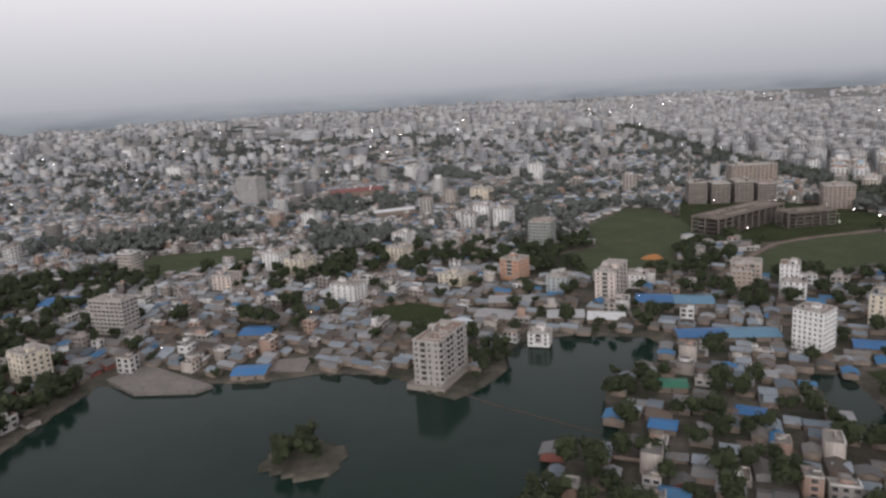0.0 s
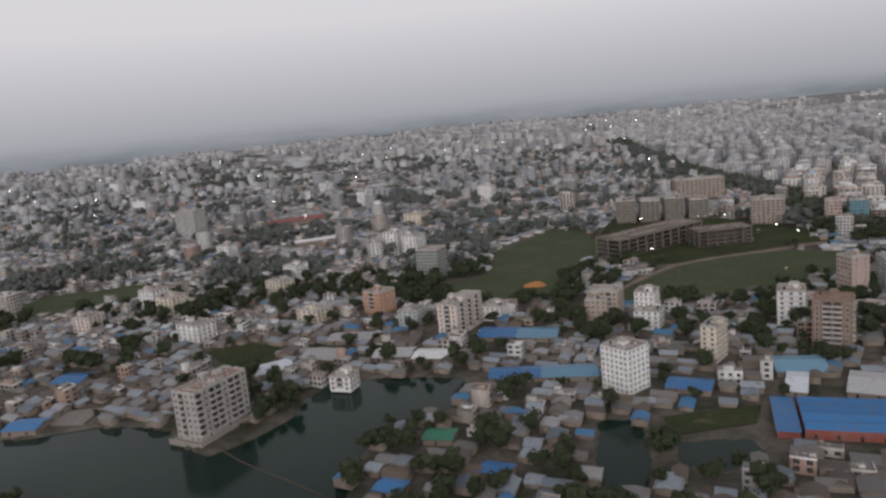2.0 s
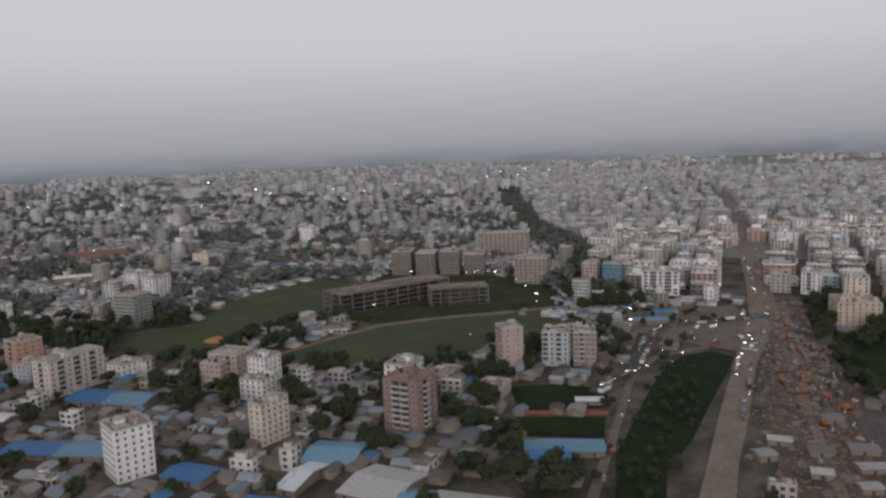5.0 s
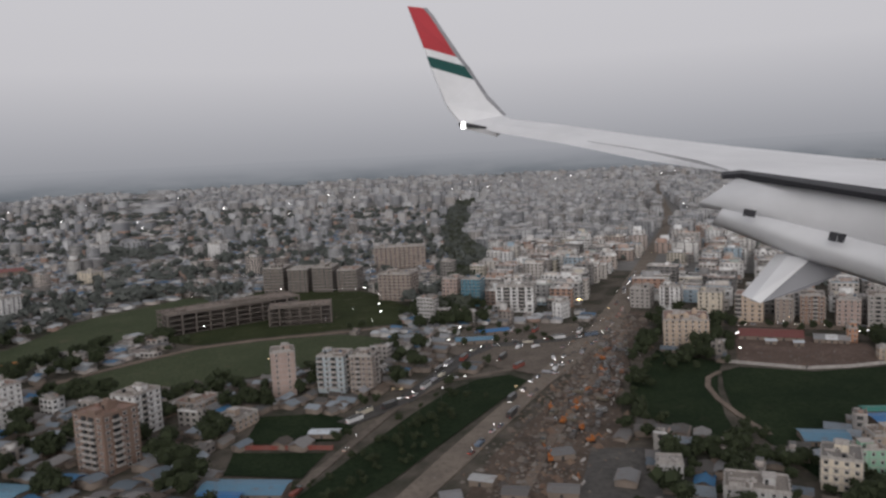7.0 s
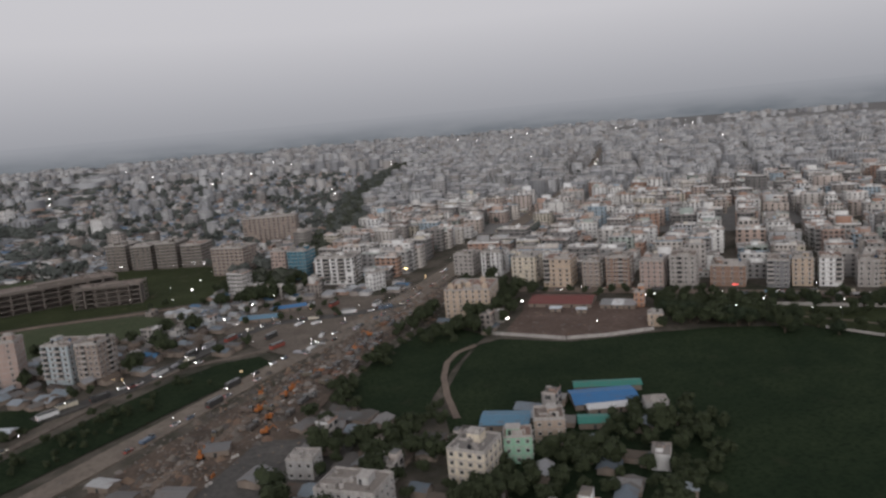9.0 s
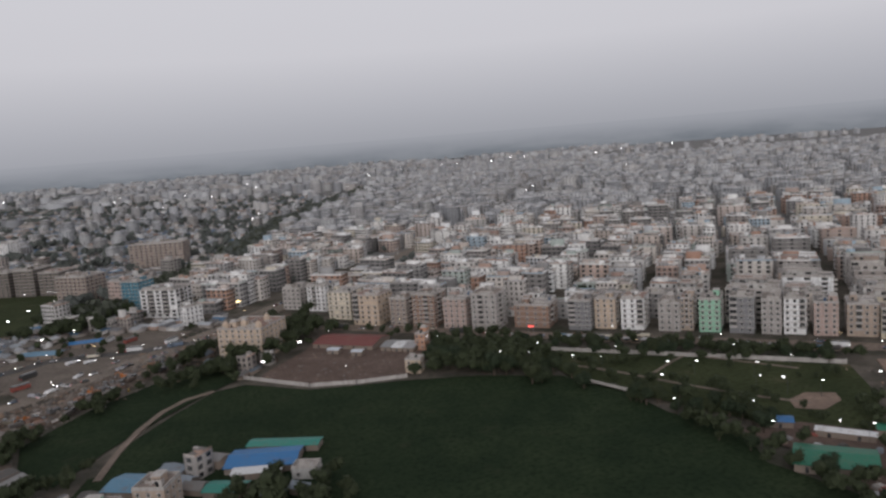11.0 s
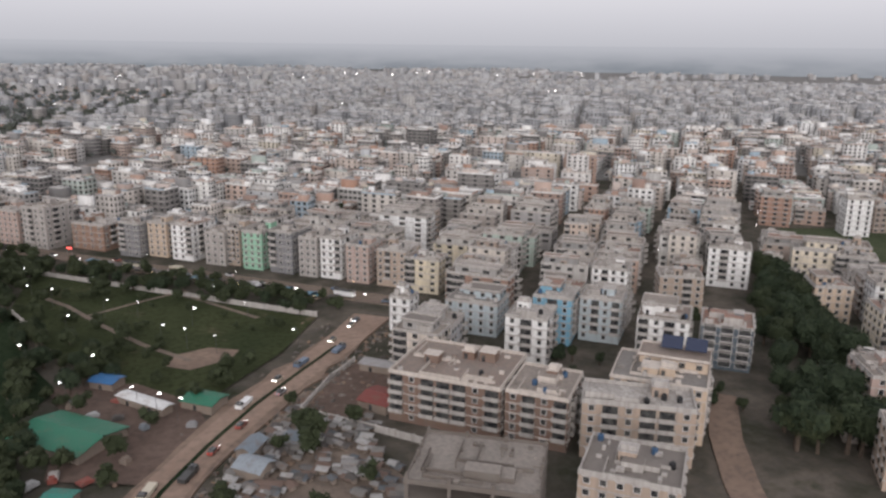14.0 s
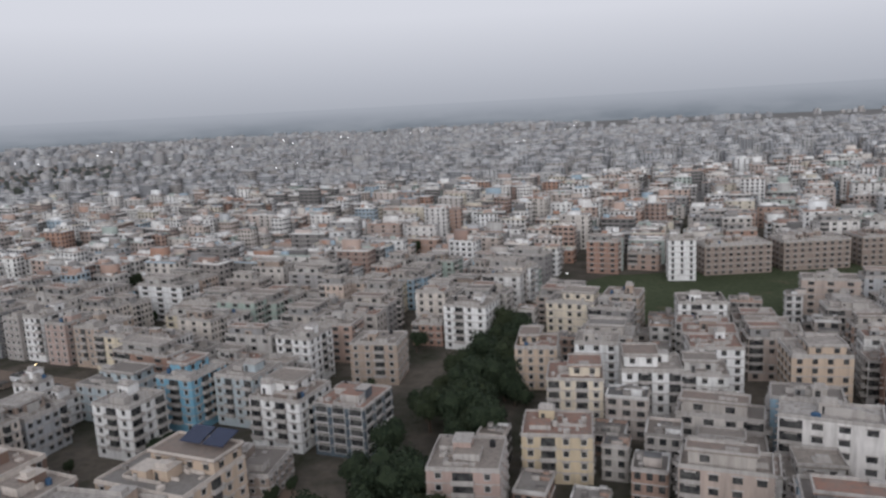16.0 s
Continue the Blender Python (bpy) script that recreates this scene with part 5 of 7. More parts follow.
class Joined:
    """Many far buildings in one mesh, written straight into arrays."""

    def __init__(self):
        self.v, self.f, self.m, self.n = [], [], [], 0

    def add(self, v, f, m):
        self.v.append(v)
        self.f.append(f + self.n)
        self.m.append(m)
        self.n += len(v)

    def mesh(self, name, *mats):
        v, f, m = np.concatenate(self.v), np.concatenate(self.f), np.concatenate(self.m)
        v[:, 0], v[:, 1] = settle(v[:, 0], v[:, 1])
        me = bpy.data.meshes.new(name)
        me.vertices.add(len(v))
        me.vertices.foreach_set("co", v.astype(np.float32).ravel())
        me.loops.add(len(f) * 4)
        me.loops.foreach_set("vertex_index", f.astype(np.int32).ravel())
        me.polygons.add(len(f))
        me.polygons.foreach_set("loop_start", np.arange(0, len(f) * 4, 4, dtype=np.int32))
        for x in mats:
            me.materials.append(x)
        me.polygons.foreach_set("material_index", m.astype(np.int32))
        me.update(calc_edges=True)
        me.validate()
        return me


BOX_F = np.array([(0, 1, 5, 4), (1, 2, 6, 5), (2, 3, 7, 6), (3, 0, 4, 7), (4, 5, 6, 7)])


def turn(v, x, y, angle):
    c, s_ = math.cos(radians(angle)), math.sin(radians(angle))
    out = v.copy()
    out[:, 0], out[:, 1] = x + v[:, 0] * c - v[:, 1] * s_, y + v[:, 0] * s_ + v[:, 1] * c
    return out


def box_v(x0, x1, y0, y1, z0, z1):
    return np.array([(x0, y0, z0), (x1, y0, z0), (x1, y1, z0), (x0, y1, z0), (x0, y0, z1), (x1, y0, z1), (x1, y1, z1), (x0, y1, z1)], float)


def far_building(j, x, y, angle, w, d, h, rnd, detail):
    """detail 2: roof parapet, hut, every window; 1: hut and windows of the seen sides; 0: block and hut."""
    walls = np.zeros(5, int)
    walls[4] = 1
    j.add(turn(box_v(0, w, 0, d, -0.3, h)[:, :], x, y, angle)[:, :], BOX_F[:4], walls[:4])
    t = 0.18
    j.add(turn(np.array([(0, 0, h), (w, 0, h), (w, d, h), (0, d, h)], float), x, y, angle), np.array([(0, 1, 2, 3)]), np.array([1]))
    for _ in range(2 if w > 6.5 else 1 if rnd.random() < 0.4 else 0):
        hx, hy = rnd.uniform(0.4, w * 0.62), rnd.uniform(0.4, d * 0.62)
        j.add(turn(box_v(hx, hx + rnd.uniform(1.2, 2.8), hy, hy + rnd.uniform(1.2, 2.8), h, h + rnd.uniform(0.7, 1.7)), x, y, angle), BOX_F, np.array([0, 0, 0, 0, 1]))
    own = random.Random(int(x * 31 + y * 17))
    if detail and w > 5.2 and own.random() < 0.45:
        a, b = own.uniform(0.05, 0.4) * w, own.uniform(0.05, 0.4) * d
        j.add(turn(box_v(a, a + w * own.uniform(0.35, 0.58), b, b + d * own.uniform(0.35, 0.58), h, h + FLOOR_H * own.choice((1, 1, 1, 2))), x, y, angle), BOX_F, np.array([0, 0, 0, 0, 1]))
    if detail:
        for (a, b, c, e) in ((0, w, 0, t), (w - t, w, t, d)) if detail == 1 else ((0, w, 0, t), (0, w, d - t, d), (0, t, t, d - t), (w - t, w, t, d - t)):
            j.add(turn(box_v(a, b, c, e, h, h + 0.45), x, y, angle), BOX_F, np.array([0, 0, 0, 0, 0]))
        if rnd.random() < 0.6:
            a, b = rnd.uniform(0.4, w - 1.5), rnd.uniform(0.4, d - 1.5)
            j.add(turn(box_v(a, a + rnd.uniform(0.5, 1.2), b, b + rnd.uniform(0.5, 1.2), h, h + rnd.uniform(0.4, 1.0)), x, y, angle), BOX_F, np.array([1, 1, 1, 1, 1]))
        for _ in range(4 if detail == 2 else 2):
            a, b, k = rnd.uniform(0.2, w - 1.2), rnd.uniform(0.2, d - 1.2), rnd.choice((0, 0, 1))
            j.add(turn(box_v(a, min(w - 0.1, a + rnd.uniform(0.5, 2.2)), b, min(d - 0.1, b + rnd.uniform(0.4, 1.8)), h, h + rnd.uniform(0.25, 0.9)), x, y, angle), BOX_F, np.array([k, k, k, k, 1 - k]))
        floors = max(1, int(h / FLOOR_H))
        ww, wh = rnd.uniform(0.8, 1.35), rnd.uniform(0.75, 1.1)
        quads = []
        for k in (0, 1, 3) if detail == 2 else (0, 1):
            (ox, oy), (ux, uy), (nx_, ny_), width = sides(w, d)[k]
            cols = max(1, min(rnd.choice((3, 4, 4, 5)), int(width / (ww + 0.55))))
            u = (np.arange(cols) + 0.5) * width / cols - ww / 2
            z = np.arange(floors) * (h / floors) + 0.55
            uu, zz = (q.ravel() for q in np.meshgrid(u, z))
            for du, dz in ((0, 0), (ww, 0), (ww, wh), (0, wh)):
                quads.append(np.stack([ox + ux * (uu + du) + nx_ * 0.04, oy + uy * (uu + du) + ny_ * 0.04, zz + dz], 1))
            q = np.stack(quads[-4:], 1).reshape(-1, 3)
            j.add(turn(q, x, y, angle), np.arange(len(q)).reshape(-1, 4), np.full(len(q) // 4, 2))
            if detail == 2:
                for f in range(1, floors + 1):
                    zf, o = f * h / floors, 0.14
                    q = np.array([(ox + nx_ * o, oy + ny_ * o, zf - 0.1), (ox + ux * width + nx_ * o, oy + uy * width + ny_ * o, zf - 0.1), (ox + ux * width + nx_ * o, oy + uy * width + ny_ * o, zf + 0.04), (ox + nx_ * o, oy + ny_ * o, zf + 0.04),
                                  (ox, oy, zf + 0.05), (ox + ux * width, oy + uy * width, zf + 0.05)])
                    j.add(turn(q, x, y, angle), np.array([(0, 1, 2, 3), (3, 2, 5, 4)]), np.array([3, 3]))


def bend(s, r):
    """The streets run straight near the park and lose their line further off."""
    k = max(0.0, min(1.0, (s - 430) / 260))
    ds = k * (16 * noise.noise((s * 0.004, r * 0.007, 5.1)) + 6 * noise.noise((s * 0.015, r * 0.02, 8.2)))
    dr = k * (26 * noise.noise((s * 0.0045, r * 0.005, 1.7)) + 9 * noise.noise((s * 0.014, r * 0.012, 2.9)))
    return s + ds, r + dr


streets = [126, 158, 197, 227, 260, 292, 323, 349, 387, 424, 453, 483] + [514 + 31 * i for i in range(50)]
streets = [126 - 31 * i for i in range(26, 0, -1)] + streets
mid_city, far_city = Joined(), Joined()
town_rnd = random.Random(5)
far_trees, tree_extra = [], []
lots = []
for a, b in zip(streets[:-1], streets[1:]):
    wide = b - a
    lane = 3.4 if b < 520 else 2.8
    rows = 2 if wide > 22 else 1
    for k in range(rows):
        depth = (wide - lane) / rows - 0.5
        r0 = a + lane / 2 + k * (depth + 0.5)
        s_at = 250.0
        cross = s_at + 50
        while s_at < 2100:
            w = town_rnd.uniform(5.4, 9.2)
            if s_at > cross:
                s_at += 3.4
                cross = s_at + town_rnd.uniform(48, 74)
            lots.append((s_at, r0, w - 0.7, depth, k))
            s_at += w
for s_at, r0, w, depth, k in lots:
    turned = 0.0
    if s_at > 430:
        a, b = bend(s_at, r0), bend(s_at + 12, r0)
        turned = -math.degrees(math.atan2(b[1] - a[1], b[0] - a[0]))
        s_at, r0 = a[0], a[1] + (town_rnd.uniform(-2, 2) if s_at > 650 else 0)
    cx, cy = xy(s_at + w / 2, r0 + depth / 2)
    if not in_view(cx, cy) or not inside(cx, cy, DENSE) or town_rnd.random() < 0.01:
        continue
    st, rt = s_at + w / 2, r0 + depth / 2
    if 467 < rt < 493 and 396 < st < 508:
        continue
    if 535 < cx < 646 and cy < 121 or 640 < cx < 668 and cy < 112 or 584 < cx < 634 and cy < 143:
        continue
    if near_edge(cx, cy, FOREST, False) < 9 + 0.012 * max(0, cy - 400):
        continue
    if cy < 420 and blocked(cx, cy, 4.6):
        continue
    if cy >= 420 and near_edge(cx, cy, AVENUE, False) < 9:
        continue
    if town_rnd.random() < 0.06:
        (far_trees if cy > 300 else tree_extra).append((cx, cy, town_rnd.uniform(0.7, 1.1)))
        continue
    # the corner that lies front left when the front runs along r
    px, py = xy(s_at + town_rnd.uniform(-0.2, 0.3), r0 + town_rnd.uniform(-0.2, 0.4))
    tilt = town_rnd.gauss(0, 1.6 if s_at < 430 else 3.2) + turned * 0.8
    dd = depth * town_rnd.uniform(0.55, 0.98)
    px, py = px + ER[0] * (depth - dd) * (1 - k) * town_rnd.random(), py + ER[1] * (depth - dd) * (1 - k) * town_rnd.random()
    h = FLOOR_H * town_rnd.choice((1, 2, 3, 3, 4, 4, 5, 5, 5, 6, 6, 7)) * town_rnd.uniform(0.88, 1.08)
    if town_rnd.random() < (0.0 if s_at < 640 else 0.03):
        h *= town_rnd.uniform(1.2, 1.7)
    if cy < 232 and cx < 840:
        town_building(px, py, GRID - 90 + tilt, dd, w, town_rnd)
    elif cy < 520:
        far_building(mid_city, px, py, GRID - 90 + tilt, dd, w, h, town_rnd, 2)
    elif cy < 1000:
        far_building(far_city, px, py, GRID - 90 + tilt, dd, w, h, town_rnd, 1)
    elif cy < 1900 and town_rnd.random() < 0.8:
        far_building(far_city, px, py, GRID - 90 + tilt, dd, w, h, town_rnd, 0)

# low houses, sheds and scattered blocks west of the dense town
low_rnd = random.Random(11)
hutlets, low_city, tree_spots = Joined(), Joined(), []


def gable_v(w, d, h, rise):
    o = 0.25
    roof = np.array([(-o, -o, h - 0.1), (w + o, -o, h - 0.1), (w + o, d / 2, h + rise), (-o, d / 2, h + rise), (-o, d + o, h - 0.1), (w + o, d + o, h - 0.1)], float)
    return roof, np.array([(0, 1, 2, 3), (3, 2, 5, 4)])


shed_count = house_count = 0
step = 5.0
for iy in range(0, 206):
    for ix in range(-182, 144):
        s0, r0 = iy * step + 60 + low_rnd.uniform(-1.0, 1.0), ix * step + low_rnd.uniform(-1.0, 1.0)
        x, y = xy(s0, r0)
        if not (92 < y < 1250) or not in_view(x, y, 20) or inside(x, y, DENSE) or near_edge(x, y, DENSE) < 5:
            continue
        if y > 300 and (x > 330 + (y - 320) * 0.22 + 22):
            continue
        if x > 430 and y < 260 and not inside(x, y, SLUM):
            if not inside(x, y, PARK) and near_edge(x, y, ROAD_MUD, False) > 7 and not inside(x, y, MARSH) and low_rnd.random() < 0.5 and not blocked(x, y, 2):
                tree_spots.append((x, y, low_rnd.uniform(0.5, 0.9)))
            continue
        if 345 < x < 440 and y < 150 and low_rnd.random() < 0.5:
            if not blocked(x, y, 1.0):
                tree_spots.append((x, y, low_rnd.uniform(0.5, 0.9)))
            continue
        green = noise.noise((x * 0.012, y * 0.022, 3.3))
        p = low_rnd.random()
        if near_edge(x, y, FOREST, False) < 10 + 0.012 * max(0, y - 400):
            if y > 430:
                far_trees.append((x, y, low_rnd.uniform(0.8, 1.3)))
            else:
                tree_spots.append((x, y, low_rnd.uniform(0.8, 1.2)))
            continue
        if 60 < x < 175 and y < 182:
            green = min(green, 0.2) + 0.03
        if p < (0.09 if y < 260 else 0.05 if y < 480 else 0.04) + (2.0 if y < 260 else 1.7 if y < 420 else 0.75) * max(0, green - (0.08 if y < 420 else 0.12)):
            if not blocked(x, y, 1.5):
                (tree_spots if y < 330 else far_trees).append((x, y, low_rnd.uniform(0.8, 1.5)))
            continue
        if blocked(x, y, 3.2) if y < 620 else False:
            if low_rnd.random() < 0.35 and not blocked(x, y, 1.0):
                (tree_spots if y < 330 else far_trees).append((x, y, low_rnd.uniform(0.5, 0.8)))
            continue
        angle = GRID - 90 + low_rnd.gauss(0, 3) + (90 if low_rnd.random() < 0.4 else 0)
        w, d = low_rnd.uniform(3.0, 6.2), low_rnd.uniform(2.6, 5.0)
        tall = (0.0 if y < 300 else 0.007 if y < 480 else 0.009 if y < 620 else 0.013 if y < 800 else 0.018) * (1 + 1.2 * noise.noise((x * 0.006, y * 0.006, 7.7)))
        if inside(x, y, SLUM):
            w, d, tall = low_rnd.uniform(2.5, 4.5), low_rnd.uniform(2.2, 4), 0.0
        q = low_rnd.random()
        if q < tall and y < 300 and house_count < 40:
            w, d = low_rnd.uniform(6, 7.6), low_rnd.uniform(6, 7.4)
            town_building(x - w / 2, y, angle if angle < 20 else angle - 90, w, d, low_rnd, "rendered apartment building standing among low houses")
            house_count += 1
        elif q < tall:
            w, d = low_rnd.uniform(6, 9), low_rnd.uniform(6, 8.5)
            far_building(low_city if y < 520 else far_city, x - w / 2, y, angle if angle < 20 else angle - 90, w, d, FLOOR_H * low_rnd.choice((4, 5, 6, 6, 7, 8)), low_rnd, 2 if y < 420 else 1 if y < 800 else 0)
        elif q < tall + (0.13 if y < 280 else 0.2 if y < 480 else 0.13):
            far_building(low_city, x - w / 2, y - d / 2, angle, w, d, FLOOR_H * low_rnd.choice((1, 1, 1, 2, 2, 3)), low_rnd, 1 if y < 420 else 0)
        elif y < 300 and shed_count < 300 and w > 3:
            h, rise = low_rnd.uniform(0.9, 1.7), low_rnd.uniform(0.35, 0.9)
            top = thing("tin_house", pose(x - w / 2, y - d / 2, 0, 0, 0, angle), "low house with a weathered tin roof", "house", "tin-roofed houses")
            sh = Shape()
            gable(sh, w, d, h, rise)
            walls, roofs = Shape(), Shape()
            for f, m in zip(sh.f, sh.m):
                t = walls if m == 0 else roofs
                i = len(t.v)
                t.v += [sh.v[q2] for q2 in f]
                t.f.append(tuple(range(i, i + len(f))))
                t.m.append(0)
            part("wall", walls.mesh("wall", low_rnd.choice((mat_dirt_wall, mat_hut, mat_brick, mat_hut))), top)
            part("roof", roofs.mesh("roof", mat_tin), top)
            shed_count += 1
        else:
            h, rise = low_rnd.uniform(0.9, 1.9), low_rnd.uniform(0.35, 0.9)
            v, f = gable_v(w, d, h, rise)
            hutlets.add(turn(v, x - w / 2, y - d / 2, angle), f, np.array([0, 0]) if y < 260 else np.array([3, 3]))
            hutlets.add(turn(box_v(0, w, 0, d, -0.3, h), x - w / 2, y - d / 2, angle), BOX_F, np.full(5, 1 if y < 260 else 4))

# low annexes and yards that fill the gaps between the near blocks
fill_rnd, fills = random.Random(31), []
for i in range(1500):
    x, y = fill_rnd.uniform(628, 790), fill_rnd.uniform(62, 172)
    w, d = fill_rnd.uniform(3.4, 7.5), fill_rnd.uniform(3.4, 7.0)
    rad = 0.5 * math.hypot(w, d)
    ca, sa = math.cos(radians(GRID - 90)), math.sin(radians(GRID - 90))
    cx, cy = x + ca * w / 2 - sa * d / 2, y + sa * w / 2 + ca * d / 2
    if x < 668 and y > 60 + (x - 628) * 0.9 + 28 or blocked(cx, cy, rad * 0.75):
        continue
    if any(math.hypot(cx - a, cy - b) < r * 0.85 + rad * 0.8 for a, b, r in TOWN_SPOTS) or any(math.hypot(cx - a, cy - b) < r + rad for a, b, r in fills):
        continue
    s0 = sr(cx, cy)
    if 466 < s0[1] < 482.5 and 400 < s0[0] < 510:
        continue
    fills.append((cx, cy, rad * 0.8))
    far_building(low_city, x, y, GRID - 90, w, d, FLOOR_H * fill_rnd.choice((1, 1, 2, 3, 4)), fill_rnd, 2)

# shacks of the slum, packed close
for i in range(2600):
    x, y = low_rnd.uniform(526, 575), low_rnd.uniform(42, 122)
    if not inside(x, y, SLUM) or near_edge(x, y, ROAD_MUD, False) < 6 or blocked(x, y, 1.2):
        continue
    if low_rnd.random() < 0.25 or math.hypot(x - 547, y - 87) < 5:
        if inside(x, y, SLUM) and low_rnd.random() < 0.08:
            tree_spots.append((x, y, low_rnd.uniform(0.5, 0.85)))
        continue
    w, d, h = low_rnd.uniform(0.7, 1.8), low_rnd.uniform(0.6, 1.5), low_rnd.uniform(0.5, 1.0)
    v, f = gable_v(w, d, h, 0.2)
    angle = -33 + low_rnd.gauss(0, 14)
    hutlets.add(turn(v, x, y, angle), f, np.array([2, 2]))
    hutlets.add(turn(box_v(0, w, 0, d, -0.2, h), x, y, angle), BOX_F, np.full(5, 1))

# thinning town to the horizon
for i in range(3000):
    y = 1000 + 950 * low_rnd.random()
    x = low_rnd.uniform(-0.5 * y, 640 + 1.1 * y)
    if y < 1080 and x < 330 + y * 0.2:
        continue
    if inside(x, y, DENSE) and y < 1900:
        continue
    keep = noise.noise((x * 0.0022, y * 0.0022, 9.1)) + (0.42 if x > 150 + 0.2 * y else 0.25)
    if keep < 0 and low_rnd.random() < 0.85:
        far_trees.append((x, y, low_rnd.uniform(1.0, 1.9)))
        continue
    w, d = low_rnd.uniform(8, 16), low_rnd.uniform(8, 14)
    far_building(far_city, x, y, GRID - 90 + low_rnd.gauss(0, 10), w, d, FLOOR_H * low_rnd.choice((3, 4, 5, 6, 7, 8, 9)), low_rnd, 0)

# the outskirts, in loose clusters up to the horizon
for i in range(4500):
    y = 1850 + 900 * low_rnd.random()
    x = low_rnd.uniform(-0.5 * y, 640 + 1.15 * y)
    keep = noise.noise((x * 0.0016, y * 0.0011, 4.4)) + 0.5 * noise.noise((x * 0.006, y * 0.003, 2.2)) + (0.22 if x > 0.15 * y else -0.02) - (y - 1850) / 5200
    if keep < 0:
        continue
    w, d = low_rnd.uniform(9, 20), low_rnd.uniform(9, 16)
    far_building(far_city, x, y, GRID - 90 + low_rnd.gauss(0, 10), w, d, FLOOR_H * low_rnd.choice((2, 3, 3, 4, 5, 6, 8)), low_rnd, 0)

solid("flat_roofed_houses", low_city.mesh("flat_roofed_houses", mat_wall_house, mat_roof_low, mat_glass, mat_slab), "small flat-roofed concrete houses among trees", "stuff", "houses")
solid("town_blocks", mid_city.mesh("town_blocks", mat_wall_far, mat_roof_far, mat_glass, mat_slab), "packed apartment blocks with cluttered concrete roofs", "stuff", "buildings")
solid("distant_town", far_city.mesh("distant_town", mat_wall_hazed, mat_roof_hazed, mat_glass, mat_slab), "pale apartment blocks spreading to the horizon", "stuff", "buildings")
solid("shanty_roofs", hutlets.mesh("shanty_roofs", mat_tin_far, mat_dirt_wall, mat_tin_slum, mat_tin_pale_haze, mat_wall_house), "crowded rusty tin-roofed shacks", "stuff", "shacks")

# ---- trees ----
def crown_shape(rnd, height, spread, leaves, size, j=None):
    lobes = []
    for _ in range(rnd.randint(6, 9)):
        a, q = rnd.uniform(0, 6.28), rnd.uniform(0, 0.65)
        lobes.append((math.cos(a) * spread * q, math.sin(a) * spread * q, height * rnd.uniform(0.5, 0.86), spread * rnd.uniform(0.32, 0.56)))
    s = Shape()
    for _ in range(leaves):
        lx, ly, lz, lr = rnd.choice(lobes)
        n = Vector((rnd.gauss(0, 1), rnd.gauss(0, 1), rnd.gauss(0.25, 0.9))).normalized()
        p = Vector((lx, ly, lz)) + n * lr * rnd.uniform(0.7, 1.08)
        n = (n + Vector((rnd.gauss(0, 0.5), rnd.gauss(0, 0.5), rnd.gauss(0.3, 0.5)))).normalized()
        u = n.orthogonal().normalized()
        w = n.cross(u)
        e, k = size * rnd.uniform(0.6, 1.3), rnd.uniform(0, 6.28)
        a = u * (e * math.cos(k)) + w * (e * math.sin(k))
        b = n.cross(a) * rnd.uniform(0.5, 0.9)
        s.quad(tuple(p - a), tuple(p - b * 0.8), tuple(p + a), tuple(p + b))
    for lx, ly, lz, lr in lobes:
        turned = Euler((rnd.uniform(0, 3), rnd.uniform(0, 3), rnd.uniform(0, 3))).to_matrix() * (lr * 0.5)
        i = [Vector((lx, ly, lz)) + turned @ Vector(c) for c in ((-1, -1, -1), (1, -1, -1), (1, 1, -1), (-1, 1, -1), (-1, -1, 1), (1, -1, 1), (1, 1, 1), (-1, 1, 1))]
        for f in ((3, 2, 1, 0), (4, 5, 6, 7), (0, 1, 5, 4), (1, 2, 6, 5), (2, 3, 7, 6), (3, 0, 4, 7)):
            s.quad(*(tuple(i[k]) for k in f))
    return s, lobes


def trunk_shape(rnd, lobes, height):
    s = Shape()
    bend = Vector((rnd.uniform(-0.2, 0.2), rnd.uniform(-0.2, 0.2), height * 0.38))
    s.tube((0, 0, -0.3), tuple(bend), height * 0.045, height * 0.03, 7)
    for lx, ly, lz, lr in lobes:
        s.tube(tuple(bend), (lx * 0.9, ly * 0.9, lz), height * 0.022, height * 0.006, 5)
    return s


tree_protos = []
for k in range(6):
    rnd = random.Random(900 + k)
    hgt, spr = rnd.uniform(4.2, 6.4), rnd.uniform(2.2, 3.4)
    crown, lobes = crown_shape(rnd, hgt, spr, 1900, 0.19)
    tree_protos.append((trunk_shape(rnd, lobes, hgt).mesh("trunk", mat_bark), crown.mesh("crown", mat_leaf)))

tree_rnd = random.Random(77)
# the tree strip in the street, the park's edge, the marsh edge, the grove by the avenue and the wood by the meadow
extra, strip = list(tree_extra), []
bushes = [(598.5, 124.5, 0.7), (601.5, 123.5, 0.6), (600.0, 126.0, 0.6), (617.5, 101.8, 0.6), (620.0, 103.6, 0.55), (585.5, 121.5, 0.5), (606.0, 121.0, 0.45), (594.5, 114.5, 0.55), (597.5, 115.5, 0.5), (617.0, 100.5, 0.5), (621.0, 98.0, 0.5), (612.5, 99.0, 0.4), (603.0, 96.0, 0.4)]
for i in range(95):
    s0 = tree_rnd.uniform(408, 502)
    r0 = 480 + tree_rnd.uniform(-7, 7) * (1 if s0 < 478 else 0.55)
    strip.append((*xy(s0, r0), tree_rnd.uniform(1.0, 1.5)))
for i in range(40):
    f = tree_rnd.random()
    extra.append((484 + 70 * f + tree_rnd.uniform(-2, 2), 207 - 47 * f + tree_rnd.uniform(-1, 3), tree_rnd.uniform(0.45, 0.8)))
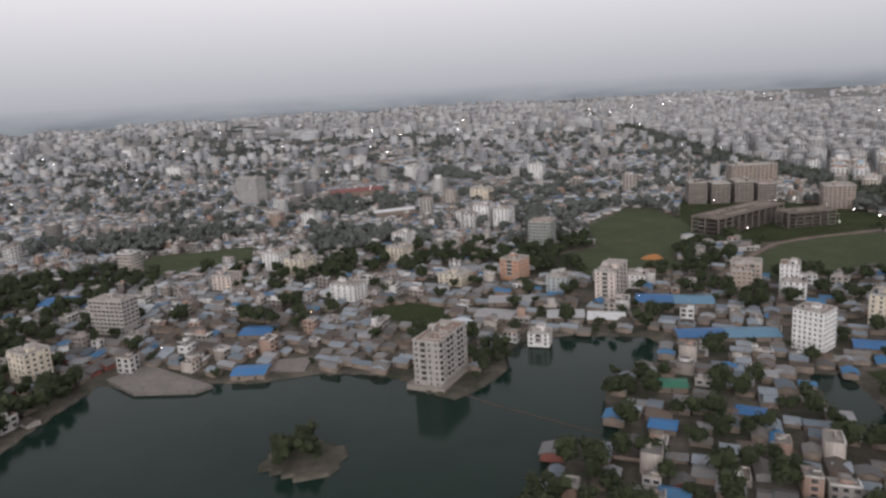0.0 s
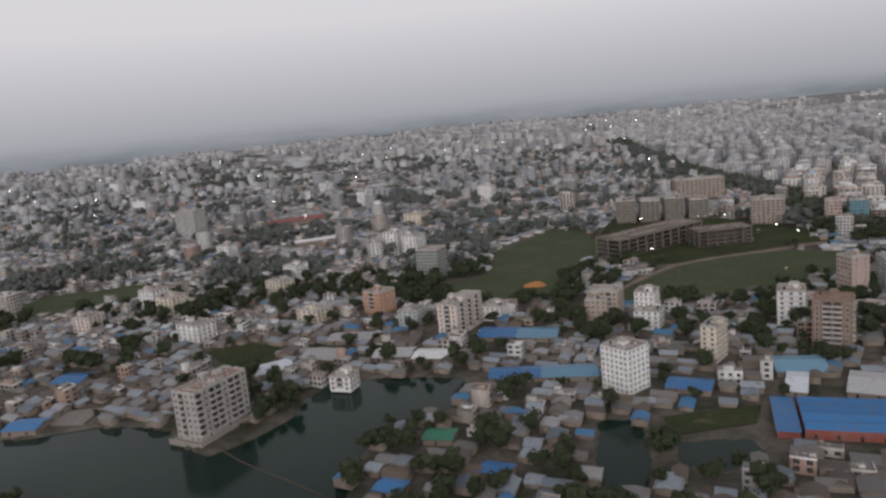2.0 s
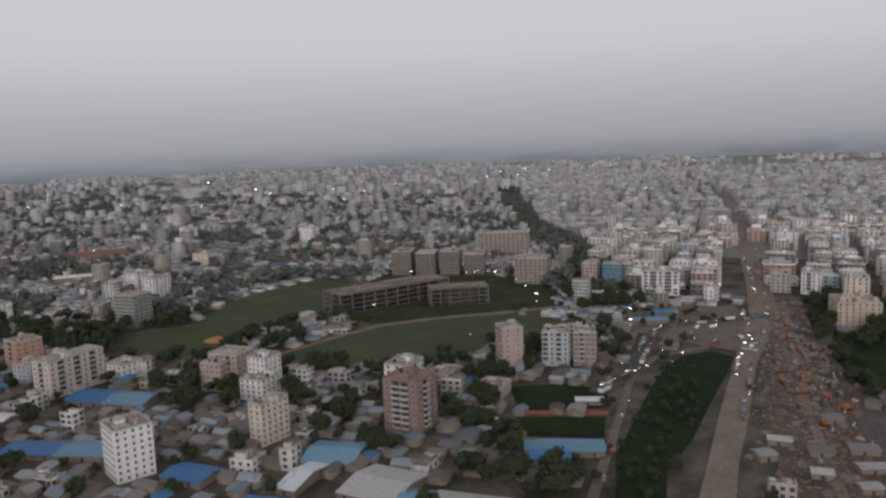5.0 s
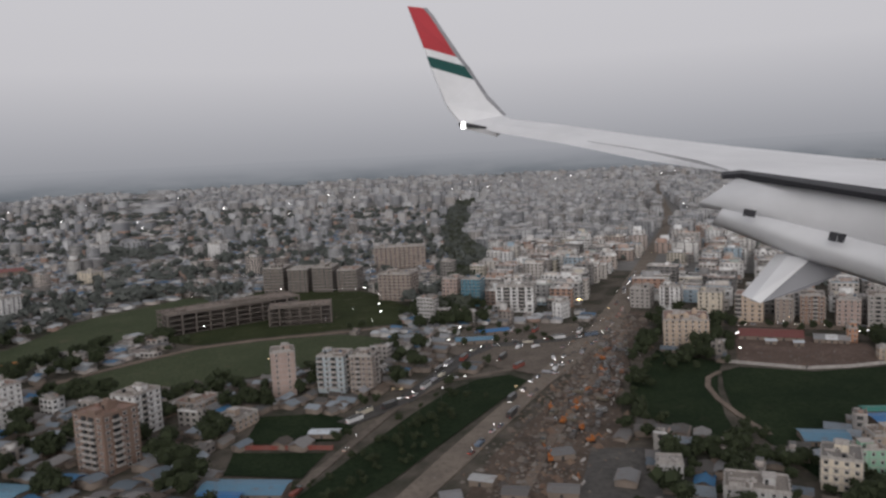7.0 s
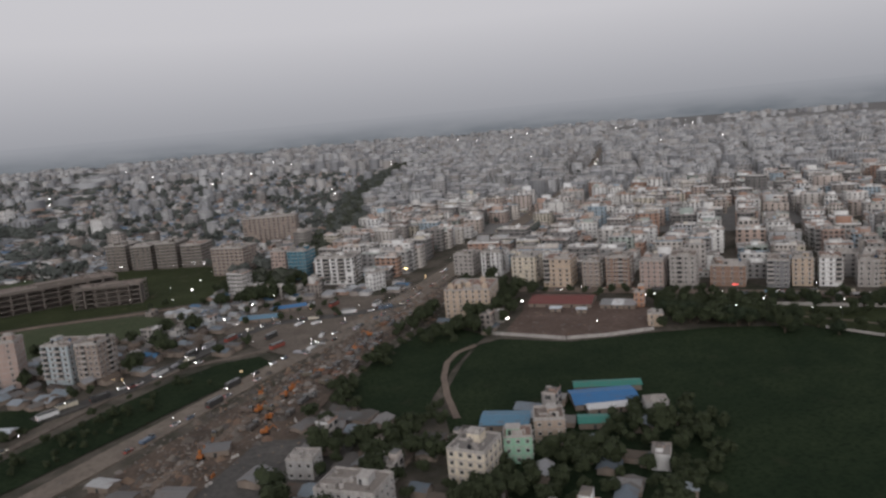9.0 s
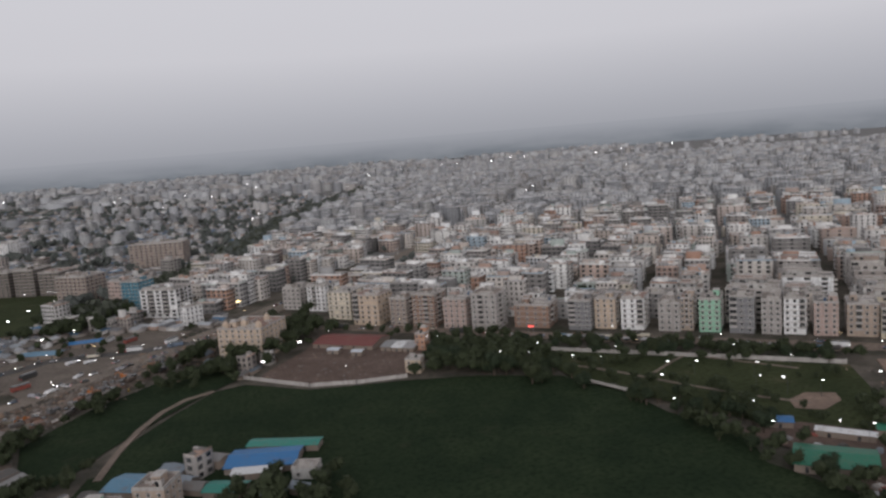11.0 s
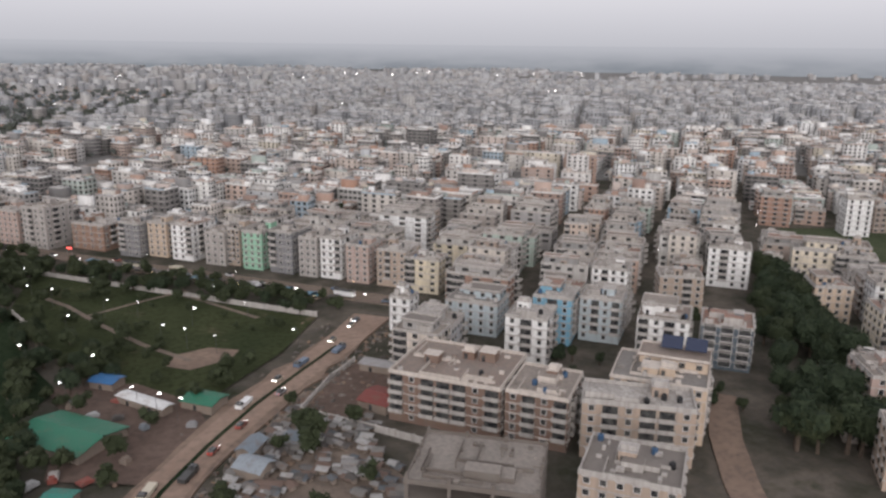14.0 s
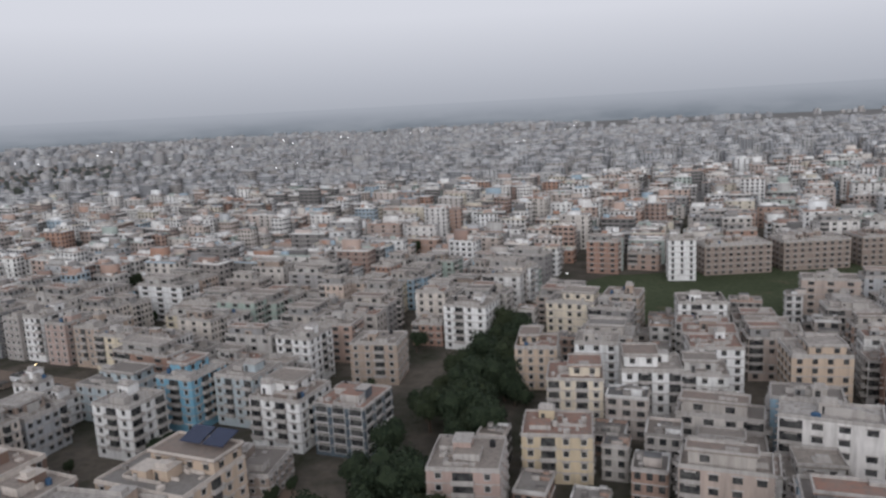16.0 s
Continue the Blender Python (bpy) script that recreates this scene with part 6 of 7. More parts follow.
for i in range(46):
    f = tree_rnd.random()
    extra.append((452 + 40 * f + tree_rnd.gauss(0, 3), 206 - 36 * f + tree_rnd.gauss(0, 4), tree_rnd.uniform(0.6, 1.05)))
for i in range(26):
    f = tree_rnd.random()
    extra.append((494 + 22 * f + tree_rnd.gauss(0, 3), 158 - 34 * f + tree_rnd.gauss(0, 3), tree_rnd.uniform(0.5, 0.9)))
for i in range(46):
    f = tree_rnd.random()
    extra.append((499 + 12 * f + tree_rnd.gauss(0, 1.6), 146 - 66 * f + tree_rnd.gauss(0, 2), tree_rnd.uniform(0.4, 0.85)))
for i in range(18):
    extra.append((320 + tree_rnd.gauss(0, 8), 318 + tree_rnd.gauss(0, 7), tree_rnd.uniform(0.8, 1.2)))
for i in range(12):
    extra.append((383 + tree_rnd.gauss(0, 4), 212 + tree_rnd.gauss(0, 4), tree_rnd.uniform(0.5, 0.9)))
for i in range(20):
    extra.append((334 + tree_rnd.uniform(-18, 22), 268 + tree_rnd.uniform(-14, 14), tree_rnd.uniform(0.4, 0.8)))
for i in range(22):
    extra.append((236 + tree_rnd.uniform(-30, 34), 226 + tree_rnd.gauss(0, 3), tree_rnd.uniform(0.7, 1.1)))
for i in range(10):
    extra.append((1 + tree_rnd.uniform(-7, 7), 141 + tree_rnd.uniform(-5, 5), tree_rnd.uniform(0.8, 1.2)))
for i in range(11):
    f = tree_rnd.random()
    extra.append((82 + 20 * f + tree_rnd.gauss(0, 2), 150 + 15 * f + tree_rnd.gauss(0, 2), tree_rnd.uniform(0.6, 1.0)))
for i in range(12):
    extra.append((57 + tree_rnd.gauss(0, 3), 184 + tree_rnd.gauss(0, 4), tree_rnd.uniform(0.7, 1.0)))
for i in range(22):
    extra.append((400 + tree_rnd.uniform(-26, 22), 124 + tree_rnd.uniform(-14, 8), tree_rnd.uniform(0.4, 0.8)))
for i in range(60):
    f, q = tree_rnd.random(), tree_rnd.uniform(-9, 5)
    extra.append((252 + 62 * f + q, 126 + 78 * f - 0.7 * q, tree_rnd.uniform(0.25, 0.55)))
for i in range(40):
    f = tree_rnd.random()
    extra.append((399 + 26 * f + tree_rnd.gauss(0, 3), 97 + 34 * f + tree_rnd.gauss(0, 3), tree_rnd.uniform(0.35, 0.7)))
for i in range(26):
    f = tree_rnd.random()
    extra.append((245 + 68 * f + tree_rnd.gauss(0, 3), 118 + 90 * f + tree_rnd.gauss(0, 3), tree_rnd.uniform(0.3, 0.6)))
for i in range(46):
    x, y = 490 + tree_rnd.uniform(0, 58), tree_rnd.uniform(120, 200)
    if inside(x, y, PARK):
        extra.append((x, y, tree_rnd.uniform(0.3, 0.6)))
for i in range(22):
    f = tree_rnd.random()
    extra.append((490 + 74 * f + tree_rnd.gauss(0, 1.2), 209 - 49 * f + tree_rnd.gauss(0, 1.2), tree_rnd.uniform(0.5, 0.85)))
for i in range(110):
    x, y = 485 + tree_rnd.uniform(0, 60), tree_rnd.uniform(118, 204)
    if inside(x, y, PARK) and near_edge(x, y, PARK) < (12 if x < 520 else 6):
        extra.append((x, y, tree_rnd.uniform(0.45, 0.9)))
for i in range(34):
    f = tree_rnd.random()
    extra.append((338 + 44 * f + tree_rnd.gauss(0, 2), 152 + 84 * f + tree_rnd.gauss(0, 3), tree_rnd.uniform(0.5, 1.0)))
for cx, cy, rx, ry, n, small, large in ((392, 217, 5, 4, 16, 0.6, 1.0), (325, 294, 9, 3, 24, 0.9, 1.3), (224, 178, 4, 3, 10, 0.8, 1.2), (232, 171, 3, 3, 6, 0.7, 1.1), (239, 190, 3, 3, 8, 0.8, 1.2),
                                         (246, 210, 5, 3, 12, 0.8, 1.2), (202, 233, 7, 3, 12, 0.8, 1.2), (234, 159, 2, 2, 4, 0.6, 0.9), (356, 142, 6, 4, 14, 0.7, 1.1), (366, 136, 4, 3, 9, 0.7, 1.0), (410, 134, 4, 2, 7, 0.6, 0.9),
                                         (372, 116, 5, 3, 10, 0.7, 1.0), (394, 122, 5, 4, 12, 0.7, 1.1), (353, 131, 4, 3, 8, 0.7, 1.0), (222, 205, 5, 3, 10, 0.8, 1.2), (205, 190, 6, 4, 12, 0.8, 1.2), (212, 165, 4, 3, 8, 0.7, 1.0)):
    for i in range(n):
        extra.append((cx + tree_rnd.gauss(0, rx * 0.7), cy + tree_rnd.gauss(0, ry * 0.7), tree_rnd.uniform(small, large)))
for i in range(64):
    f, g = tree_rnd.random(), tree_rnd.random()
    extra.append((452 + 30 * f + 4 * g, 190 - 8 * f + (32 - 10 * f) * g, tree_rnd.uniform(0.75, 1.15)))
huts = [(372, 140), (376, 160), (392, 162), (426, 157), (424, 138), (404, 139), (396, 134), (385, 140)]
extra = [t for t in extra if not inside(t[0], t[1], YARD) and not inside(t[0], t[1], huts)]
tree_spots = [t for t in tree_spots if not inside(t[0], t[1], huts) and not (inside(t[0], t[1], SLUM) and tree_rnd.random() < 0.6)]
tree_spots = strip + bushes + [t for t in extra if not any(math.hypot(t[0] - a, t[1] - b) < c * 0.6 for a, b, c in HERO_SPOTS)] + sorted(tree_spots, key=lambda t: t[1])
single, rest = [], []
for t in tree_spots:
    (single if len(single) < 262 else rest).append(t)
for x, y, size in single:
    trunk, crown = tree_rnd.choice(tree_protos)
    z = -0.25
    top = thing("tree", pose(x, y, z, 0, 0, tree_rnd.uniform(0, 360)) @ Matrix.Scale(size, 4), "broad dark green leafy tree", "tree", "city trees")
    part("trunk", trunk, top)
    part("crown", crown, top)


def joined_trees(name, spots, leaves, size, label):
    j = Joined()
    kinds = []
    for k in range(5):
        c, _ = crown_shape(random.Random(40 + k), 5.2, 2.9, leaves, size)
        kinds.append(np.array(c.v))
    for x, y, k in spots:
        v = turn(tree_rnd.choice(kinds) * k, x, y, tree_rnd.uniform(0, 360))
        j.add(v, np.arange(len(v)).reshape(-1, 4), np.zeros(len(v) // 4))
    solid(name, j.mesh(name, mat_leaf if size < 0.5 else mat_leaf_hazed), label, "stuff", "trees")


joined_trees("trees_between_houses", rest, 300, 0.36, "dark green trees between low houses")
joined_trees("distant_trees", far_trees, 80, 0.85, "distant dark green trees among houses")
belt = []
for i in range(420):
    f = tree_rnd.random()
    k = min(int(f * 5), 4)
    g = f * 5 - k
    x, y = (FOREST[k][c] + (FOREST[k + 1][c] - FOREST[k][c]) * g for c in (0, 1))
    belt.append((x + tree_rnd.gauss(0, 4 + 0.005 * y), y + tree_rnd.gauss(0, 8), tree_rnd.uniform(0.9, 1.4)))
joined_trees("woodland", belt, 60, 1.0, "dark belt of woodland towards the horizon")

# ---- street lamps ----
pole = Shape()
pole.tube((0, 0, 0), (0, 0, 4.0), 0.05, 0.03, 6)
pole.tube((0, 0, 4.0), (0.7, 0, 4.25), 0.03, 0.025, 5)
pole_me = pole.mesh("pole", mat_pole)
head = Shape()
head.box(0.5, 1.15, -0.14, 0.14, 4.22, 4.36, 0, None, True)
head_me = head.mesh("lamp_head", mat_metal)


def bulb_mesh(mat, r):
    s = Shape()
    s.box(0.82 - r * 1.7, 0.82 + r * 1.7, -r * 0.8, r * 0.8, 4.21 - r * 0.7, 4.21, 0, None, True)
    return s.mesh("bulb", mat)


bulb_white, bulb_big, bulb_warm = bulb_mesh(mat_lamp, 0.135), bulb_mesh(mat_lamp, 0.26), bulb_mesh(mat_lamp_warm, 0.17)


def lamp(x, y, bulb, label="lit street lamp on a grey pole", size=1.0):
    top = thing("street_lamp", pose(x, y, 0, 0, 0, random.uniform(0, 360)) @ Matrix.Scale(size, 4), label, "street lamp", "street lamps")
    part("pole", pole_me, top)
    part("bulb", bulb, part("lamp_head", head_me, top), "glowing bulb")


big = ((217.9, 311), (295.4, 334.8), (295.2, 314), (313.8, 254.4), (248, 392), (201, 416), (322, 274.5), (292, 378.7), (416.2, 229.9), (405.5, 212.4))
for x, y in big:
    lamp(x, y, bulb_big, "bright white flood lamp on a pole")
park = ((463, 191.9), (473, 192.8), (479.5, 188.5), (484.5, 197.6), (490, 181.7), (495.7, 176.5), (502.6, 158.2), (508.7, 166.7), (515.9, 164.9), (522.5, 148.8), (527.8, 144.8), (533.6, 141), (528, 157.8), (539.8, 160.2), (499, 142.2), (511.7, 134.4), (510, 123.4), (521.6, 120.1), (525, 116.6), (528.4, 113.9), (549.6, 140.5), (566, 160.5), (532, 171.9), (503, 185.2))
for x, y in park:
    lamp(x, y, bulb_white)
for x, y in ((725, 327.6), (700.7, 294), (675.8, 257.5), (660.8, 235.8), (648.8, 218.9), (629.7, 192.6), (612.8, 168), (685, 221.7), (673, 199.4), (658, 185), (728, 231.7), (710.4, 212.5), (175, 419), (187.8, 514), (204.8, 325.4), (275.3, 380), (287, 380.5), (290, 297), (301, 200), (293, 198), (311, 209), (450, 312), (428, 197), (459, 218), (441, 240), (302, 452.7), (280, 381), (331, 284), (-42, 499.5), (425.7, 240.8), (471, 194), (455.7, 217.6)):
    lamp(x, y, bulb_white)
for line, n in ((ROAD_MARKET, 8), (ROAD_DITCH[1:], 5), (AVENUE[3:7], 5), (FRONT, 6)):
    for i in range(n):
        f = (i + 0.5) / n
        k = min(int(f * (len(line) - 1)), len(line) - 2)
        g = f * (len(line) - 1) - k
        (x0, y0), (x1, y1) = line[k], line[k + 1]
        side = 2.6 if i % 2 else -2.6
        d = math.hypot(x1 - x0, y1 - y0)
        lamp(x0 + (x1 - x0) * g - (y1 - y0) / d * side, y0 + (y1 - y0) * g + (x1 - x0) / d * side, bulb_warm if i % 4 == 1 else bulb_white, "lit street lamp beside the road", 0.75)
for i in range(12):
    f = i / 12
    x, y = 396 + 120 * f, 292 + 200 * f
    lamp(x + (4 if i % 2 else -4), y, bulb_warm if i % 3 == 0 else bulb_white, "lit street lamp along the avenue", 0.75)
lamp_rnd = random.Random(21)
for i in range(38):
    x, y = lamp_rnd.uniform(-120, 300), lamp_rnd.uniform(200, 520)
    lamp(x, y, bulb_warm if lamp_rnd.random() < 0.25 else bulb_white, "lit lamp between low houses", 0.8)
glow = Shape()
for i in range(60):
    y = lamp_rnd.uniform(560, 1800)
    x = lamp_rnd.uniform(-0.45 * y, 500 + 0.6 * y)
    r = 0.00042 * y
    z = lamp_rnd.uniform(8, 16)
    glow.tube((x, y, z), (x, y, z + r * 1.6), r, r, 6)
solid("distant_lamps", glow.mesh("distant_lamps", mat_lamp), "scattered white lamps far off in the town", "stuff", "lamps")

# ---- vehicles ----
def car_parts(length, width, body_h, cab, body_mat=None):
    b = Shape()
    w, l = width / 2, length / 2
    b.box(-l, l, -w, w, 0.16, 0.16 + body_h, 0, None, True)
    b.box(-l - 0.04, -l, -w * 0.9, w * 0.9, 0.2, 0.36, 0, None, True)
    b.box(l, l + 0.04, -w * 0.9, w * 0.9, 0.2, 0.36, 0, None, True)
    g = Shape()
    z0, z1 = 0.16 + body_h, 0.16 + body_h + 0.34
    a0, a1, c0, c1 = cab
    i = len(g.v)
    g.v += [(a0, -w * 0.95, z0), (a1, -w * 0.95, z0), (a1, w * 0.95, z0), (a0, w * 0.95, z0), (c0, -w * 0.8, z1), (c1, -w * 0.8, z1), (c1, w * 0.8, z1), (c0, w * 0.8, z1)]
    for f in ((0, 1, 5, 4), (1, 2, 6, 5), (2, 3, 7, 6), (3, 0, 4, 7), (4, 5, 6, 7)):
        g.f.append(tuple(i + q for q in f))
        g.m.append(0)
    t = Shape()
    t.tube((0, -0.06, 0), (0, 0.06, 0), 0.17, 0.17, 10)
    h = Shape()
    h.box(0, 0.04, -0.08, 0.08, -0.05, 0.05, 0, None, True)
    lights.append((h.mesh("headlight", mat_lamp), h.mesh("tail_light", mat_tail), l, w))
    return b.mesh("body", body_mat or mat_car), g.mesh("cabin", mat_glass), t.mesh("wheel", mat_rubber), [(sx * l * 0.62, sy * w * 0.93, 0.17) for sx in (-1, 1) for sy in (-1, 1)]


lights = []
car_kit = car_parts(2.3, 0.95, 0.32, (-0.85, 0.6, -0.65, 0.25))
bus_kit = car_parts(5.2, 1.35, 1.15, (-2.55, 2.55, -2.5, 2.5))
truck_kit = car_parts(3.8, 1.2, 0.62, (0.9, 1.85, 0.95, 1.8))
mat_site = varied("site_vehicle_paint", [(0.15, 0.085, 0.06), (0.20, 0.09, 0.05), (0.11, 0.08, 0.065), (0.12, 0.085, 0.07), (0.13, 0.11, 0.08), (0.085, 0.075, 0.07), (0.16, 0.155, 0.15), (0.09, 0.09, 0.095)], amount=0.5, rough=0.6)
tipper_kit = car_parts(3.4, 1.3, 0.85, (0.75, 1.65, 0.8, 1.6), mat_site)


def vehicle(kit, x, y, angle, name, label):
    top = thing(name, pose(x, y, 0.27, 0, 0, angle), label, name, "vehicles on the roads")
    body, cabin, wheel, spots = kit
    part("body", body, top)
    part("cabin", cabin, top)
    for p in spots:
        part("wheel", wheel, top, "", pose(*p))
    white, red, l, w = lights[(car_kit, bus_kit, truck_kit, tipper_kit).index(kit)]
    for sy in (-0.6, 0.6) if kit in (car_kit, bus_kit) else ():
        part("headlight", white, top, "lit white headlight", pose(l + 0.03, sy * w, 0.42))
        part("tail_light", red, top, "red tail light", pose(-l - 0.07, sy * w, 0.42))


def along(line, f):
    total = [0]
    for a, b in zip(line[:-1], line[1:]):
        total.append(total[-1] + math.hypot(b[0] - a[0], b[1] - a[1]))
    d = f * total[-1]
    for i in range(len(line) - 1):
        if d <= total[i + 1]:
            g = (d - total[i]) / (total[i + 1] - total[i])
            (x0, y0), (x1, y1) = line[i], line[i + 1]
            return x0 + (x1 - x0) * g, y0 + (y1 - y0) * g, math.degrees(math.atan2(y1 - y0, x1 - x0))
    return (*line[-1], 0)


car_rnd = random.Random(4)
for line, n, off in ((AVENUE[3:9], 46, 2.4), (ROAD_MUD, 20, 1.7), (ROAD_MARKET, 22, 1.3), (FRONT, 22, 1.9), (ROAD_DITCH, 6, 0.8)):
    for i in range(n):
        x, y, a = along(line, (i + car_rnd.uniform(0.2, 0.8)) / n)
        side = car_rnd.choice((-1, 1)) * off * car_rnd.uniform(0.75, 1.15)
        x, y = x - math.sin(radians(a)) * side, y + math.cos(radians(a)) * side
        k = car_rnd.random()
        if k < 0.6:
            vehicle(car_kit, x, y, a + (180 if side > 0 else 0), "car", "small parked car on the road")
        elif k < 0.82 and line is not ROAD_MUD:
            vehicle(bus_kit, x, y, a + (180 if side > 0 else 0), "bus", "city bus standing in the road")
        else:
            vehicle(truck_kit, x, y, a + (180 if side > 0 else 0), "truck", "small open lorry on the road")

lot_rnd = random.Random(15)
for i in range(24):
    x, y = lot_rnd.uniform(316, 376), lot_rnd.uniform(216, 288)
    if not inside(x, y, CROSSING) or near_edge(x, y, ROAD_MARKET, False) < 2:
        continue
    kit, name, label = lot_rnd.choice(((car_kit, "car", "small car parked on the dusty crossing"), (truck_kit, "truck", "small lorry parked on the dusty crossing"), (bus_kit, "bus", "city bus parked at the crossing")))
    vehicle(kit, x, y, lot_rnd.choice((57, 57, -33)) + lot_rnd.gauss(0, 8), name, label)

for i in range(52):
    f, side = lot_rnd.random() ** 0.8, lot_rnd.uniform(-1, 1)
    x, y, a = along([(318, 150), (329, 172), (340, 190), (352, 206), (366, 226), (376, 244)], f)
    x, y = x + side * (8.5 - 4 * f), y - side * (5.0 - 2 * f)
    vehicle(tipper_kit, x, y, lot_rnd.choice((57, 57, -33, 237)) + lot_rnd.gauss(0, 14), "tipper_truck", "dusty brown tipper lorry parked on the road works")

# ---- road works: machines, barriers, rubble ----
def digger(x, y, angle):
    top = thing("excavator", pose(x, y, 0.15, 0, 0, angle), "orange tracked excavator on churned earth", "excavator", "excavators at the road works")
    b = Shape()
    b.box(-0.9, 0.8, -0.6, 0.6, 0.5, 1.15, 0, None, True)
    b.box(0.2, 0.85, 0.05, 0.6, 1.15, 1.75, 0)
    part("body", b.mesh("body", mat_orange), top)
    t = Shape()
    t.box(-1.1, 1.1, -0.16, 0.16, 0, 0.45, 0)
    me = t.mesh("track", mat_rubber)
    for sy in (-0.55, 0.55):
        part("track", me, top, "black rubber track", pose(0, sy, 0))
    a = Shape()
    a.tube((0.7, -0.2, 0.9), (2.0, -0.2, 2.1), 0.14, 0.11, 6)
    a.tube((2.0, -0.2, 2.1), (3.0, -0.2, 0.9), 0.11, 0.08, 6)
    part("arm", a.mesh("arm", mat_orange), top)
    k = Shape()
    k.box(2.75, 3.2, -0.45, 0.05, 0.35, 0.85, 0, None, True)
    part("bucket", k.mesh("bucket", mat_metal), top)


heap = Shape()
for ring, (rr, zz) in enumerate(((5.2, 0.0), (4.0, 0.9), (2.2, 1.6), (0.4, 1.9))):
    for k in range(14):
        q = k / 14 * 6.283
        f = 1 + 0.25 * noise.noise((math.cos(q) * 1.3, math.sin(q) * 1.3, ring * 0.7))
        heap.v.append((math.cos(q) * rr * f, math.sin(q) * rr * f * 0.6, zz * f))
for ring in range(3):
    for k in range(14):
        j = (k + 1) % 14
        heap.f.append((ring * 14 + k, ring * 14 + j, ring * 14 + 14 + j, ring * 14 + 14 + k))
        heap.m.append(0)
heap.f.append(tuple(range(42, 56)))
heap.m.append(0)
mound = tagged(new("earth_mound", heap.mesh("earth_mound", plain("orange_clay", (0.42, 0.19, 0.07), 0.9))), "mound of orange clay on the meadow", "mound")
mound.matrix_basis = settled(pose(164.5, 281.8, 0.1, 0, 0, -10))
work_rnd = random.Random(8)
for x, y in ((329.2, 184), (335, 181.5), (329, 174), (332, 168.5), (337, 186), (356, 212), (331, 160), (318, 152), (345, 196), (362, 226)):
    digger(x, y, work_rnd.uniform(0, 360))
barrier = Shape()
barrier.v = [(-0.9, -0.25, 0), (0.9, -0.25, 0), (0.9, 0.25, 0), (-0.9, 0.25, 0), (-0.85, -0.08, 0.6), (0.85, -0.08, 0.6), (0.85, 0.08, 0.6), (-0.85, 0.08, 0.6)]
barrier.f = [(0, 1, 5, 4), (1, 2, 6, 5), (2, 3, 7, 6), (3, 0, 4, 7), (4, 5, 6, 7)]
barrier.m = [0] * 5
kinds = (barrier.mesh("road_barrier", mat_orange), barrier.mesh("road_barrier", mat_slab), barrier.mesh("road_barrier", mat_yellow))
for i in range(34):
    f = work_rnd.random()
    x, y, a = along([(308, 130), (326, 160), (345, 190), (364, 222), (388, 262)], f)
    me = kinds[1] if work_rnd.random() < 0.8 else work_rnd.choice(kinds)
    o = work_rnd.uniform(-8, 8)
    ob = new("road_barrier", me)
    ob.matrix_basis = settled(pose(x - math.sin(radians(a)) * o, y + math.cos(radians(a)) * o, 0.12, 0, 0, a + work_rnd.gauss(0, 25)))
    tagged(ob, "orange road works barrier on bare earth" if me is kinds[0] else "pale concrete road works barrier" if me is kinds[1] else "yellow road works barrier on bare earth", "barrier", "road works barriers")
rubble = Joined()
for i in range(6000):
    k = work_rnd.random()
    if k < 0.62:
        x, y, a = along([(285, 90), (308, 140), (330, 178), (352, 212), (376, 250), (396, 290)], work_rnd.random())
        x, y = x + work_rnd.gauss(0, 7), y + work_rnd.gauss(0, 5)
    elif k < 0.8:
        x, y = work_rnd.uniform(402, 450), work_rnd.uniform(196, 240)
        if not inside(x, y, YARD) or work_rnd.random() < 0.8:
            continue
    else:
        x, y, a = along([(520, 66), (545, 112), (566, 150)], work_rnd.random())
        x, y = x + work_rnd.gauss(0, 5), y + work_rnd.gauss(0, 4)
    big_heap = k < 0.62 and work_rnd.random() < 0.09
    if k >= 0.8 and near_edge(x, y, ROAD_MUD, False) < 4.6:
        continue
    w, d, h = (work_rnd.uniform(0.6, 1.7), work_rnd.uniform(0.5, 1.3), work_rnd.uniform(0.4, 1.1)) if big_heap else (work_rnd.uniform(0.12, 0.6), work_rnd.uniform(0.1, 0.5), work_rnd.uniform(0.1, 0.45))
    v = box_v(-w, w, -d, d, 0, h)
    v[4:, :2] *= work_rnd.uniform(0.12, 0.35) if big_heap else work_rnd.uniform(0.3, 0.95)
    rubble.add(turn(v, x, y, work_rnd.uniform(0, 180)), BOX_F, np.zeros(5))
mat_rubble = varied("rubble", [(0.115, 0.095, 0.08), (0.16, 0.135, 0.115), (0.08, 0.068, 0.06), (0.16, 0.10, 0.07), (0.20, 0.175, 0.155), (0.09, 0.077, 0.07), (0.14, 0.11, 0.09), (0.19, 0.125, 0.085)], "island", 0.4)
solid("rubble", rubble.mesh("rubble", mat_rubble), "heaps of rubble and building material", "stuff", "rubble")

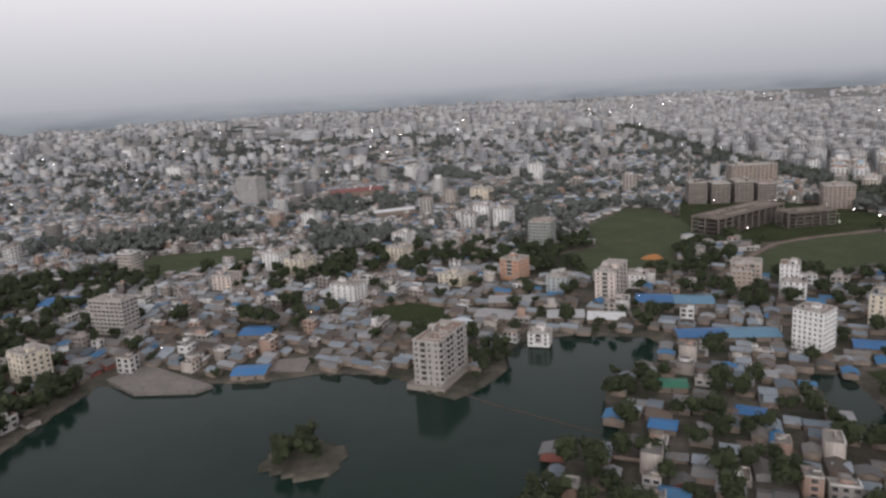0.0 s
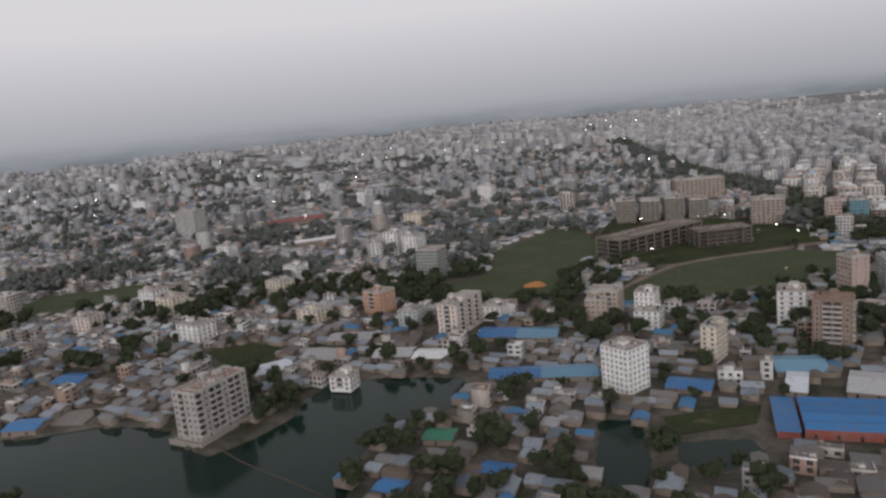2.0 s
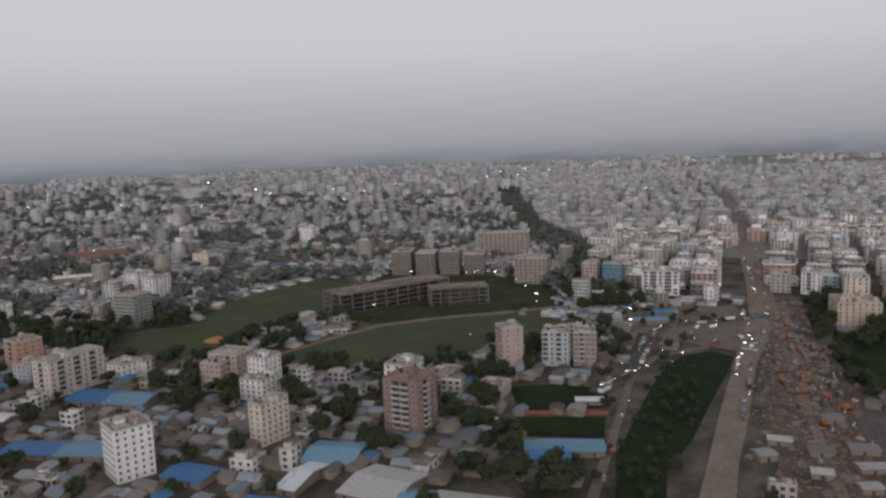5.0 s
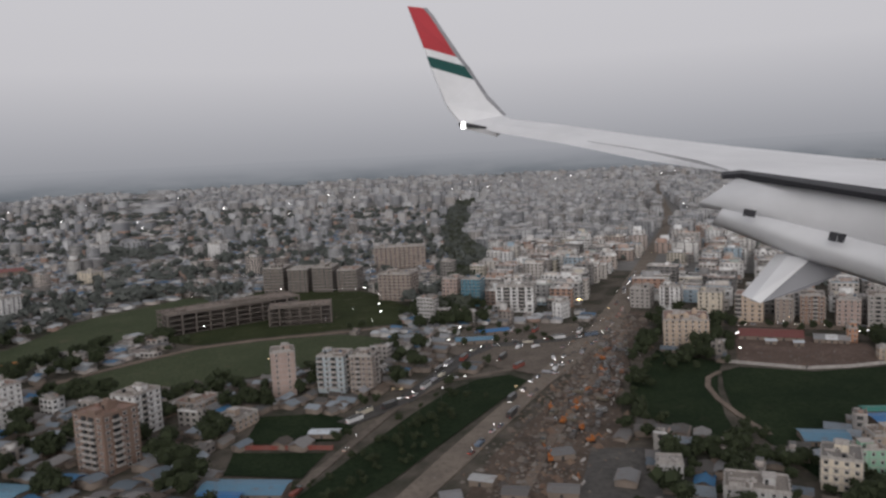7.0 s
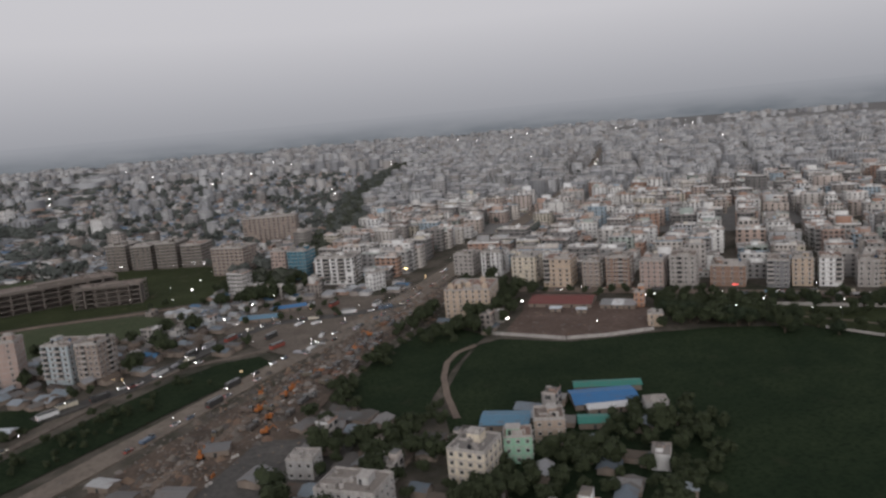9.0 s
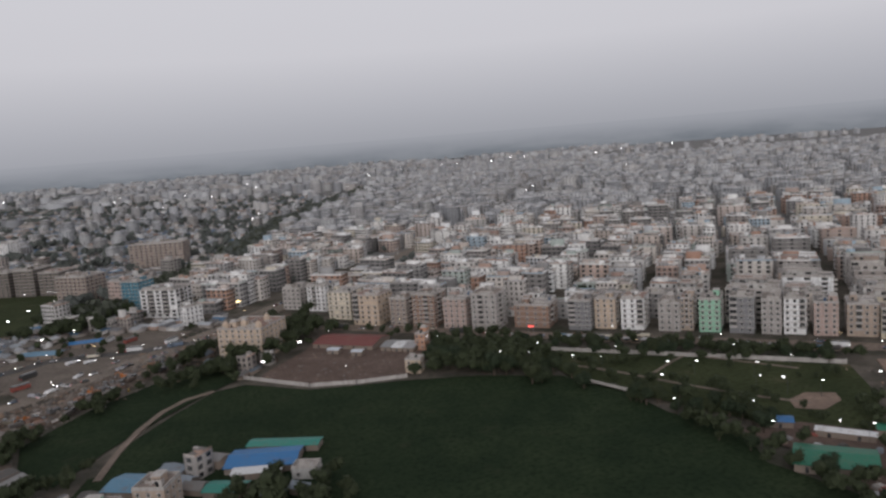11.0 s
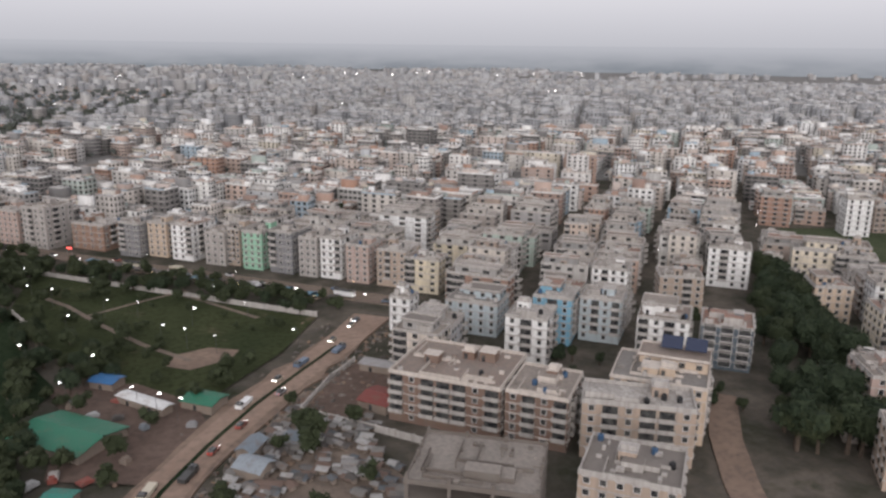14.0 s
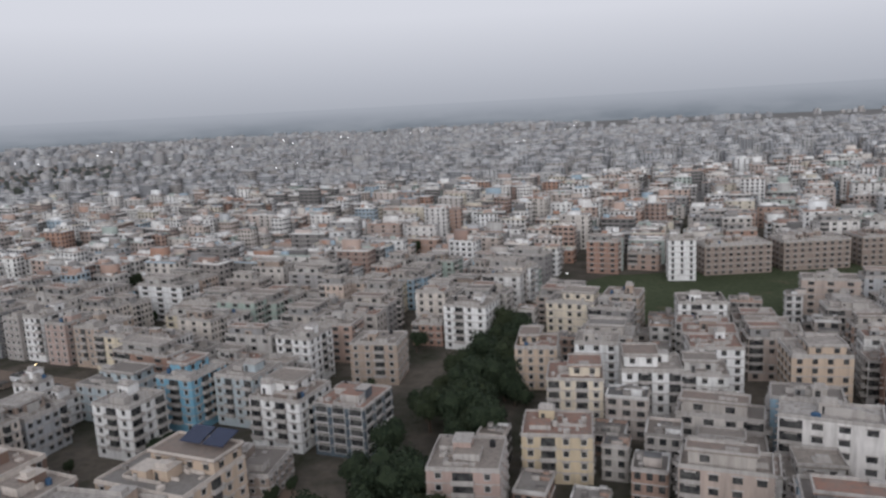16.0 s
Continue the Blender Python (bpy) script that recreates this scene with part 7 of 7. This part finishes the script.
# ---- kiosks along the front of the town, goods in the shed yard ----
kiosk_rnd = random.Random(19)
kiosk_tops = (mat_tin_grey, mat_tin_sky, mat_tin_white, mat_tin, mat_tin)
for i in range(26):
    f = (i + kiosk_rnd.uniform(0.1, 0.9)) / 26
    x, y = 494 + 66 * f + kiosk_rnd.uniform(-0.8, 0.8), 213.5 - 46 * f + kiosk_rnd.uniform(-0.8, 0.8)
    w, d = kiosk_rnd.uniform(1.6, 3.2), kiosk_rnd.uniform(1.4, 2.2)
    top = thing("kiosk", pose(x, y, 0.2, 0, 0, -34 + kiosk_rnd.gauss(0, 4)), "small tin-roofed roadside kiosk", "kiosk", "kiosks along the street")
    b = Shape()
    b.box(0, w, 0, d, 0, 1.1, 0)
    b.quad((0.2, -0.02, 0.4), (w - 0.2, -0.02, 0.4), (w - 0.2, -0.02, 0.95), (0.2, -0.02, 0.95), 1)
    part("wall", b.mesh("wall", mat_dirt_wall, mat_glass), top)
    b = Shape()
    b.box(-0.2, w + 0.2, -0.6, d + 0.15, 1.1, 1.2, 0, None, True)
    part("roof", b.mesh("roof", kiosk_rnd.choice(kiosk_tops)), top)
    if i % 4 == 0:
        b = Shape()
        b.box(w * 0.3, w * 0.7, -0.35, -0.25, 0.98, 1.06, 0, None, True)
        part("lamp", b.mesh("lamp", mat_lamp_warm), top, "glowing warm lamp tube")
for i in range(24):
    x, y = kiosk_rnd.uniform(509, 531), kiosk_rnd.uniform(98, 124)
    if any(math.hypot(x - a, y - b) < r * 0.95 for a, b, r in HERO_SPOTS) or near_edge(x, y, ROAD_MUD, False) < 5:
        continue
    b = Shape()
    w, d, h = kiosk_rnd.uniform(0.5, 1.3), kiosk_rnd.uniform(0.4, 0.9), kiosk_rnd.uniform(0.3, 0.8)
    b.box(-w, w, -d, d, 0, h, 0)
    b.box(-w * 0.7, w * 0.5, -d * 0.8, d * 0.6, h, h * 1.5, 0)
    ob = new("crate", b.mesh("crate", kiosk_rnd.choice((mat_dirt_wall, mat_slab, mat_tin_grey, mat_brick, mat_tin))))
    ob.matrix_basis = settled(pose(x, y, 0.19, 0, 0, kiosk_rnd.uniform(0, 180)))
    tagged(ob, "covered crate standing in the shed yard", "crate", "crates in the yard")

# ---- lit shop signs on posts ----
for x, y, glow_mat, label in ((490.0, 220.4, mat_red_light, "red-lit shop sign on two posts by the street"), (387.7, 314.5, mat_lamp_warm, "bright shop sign on two posts beside the avenue")):
    top = thing("shop_sign", pose(x, y, 0.2, 0, 0, -30), label, "sign", "lit shop signs")
    b = Shape()
    b.box(-0.9, 0.9, -0.08, 0.08, 2.5, 2.85, 0, None, True)
    part("board", b.mesh("board", glow_mat), top, "glowing sign board")
    b = Shape()
    b.tube((0, 0, -0.3), (0, 0, 2.5), 0.06, 0.06, 6)
    me = b.mesh("post", mat_metal)
    for px in (-0.8, 0.8):
        part("post", me, top, "", pose(px, 0, 0))

# ---- walls round the park and the yard ----
def low_wall(line, h, mat, label):
    s, line = Shape(), plan(line)
    for (x0, y0), (x1, y1) in zip(line[:-1], line[1:]):
        d = math.hypot(x1 - x0, y1 - y0)
        n = max(1, int(d / 3))
        ox, oy = -(y1 - y0) / d * 0.12, (x1 - x0) / d * 0.12
        s.prism([(x0 + ox, y0 + oy), (x0 - ox, y0 - oy), (x1 - ox, y1 - oy), (x1 + ox, y1 + oy)][::-1], -0.2, h)
        for i in range(n + 1):
            x, y = x0 + (x1 - x0) * i / n, y0 + (y1 - y0) * i / n
            s.box(x - 0.17, x + 0.17, y - 0.17, y + 0.17, -0.2, h + 0.15)
    return tagged(new("boundary_wall", s.mesh("boundary_wall", mat)), label, "wall")


low_wall([(486, 204), (555, 159)], 1.1, mat_slab, "pale boundary wall along the park")
low_wall([(399, 211), (418, 196.5), (431, 194), (445, 194)], 0.9, mat_slab, "pale boundary wall of the paved yard")
low_wall([(245.5, 179.6), (268.5, 173.4)], 1.0, mat_brick, "red-brown brick wall between two green plots")
low_wall([(488, 173.5), (495.5, 161)], 0.8, mat_slab, "pale low wall at the marsh edge")
low_wall([(548, 113), (556.3, 106.6), (572, 93.4)], 1.0, mat_slab, "boundary wall of the apartment block")
low_wall([(548.2, 114), (554.2, 125), (559.6, 132)], 0.9, mat_slab, "pale boundary wall of the court")

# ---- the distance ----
# backdrop that glows by itself; haze is painted as a fade up to sky tone
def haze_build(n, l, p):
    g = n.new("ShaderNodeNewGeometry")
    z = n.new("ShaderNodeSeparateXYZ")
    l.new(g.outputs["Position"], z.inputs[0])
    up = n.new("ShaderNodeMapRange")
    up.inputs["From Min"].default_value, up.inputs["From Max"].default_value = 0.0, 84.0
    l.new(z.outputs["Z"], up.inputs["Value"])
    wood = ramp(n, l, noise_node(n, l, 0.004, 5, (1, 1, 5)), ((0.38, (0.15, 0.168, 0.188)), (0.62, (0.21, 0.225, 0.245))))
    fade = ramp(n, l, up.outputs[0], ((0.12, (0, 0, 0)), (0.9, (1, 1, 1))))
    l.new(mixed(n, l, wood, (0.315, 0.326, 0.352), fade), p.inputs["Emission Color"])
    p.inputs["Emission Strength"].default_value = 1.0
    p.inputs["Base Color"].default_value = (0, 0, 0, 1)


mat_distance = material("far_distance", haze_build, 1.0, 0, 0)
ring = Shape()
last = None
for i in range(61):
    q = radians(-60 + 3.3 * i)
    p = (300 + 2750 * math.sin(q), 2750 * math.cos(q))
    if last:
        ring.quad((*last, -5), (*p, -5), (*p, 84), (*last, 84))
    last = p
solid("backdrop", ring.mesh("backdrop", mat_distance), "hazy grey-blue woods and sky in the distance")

# ---- the airliner's wing, seen close to the camera ----
mat_wing = plain("white_wing_paint", (0.80, 0.80, 0.81), 0.4)
mat_wing_grey = plain("grey_metal_and_shade", (0.30, 0.30, 0.315), 0.45)
mat_seam_pale = plain("pale_panel_seam", (0.45, 0.45, 0.46), 0.5)
mat_seam = plain("dark_seam", (0.03, 0.03, 0.035), 0.6)
mat_wing_red = plain("red_wing_paint", (0.48, 0.05, 0.06), 0.4)
mat_wing_green = plain("green_wing_paint", (0.015, 0.085, 0.075), 0.4)
wing = tagged(new("airliner_wing"), "white airliner wing with lowered flaps and striped red-green winglet", "aircraft wing")
wing.matrix_basis = pose(269.48, -1.28, 70.41, 0, 0, -2.12)


def plate(name, pts, thick, mat, parent, label=""):
    """A panel through the given corners with a body behind it."""
    n, s = len(pts), Shape()
    back = [tuple(p[k] + thick[k] for k in range(3)) for p in pts]
    s.v = list(pts) + back
    s.f = [tuple(range(n)), tuple(range(2 * n - 1, n - 1, -1))] + [(k, n + k, n + (k + 1) % n, (k + 1) % n) for k in range(n)]
    s.m = [0] * len(s.f)
    return part(name, s.mesh(name, mat), parent, label)


rear = [(2.257, 8.054, 0.271), (2.300, 7.854, 0.237), (2.558, 6.556, 0.070), (2.750, 5.458, -0.091), (2.935, 4.559, -0.194), (3.075, 3.362, -0.302), (3.103, 2.664, -0.344)]
fore = [(2.555, 8.400, 0.435), (2.589, 8.250, 0.399), (2.952, 7.549, 0.279), (3.405, 6.748, 0.118), (3.883, 5.946, -0.027), (4.514, 4.944, -0.196), (5.040, 4.341, -0.296)]
skin = Shape()
for (ax, ay, az), (bx, by, bz) in zip(rear, fore):
    for q, z in ((0.0, 0.0), (0.35, 0.03), (0.75, 0.03), (1.0, 0.0), (0.8, -0.03), (0.35, -0.012)):
        skin.v.append((ax + (bx - ax) * q, ay + (by - ay) * q, az + (bz - az) * q + z))
for i in range(len(rear) - 1):
    for k in range(6):
        j = (k + 1) % 6
        skin.f.append((i * 6 + k, i * 6 + j, i * 6 + 6 + j, i * 6 + 6 + k))
        skin.m.append(0)
part("wing_skin", skin.mesh("wing_skin", mat_wing), wing)
edge = [(2.581, 8.549, 0.456), (2.440, 8.700, 0.649), (2.326, 8.850, 0.903), (2.248, 8.950, 1.076), (2.168, 9.000, 1.190), (2.043, 9.101, 1.446), (1.910, 9.231, 1.723), (1.835, 9.252, 1.815)]
tail = [(2.071, 8.554, 0.385), (1.942, 8.674, 0.611), (1.821, 8.854, 1.060), (1.801, 8.954, 1.204), (1.782, 9.004, 1.304), (1.712, 9.104, 1.571), (1.670, 9.233, 1.779), (1.656, 9.253, 1.836)]
for name, i, j, mat, label in (("winglet", 0, 2, mat_wing, "white winglet root"), ("winglet_band", 2, 3, mat_wing_green, "dark green band"), ("winglet_stripe", 3, 4, mat_wing, "white stripe"), ("winglet_tip", 4, 7, mat_wing_red, "red winglet tip")):
    plate(name, [*tail[i:j + 1], *edge[i:j + 1][::-1]], (0.01, 0.07, 0.0), mat, wing, label)
nose = [(x + 0.05, y + 0.01, z + 0.005) for x, y, z in edge]
plate("winglet_edge", [*edge, *nose[::-1]], (0.0, 0.07, 0.0), mat_wing_grey, wing, "bare grey leading edge")
plate("wing_root_fillet", [(2.071, 8.554, 0.385), (2.581, 8.549, 0.456), (2.589, 8.250, 0.399), (2.330, 7.954, 0.246), (2.271, 8.104, 0.279)], (0, 0.02, -0.05), mat_wing, wing)
plate("spoiler_seam", [(2.914, 4.619, -0.189), (3.028, 4.558, -0.180), (3.120, 3.411, -0.285), (3.159, 2.713, -0.340), (2.989, 2.565, -0.345), (2.949, 3.224, -0.300), (2.909, 4.380, -0.195), (2.831, 4.461, -0.202)], (0, 0.01, -0.03), mat_seam, wing, "dark gap in front of the flap")
plate("aileron_seam", [(2.673, 6.306, 0.082), (2.802, 5.557, -0.013), (2.906, 4.859, -0.116), (2.948, 4.579, -0.180), (2.927, 4.559, -0.183), (2.791, 5.537, -0.019), (2.664, 6.286, 0.077)], (0, 0.0, 0.004), mat_seam_pale, wing)


def loft(name, rows, body, mat, parent, label=""):
    """A curved panel through rows of points, closed behind."""
    s, n, k = Shape(), len(rows[0]), len(rows)
    for row in rows:
        s.v += row
    for row in rows:
        s.v += [tuple(p[c] + body[c] for c in range(3)) for p in row]
    for i in range(k - 1):
        for j in range(n - 1):
            q = (i * n + j, i * n + j + 1, (i + 1) * n + j + 1, (i + 1) * n + j)
            s.f += [q, tuple(v + k * n for v in q[::-1])]
    for i in range(k - 1):
        for j in (0, n - 1):
            s.f.append((i * n + j, (i + 1) * n + j, (i + 1) * n + j + k * n, i * n + j + k * n))
    for j in range(n - 1):
        for i in (0, k - 1):
            s.f.append((i * n + j, i * n + j + 1, i * n + j + 1 + k * n, i * n + j + k * n))
    s.m = [0] * len(s.f)
    me = s.mesh(name, mat)
    me.shade_smooth()
    return part(name, me, parent, label)


loft("flap", [[(2.970, 4.459, -0.202), (3.037, 3.960, -0.254), (3.039, 3.322, -0.304), (3.080, 2.644, -0.351)], [(2.834, 4.395, -0.249), (2.963, 3.907, -0.314), (2.991, 3.268, -0.373), (3.030, 2.598, -0.423)], [(2.723, 4.391, -0.307), (2.925, 3.909, -0.387), (2.983, 3.257, -0.459), (3.022, 2.586, -0.511)], [(2.635, 4.423, -0.366), (2.910, 3.942, -0.465), (3.000, 3.273, -0.549), (3.036, 2.595, -0.604)]], (0.02, 0.05, -0.03), mat_wing, wing, "lowered white outboard flap")
loft("rear_flap", [[(2.814, 4.411, -0.381), (2.963, 3.961, -0.469), (3.027, 3.303, -0.557), (3.071, 2.625, -0.616)], [(2.765, 4.348, -0.390), (2.917, 3.900, -0.485), (2.979, 3.250, -0.572), (3.020, 2.580, -0.631)], [(2.702, 4.280, -0.416), (2.864, 3.828, -0.528), (2.920, 3.184, -0.614), (2.958, 2.524, -0.673)], [(2.675, 4.271, -0.450), (2.849, 3.809, -0.582), (2.902, 3.162, -0.668), (2.936, 2.504, -0.729)], [(2.712, 4.366, -0.496), (2.904, 3.881, -0.651), (2.953, 3.216, -0.739), (2.984, 2.541, -0.801)]], (0.02, 0.06, -0.02), mat_wing, wing, "lowered white rear flap")
plate("flap_bracket", [(2.714, 4.063, -0.395), (2.772, 4.043, -0.408), (2.754, 4.033, -0.448), (2.700, 4.053, -0.435)], (0.0, -0.02, 0.0), mat_seam, wing, "dark flap bracket")
plate("flap_bracket", [(2.863, 3.514, -0.496), (2.885, 3.494, -0.502), (2.857, 3.484, -0.547), (2.842, 3.504, -0.539)], (0.0, -0.02, 0.0), mat_seam, wing, "dark flap bracket")
plate("flap_bracket", [(2.886, 3.474, -0.503), (2.901, 3.454, -0.508), (2.873, 3.444, -0.551), (2.861, 3.464, -0.546)], (0.0, -0.02, 0.0), mat_seam, wing, "dark flap bracket")
plate("flap_fairing", [(2.560, 3.766, -0.884), (2.897, 3.912, -0.681), (2.986, 3.792, -0.673), (2.605, 3.746, -0.908)], (0.03, 0.14, 0.0), mat_wing, wing, "white pointed flap track fairing")
# side of the white fairing; its shade is given by the grey colour
plate("fairing_side", [(2.608, 3.751, -0.909), (2.994, 3.802, -0.678), (3.092, 3.682, -0.756), (2.923, 3.663, -0.811)], (0.0, 0.1, 0.0), mat_wing_grey, wing, "fairing side coloured grey for its shade")
probe = [(2.046, 8.454, 0.368), (2.261, 8.154, 0.307)]
s = Shape()
s.tube(probe[0], probe[1], 0.03, 0.012, 8)
part("light_housing", s.mesh("light_housing", mat_seam), wing, "dark wingtip light housing")
s = Shape()
lens = [(2.073, 8.404, 0.352)][0]
s.tube((lens[0] - 0.015, lens[1] - 0.03, lens[2] - 0.035), (lens[0] - 0.015, lens[1] - 0.03, lens[2] + 0.035), 0.019, 0.019, 10)
part("position_light", s.mesh("position_light", mat_lamp), wing, "glowing white wingtip light")
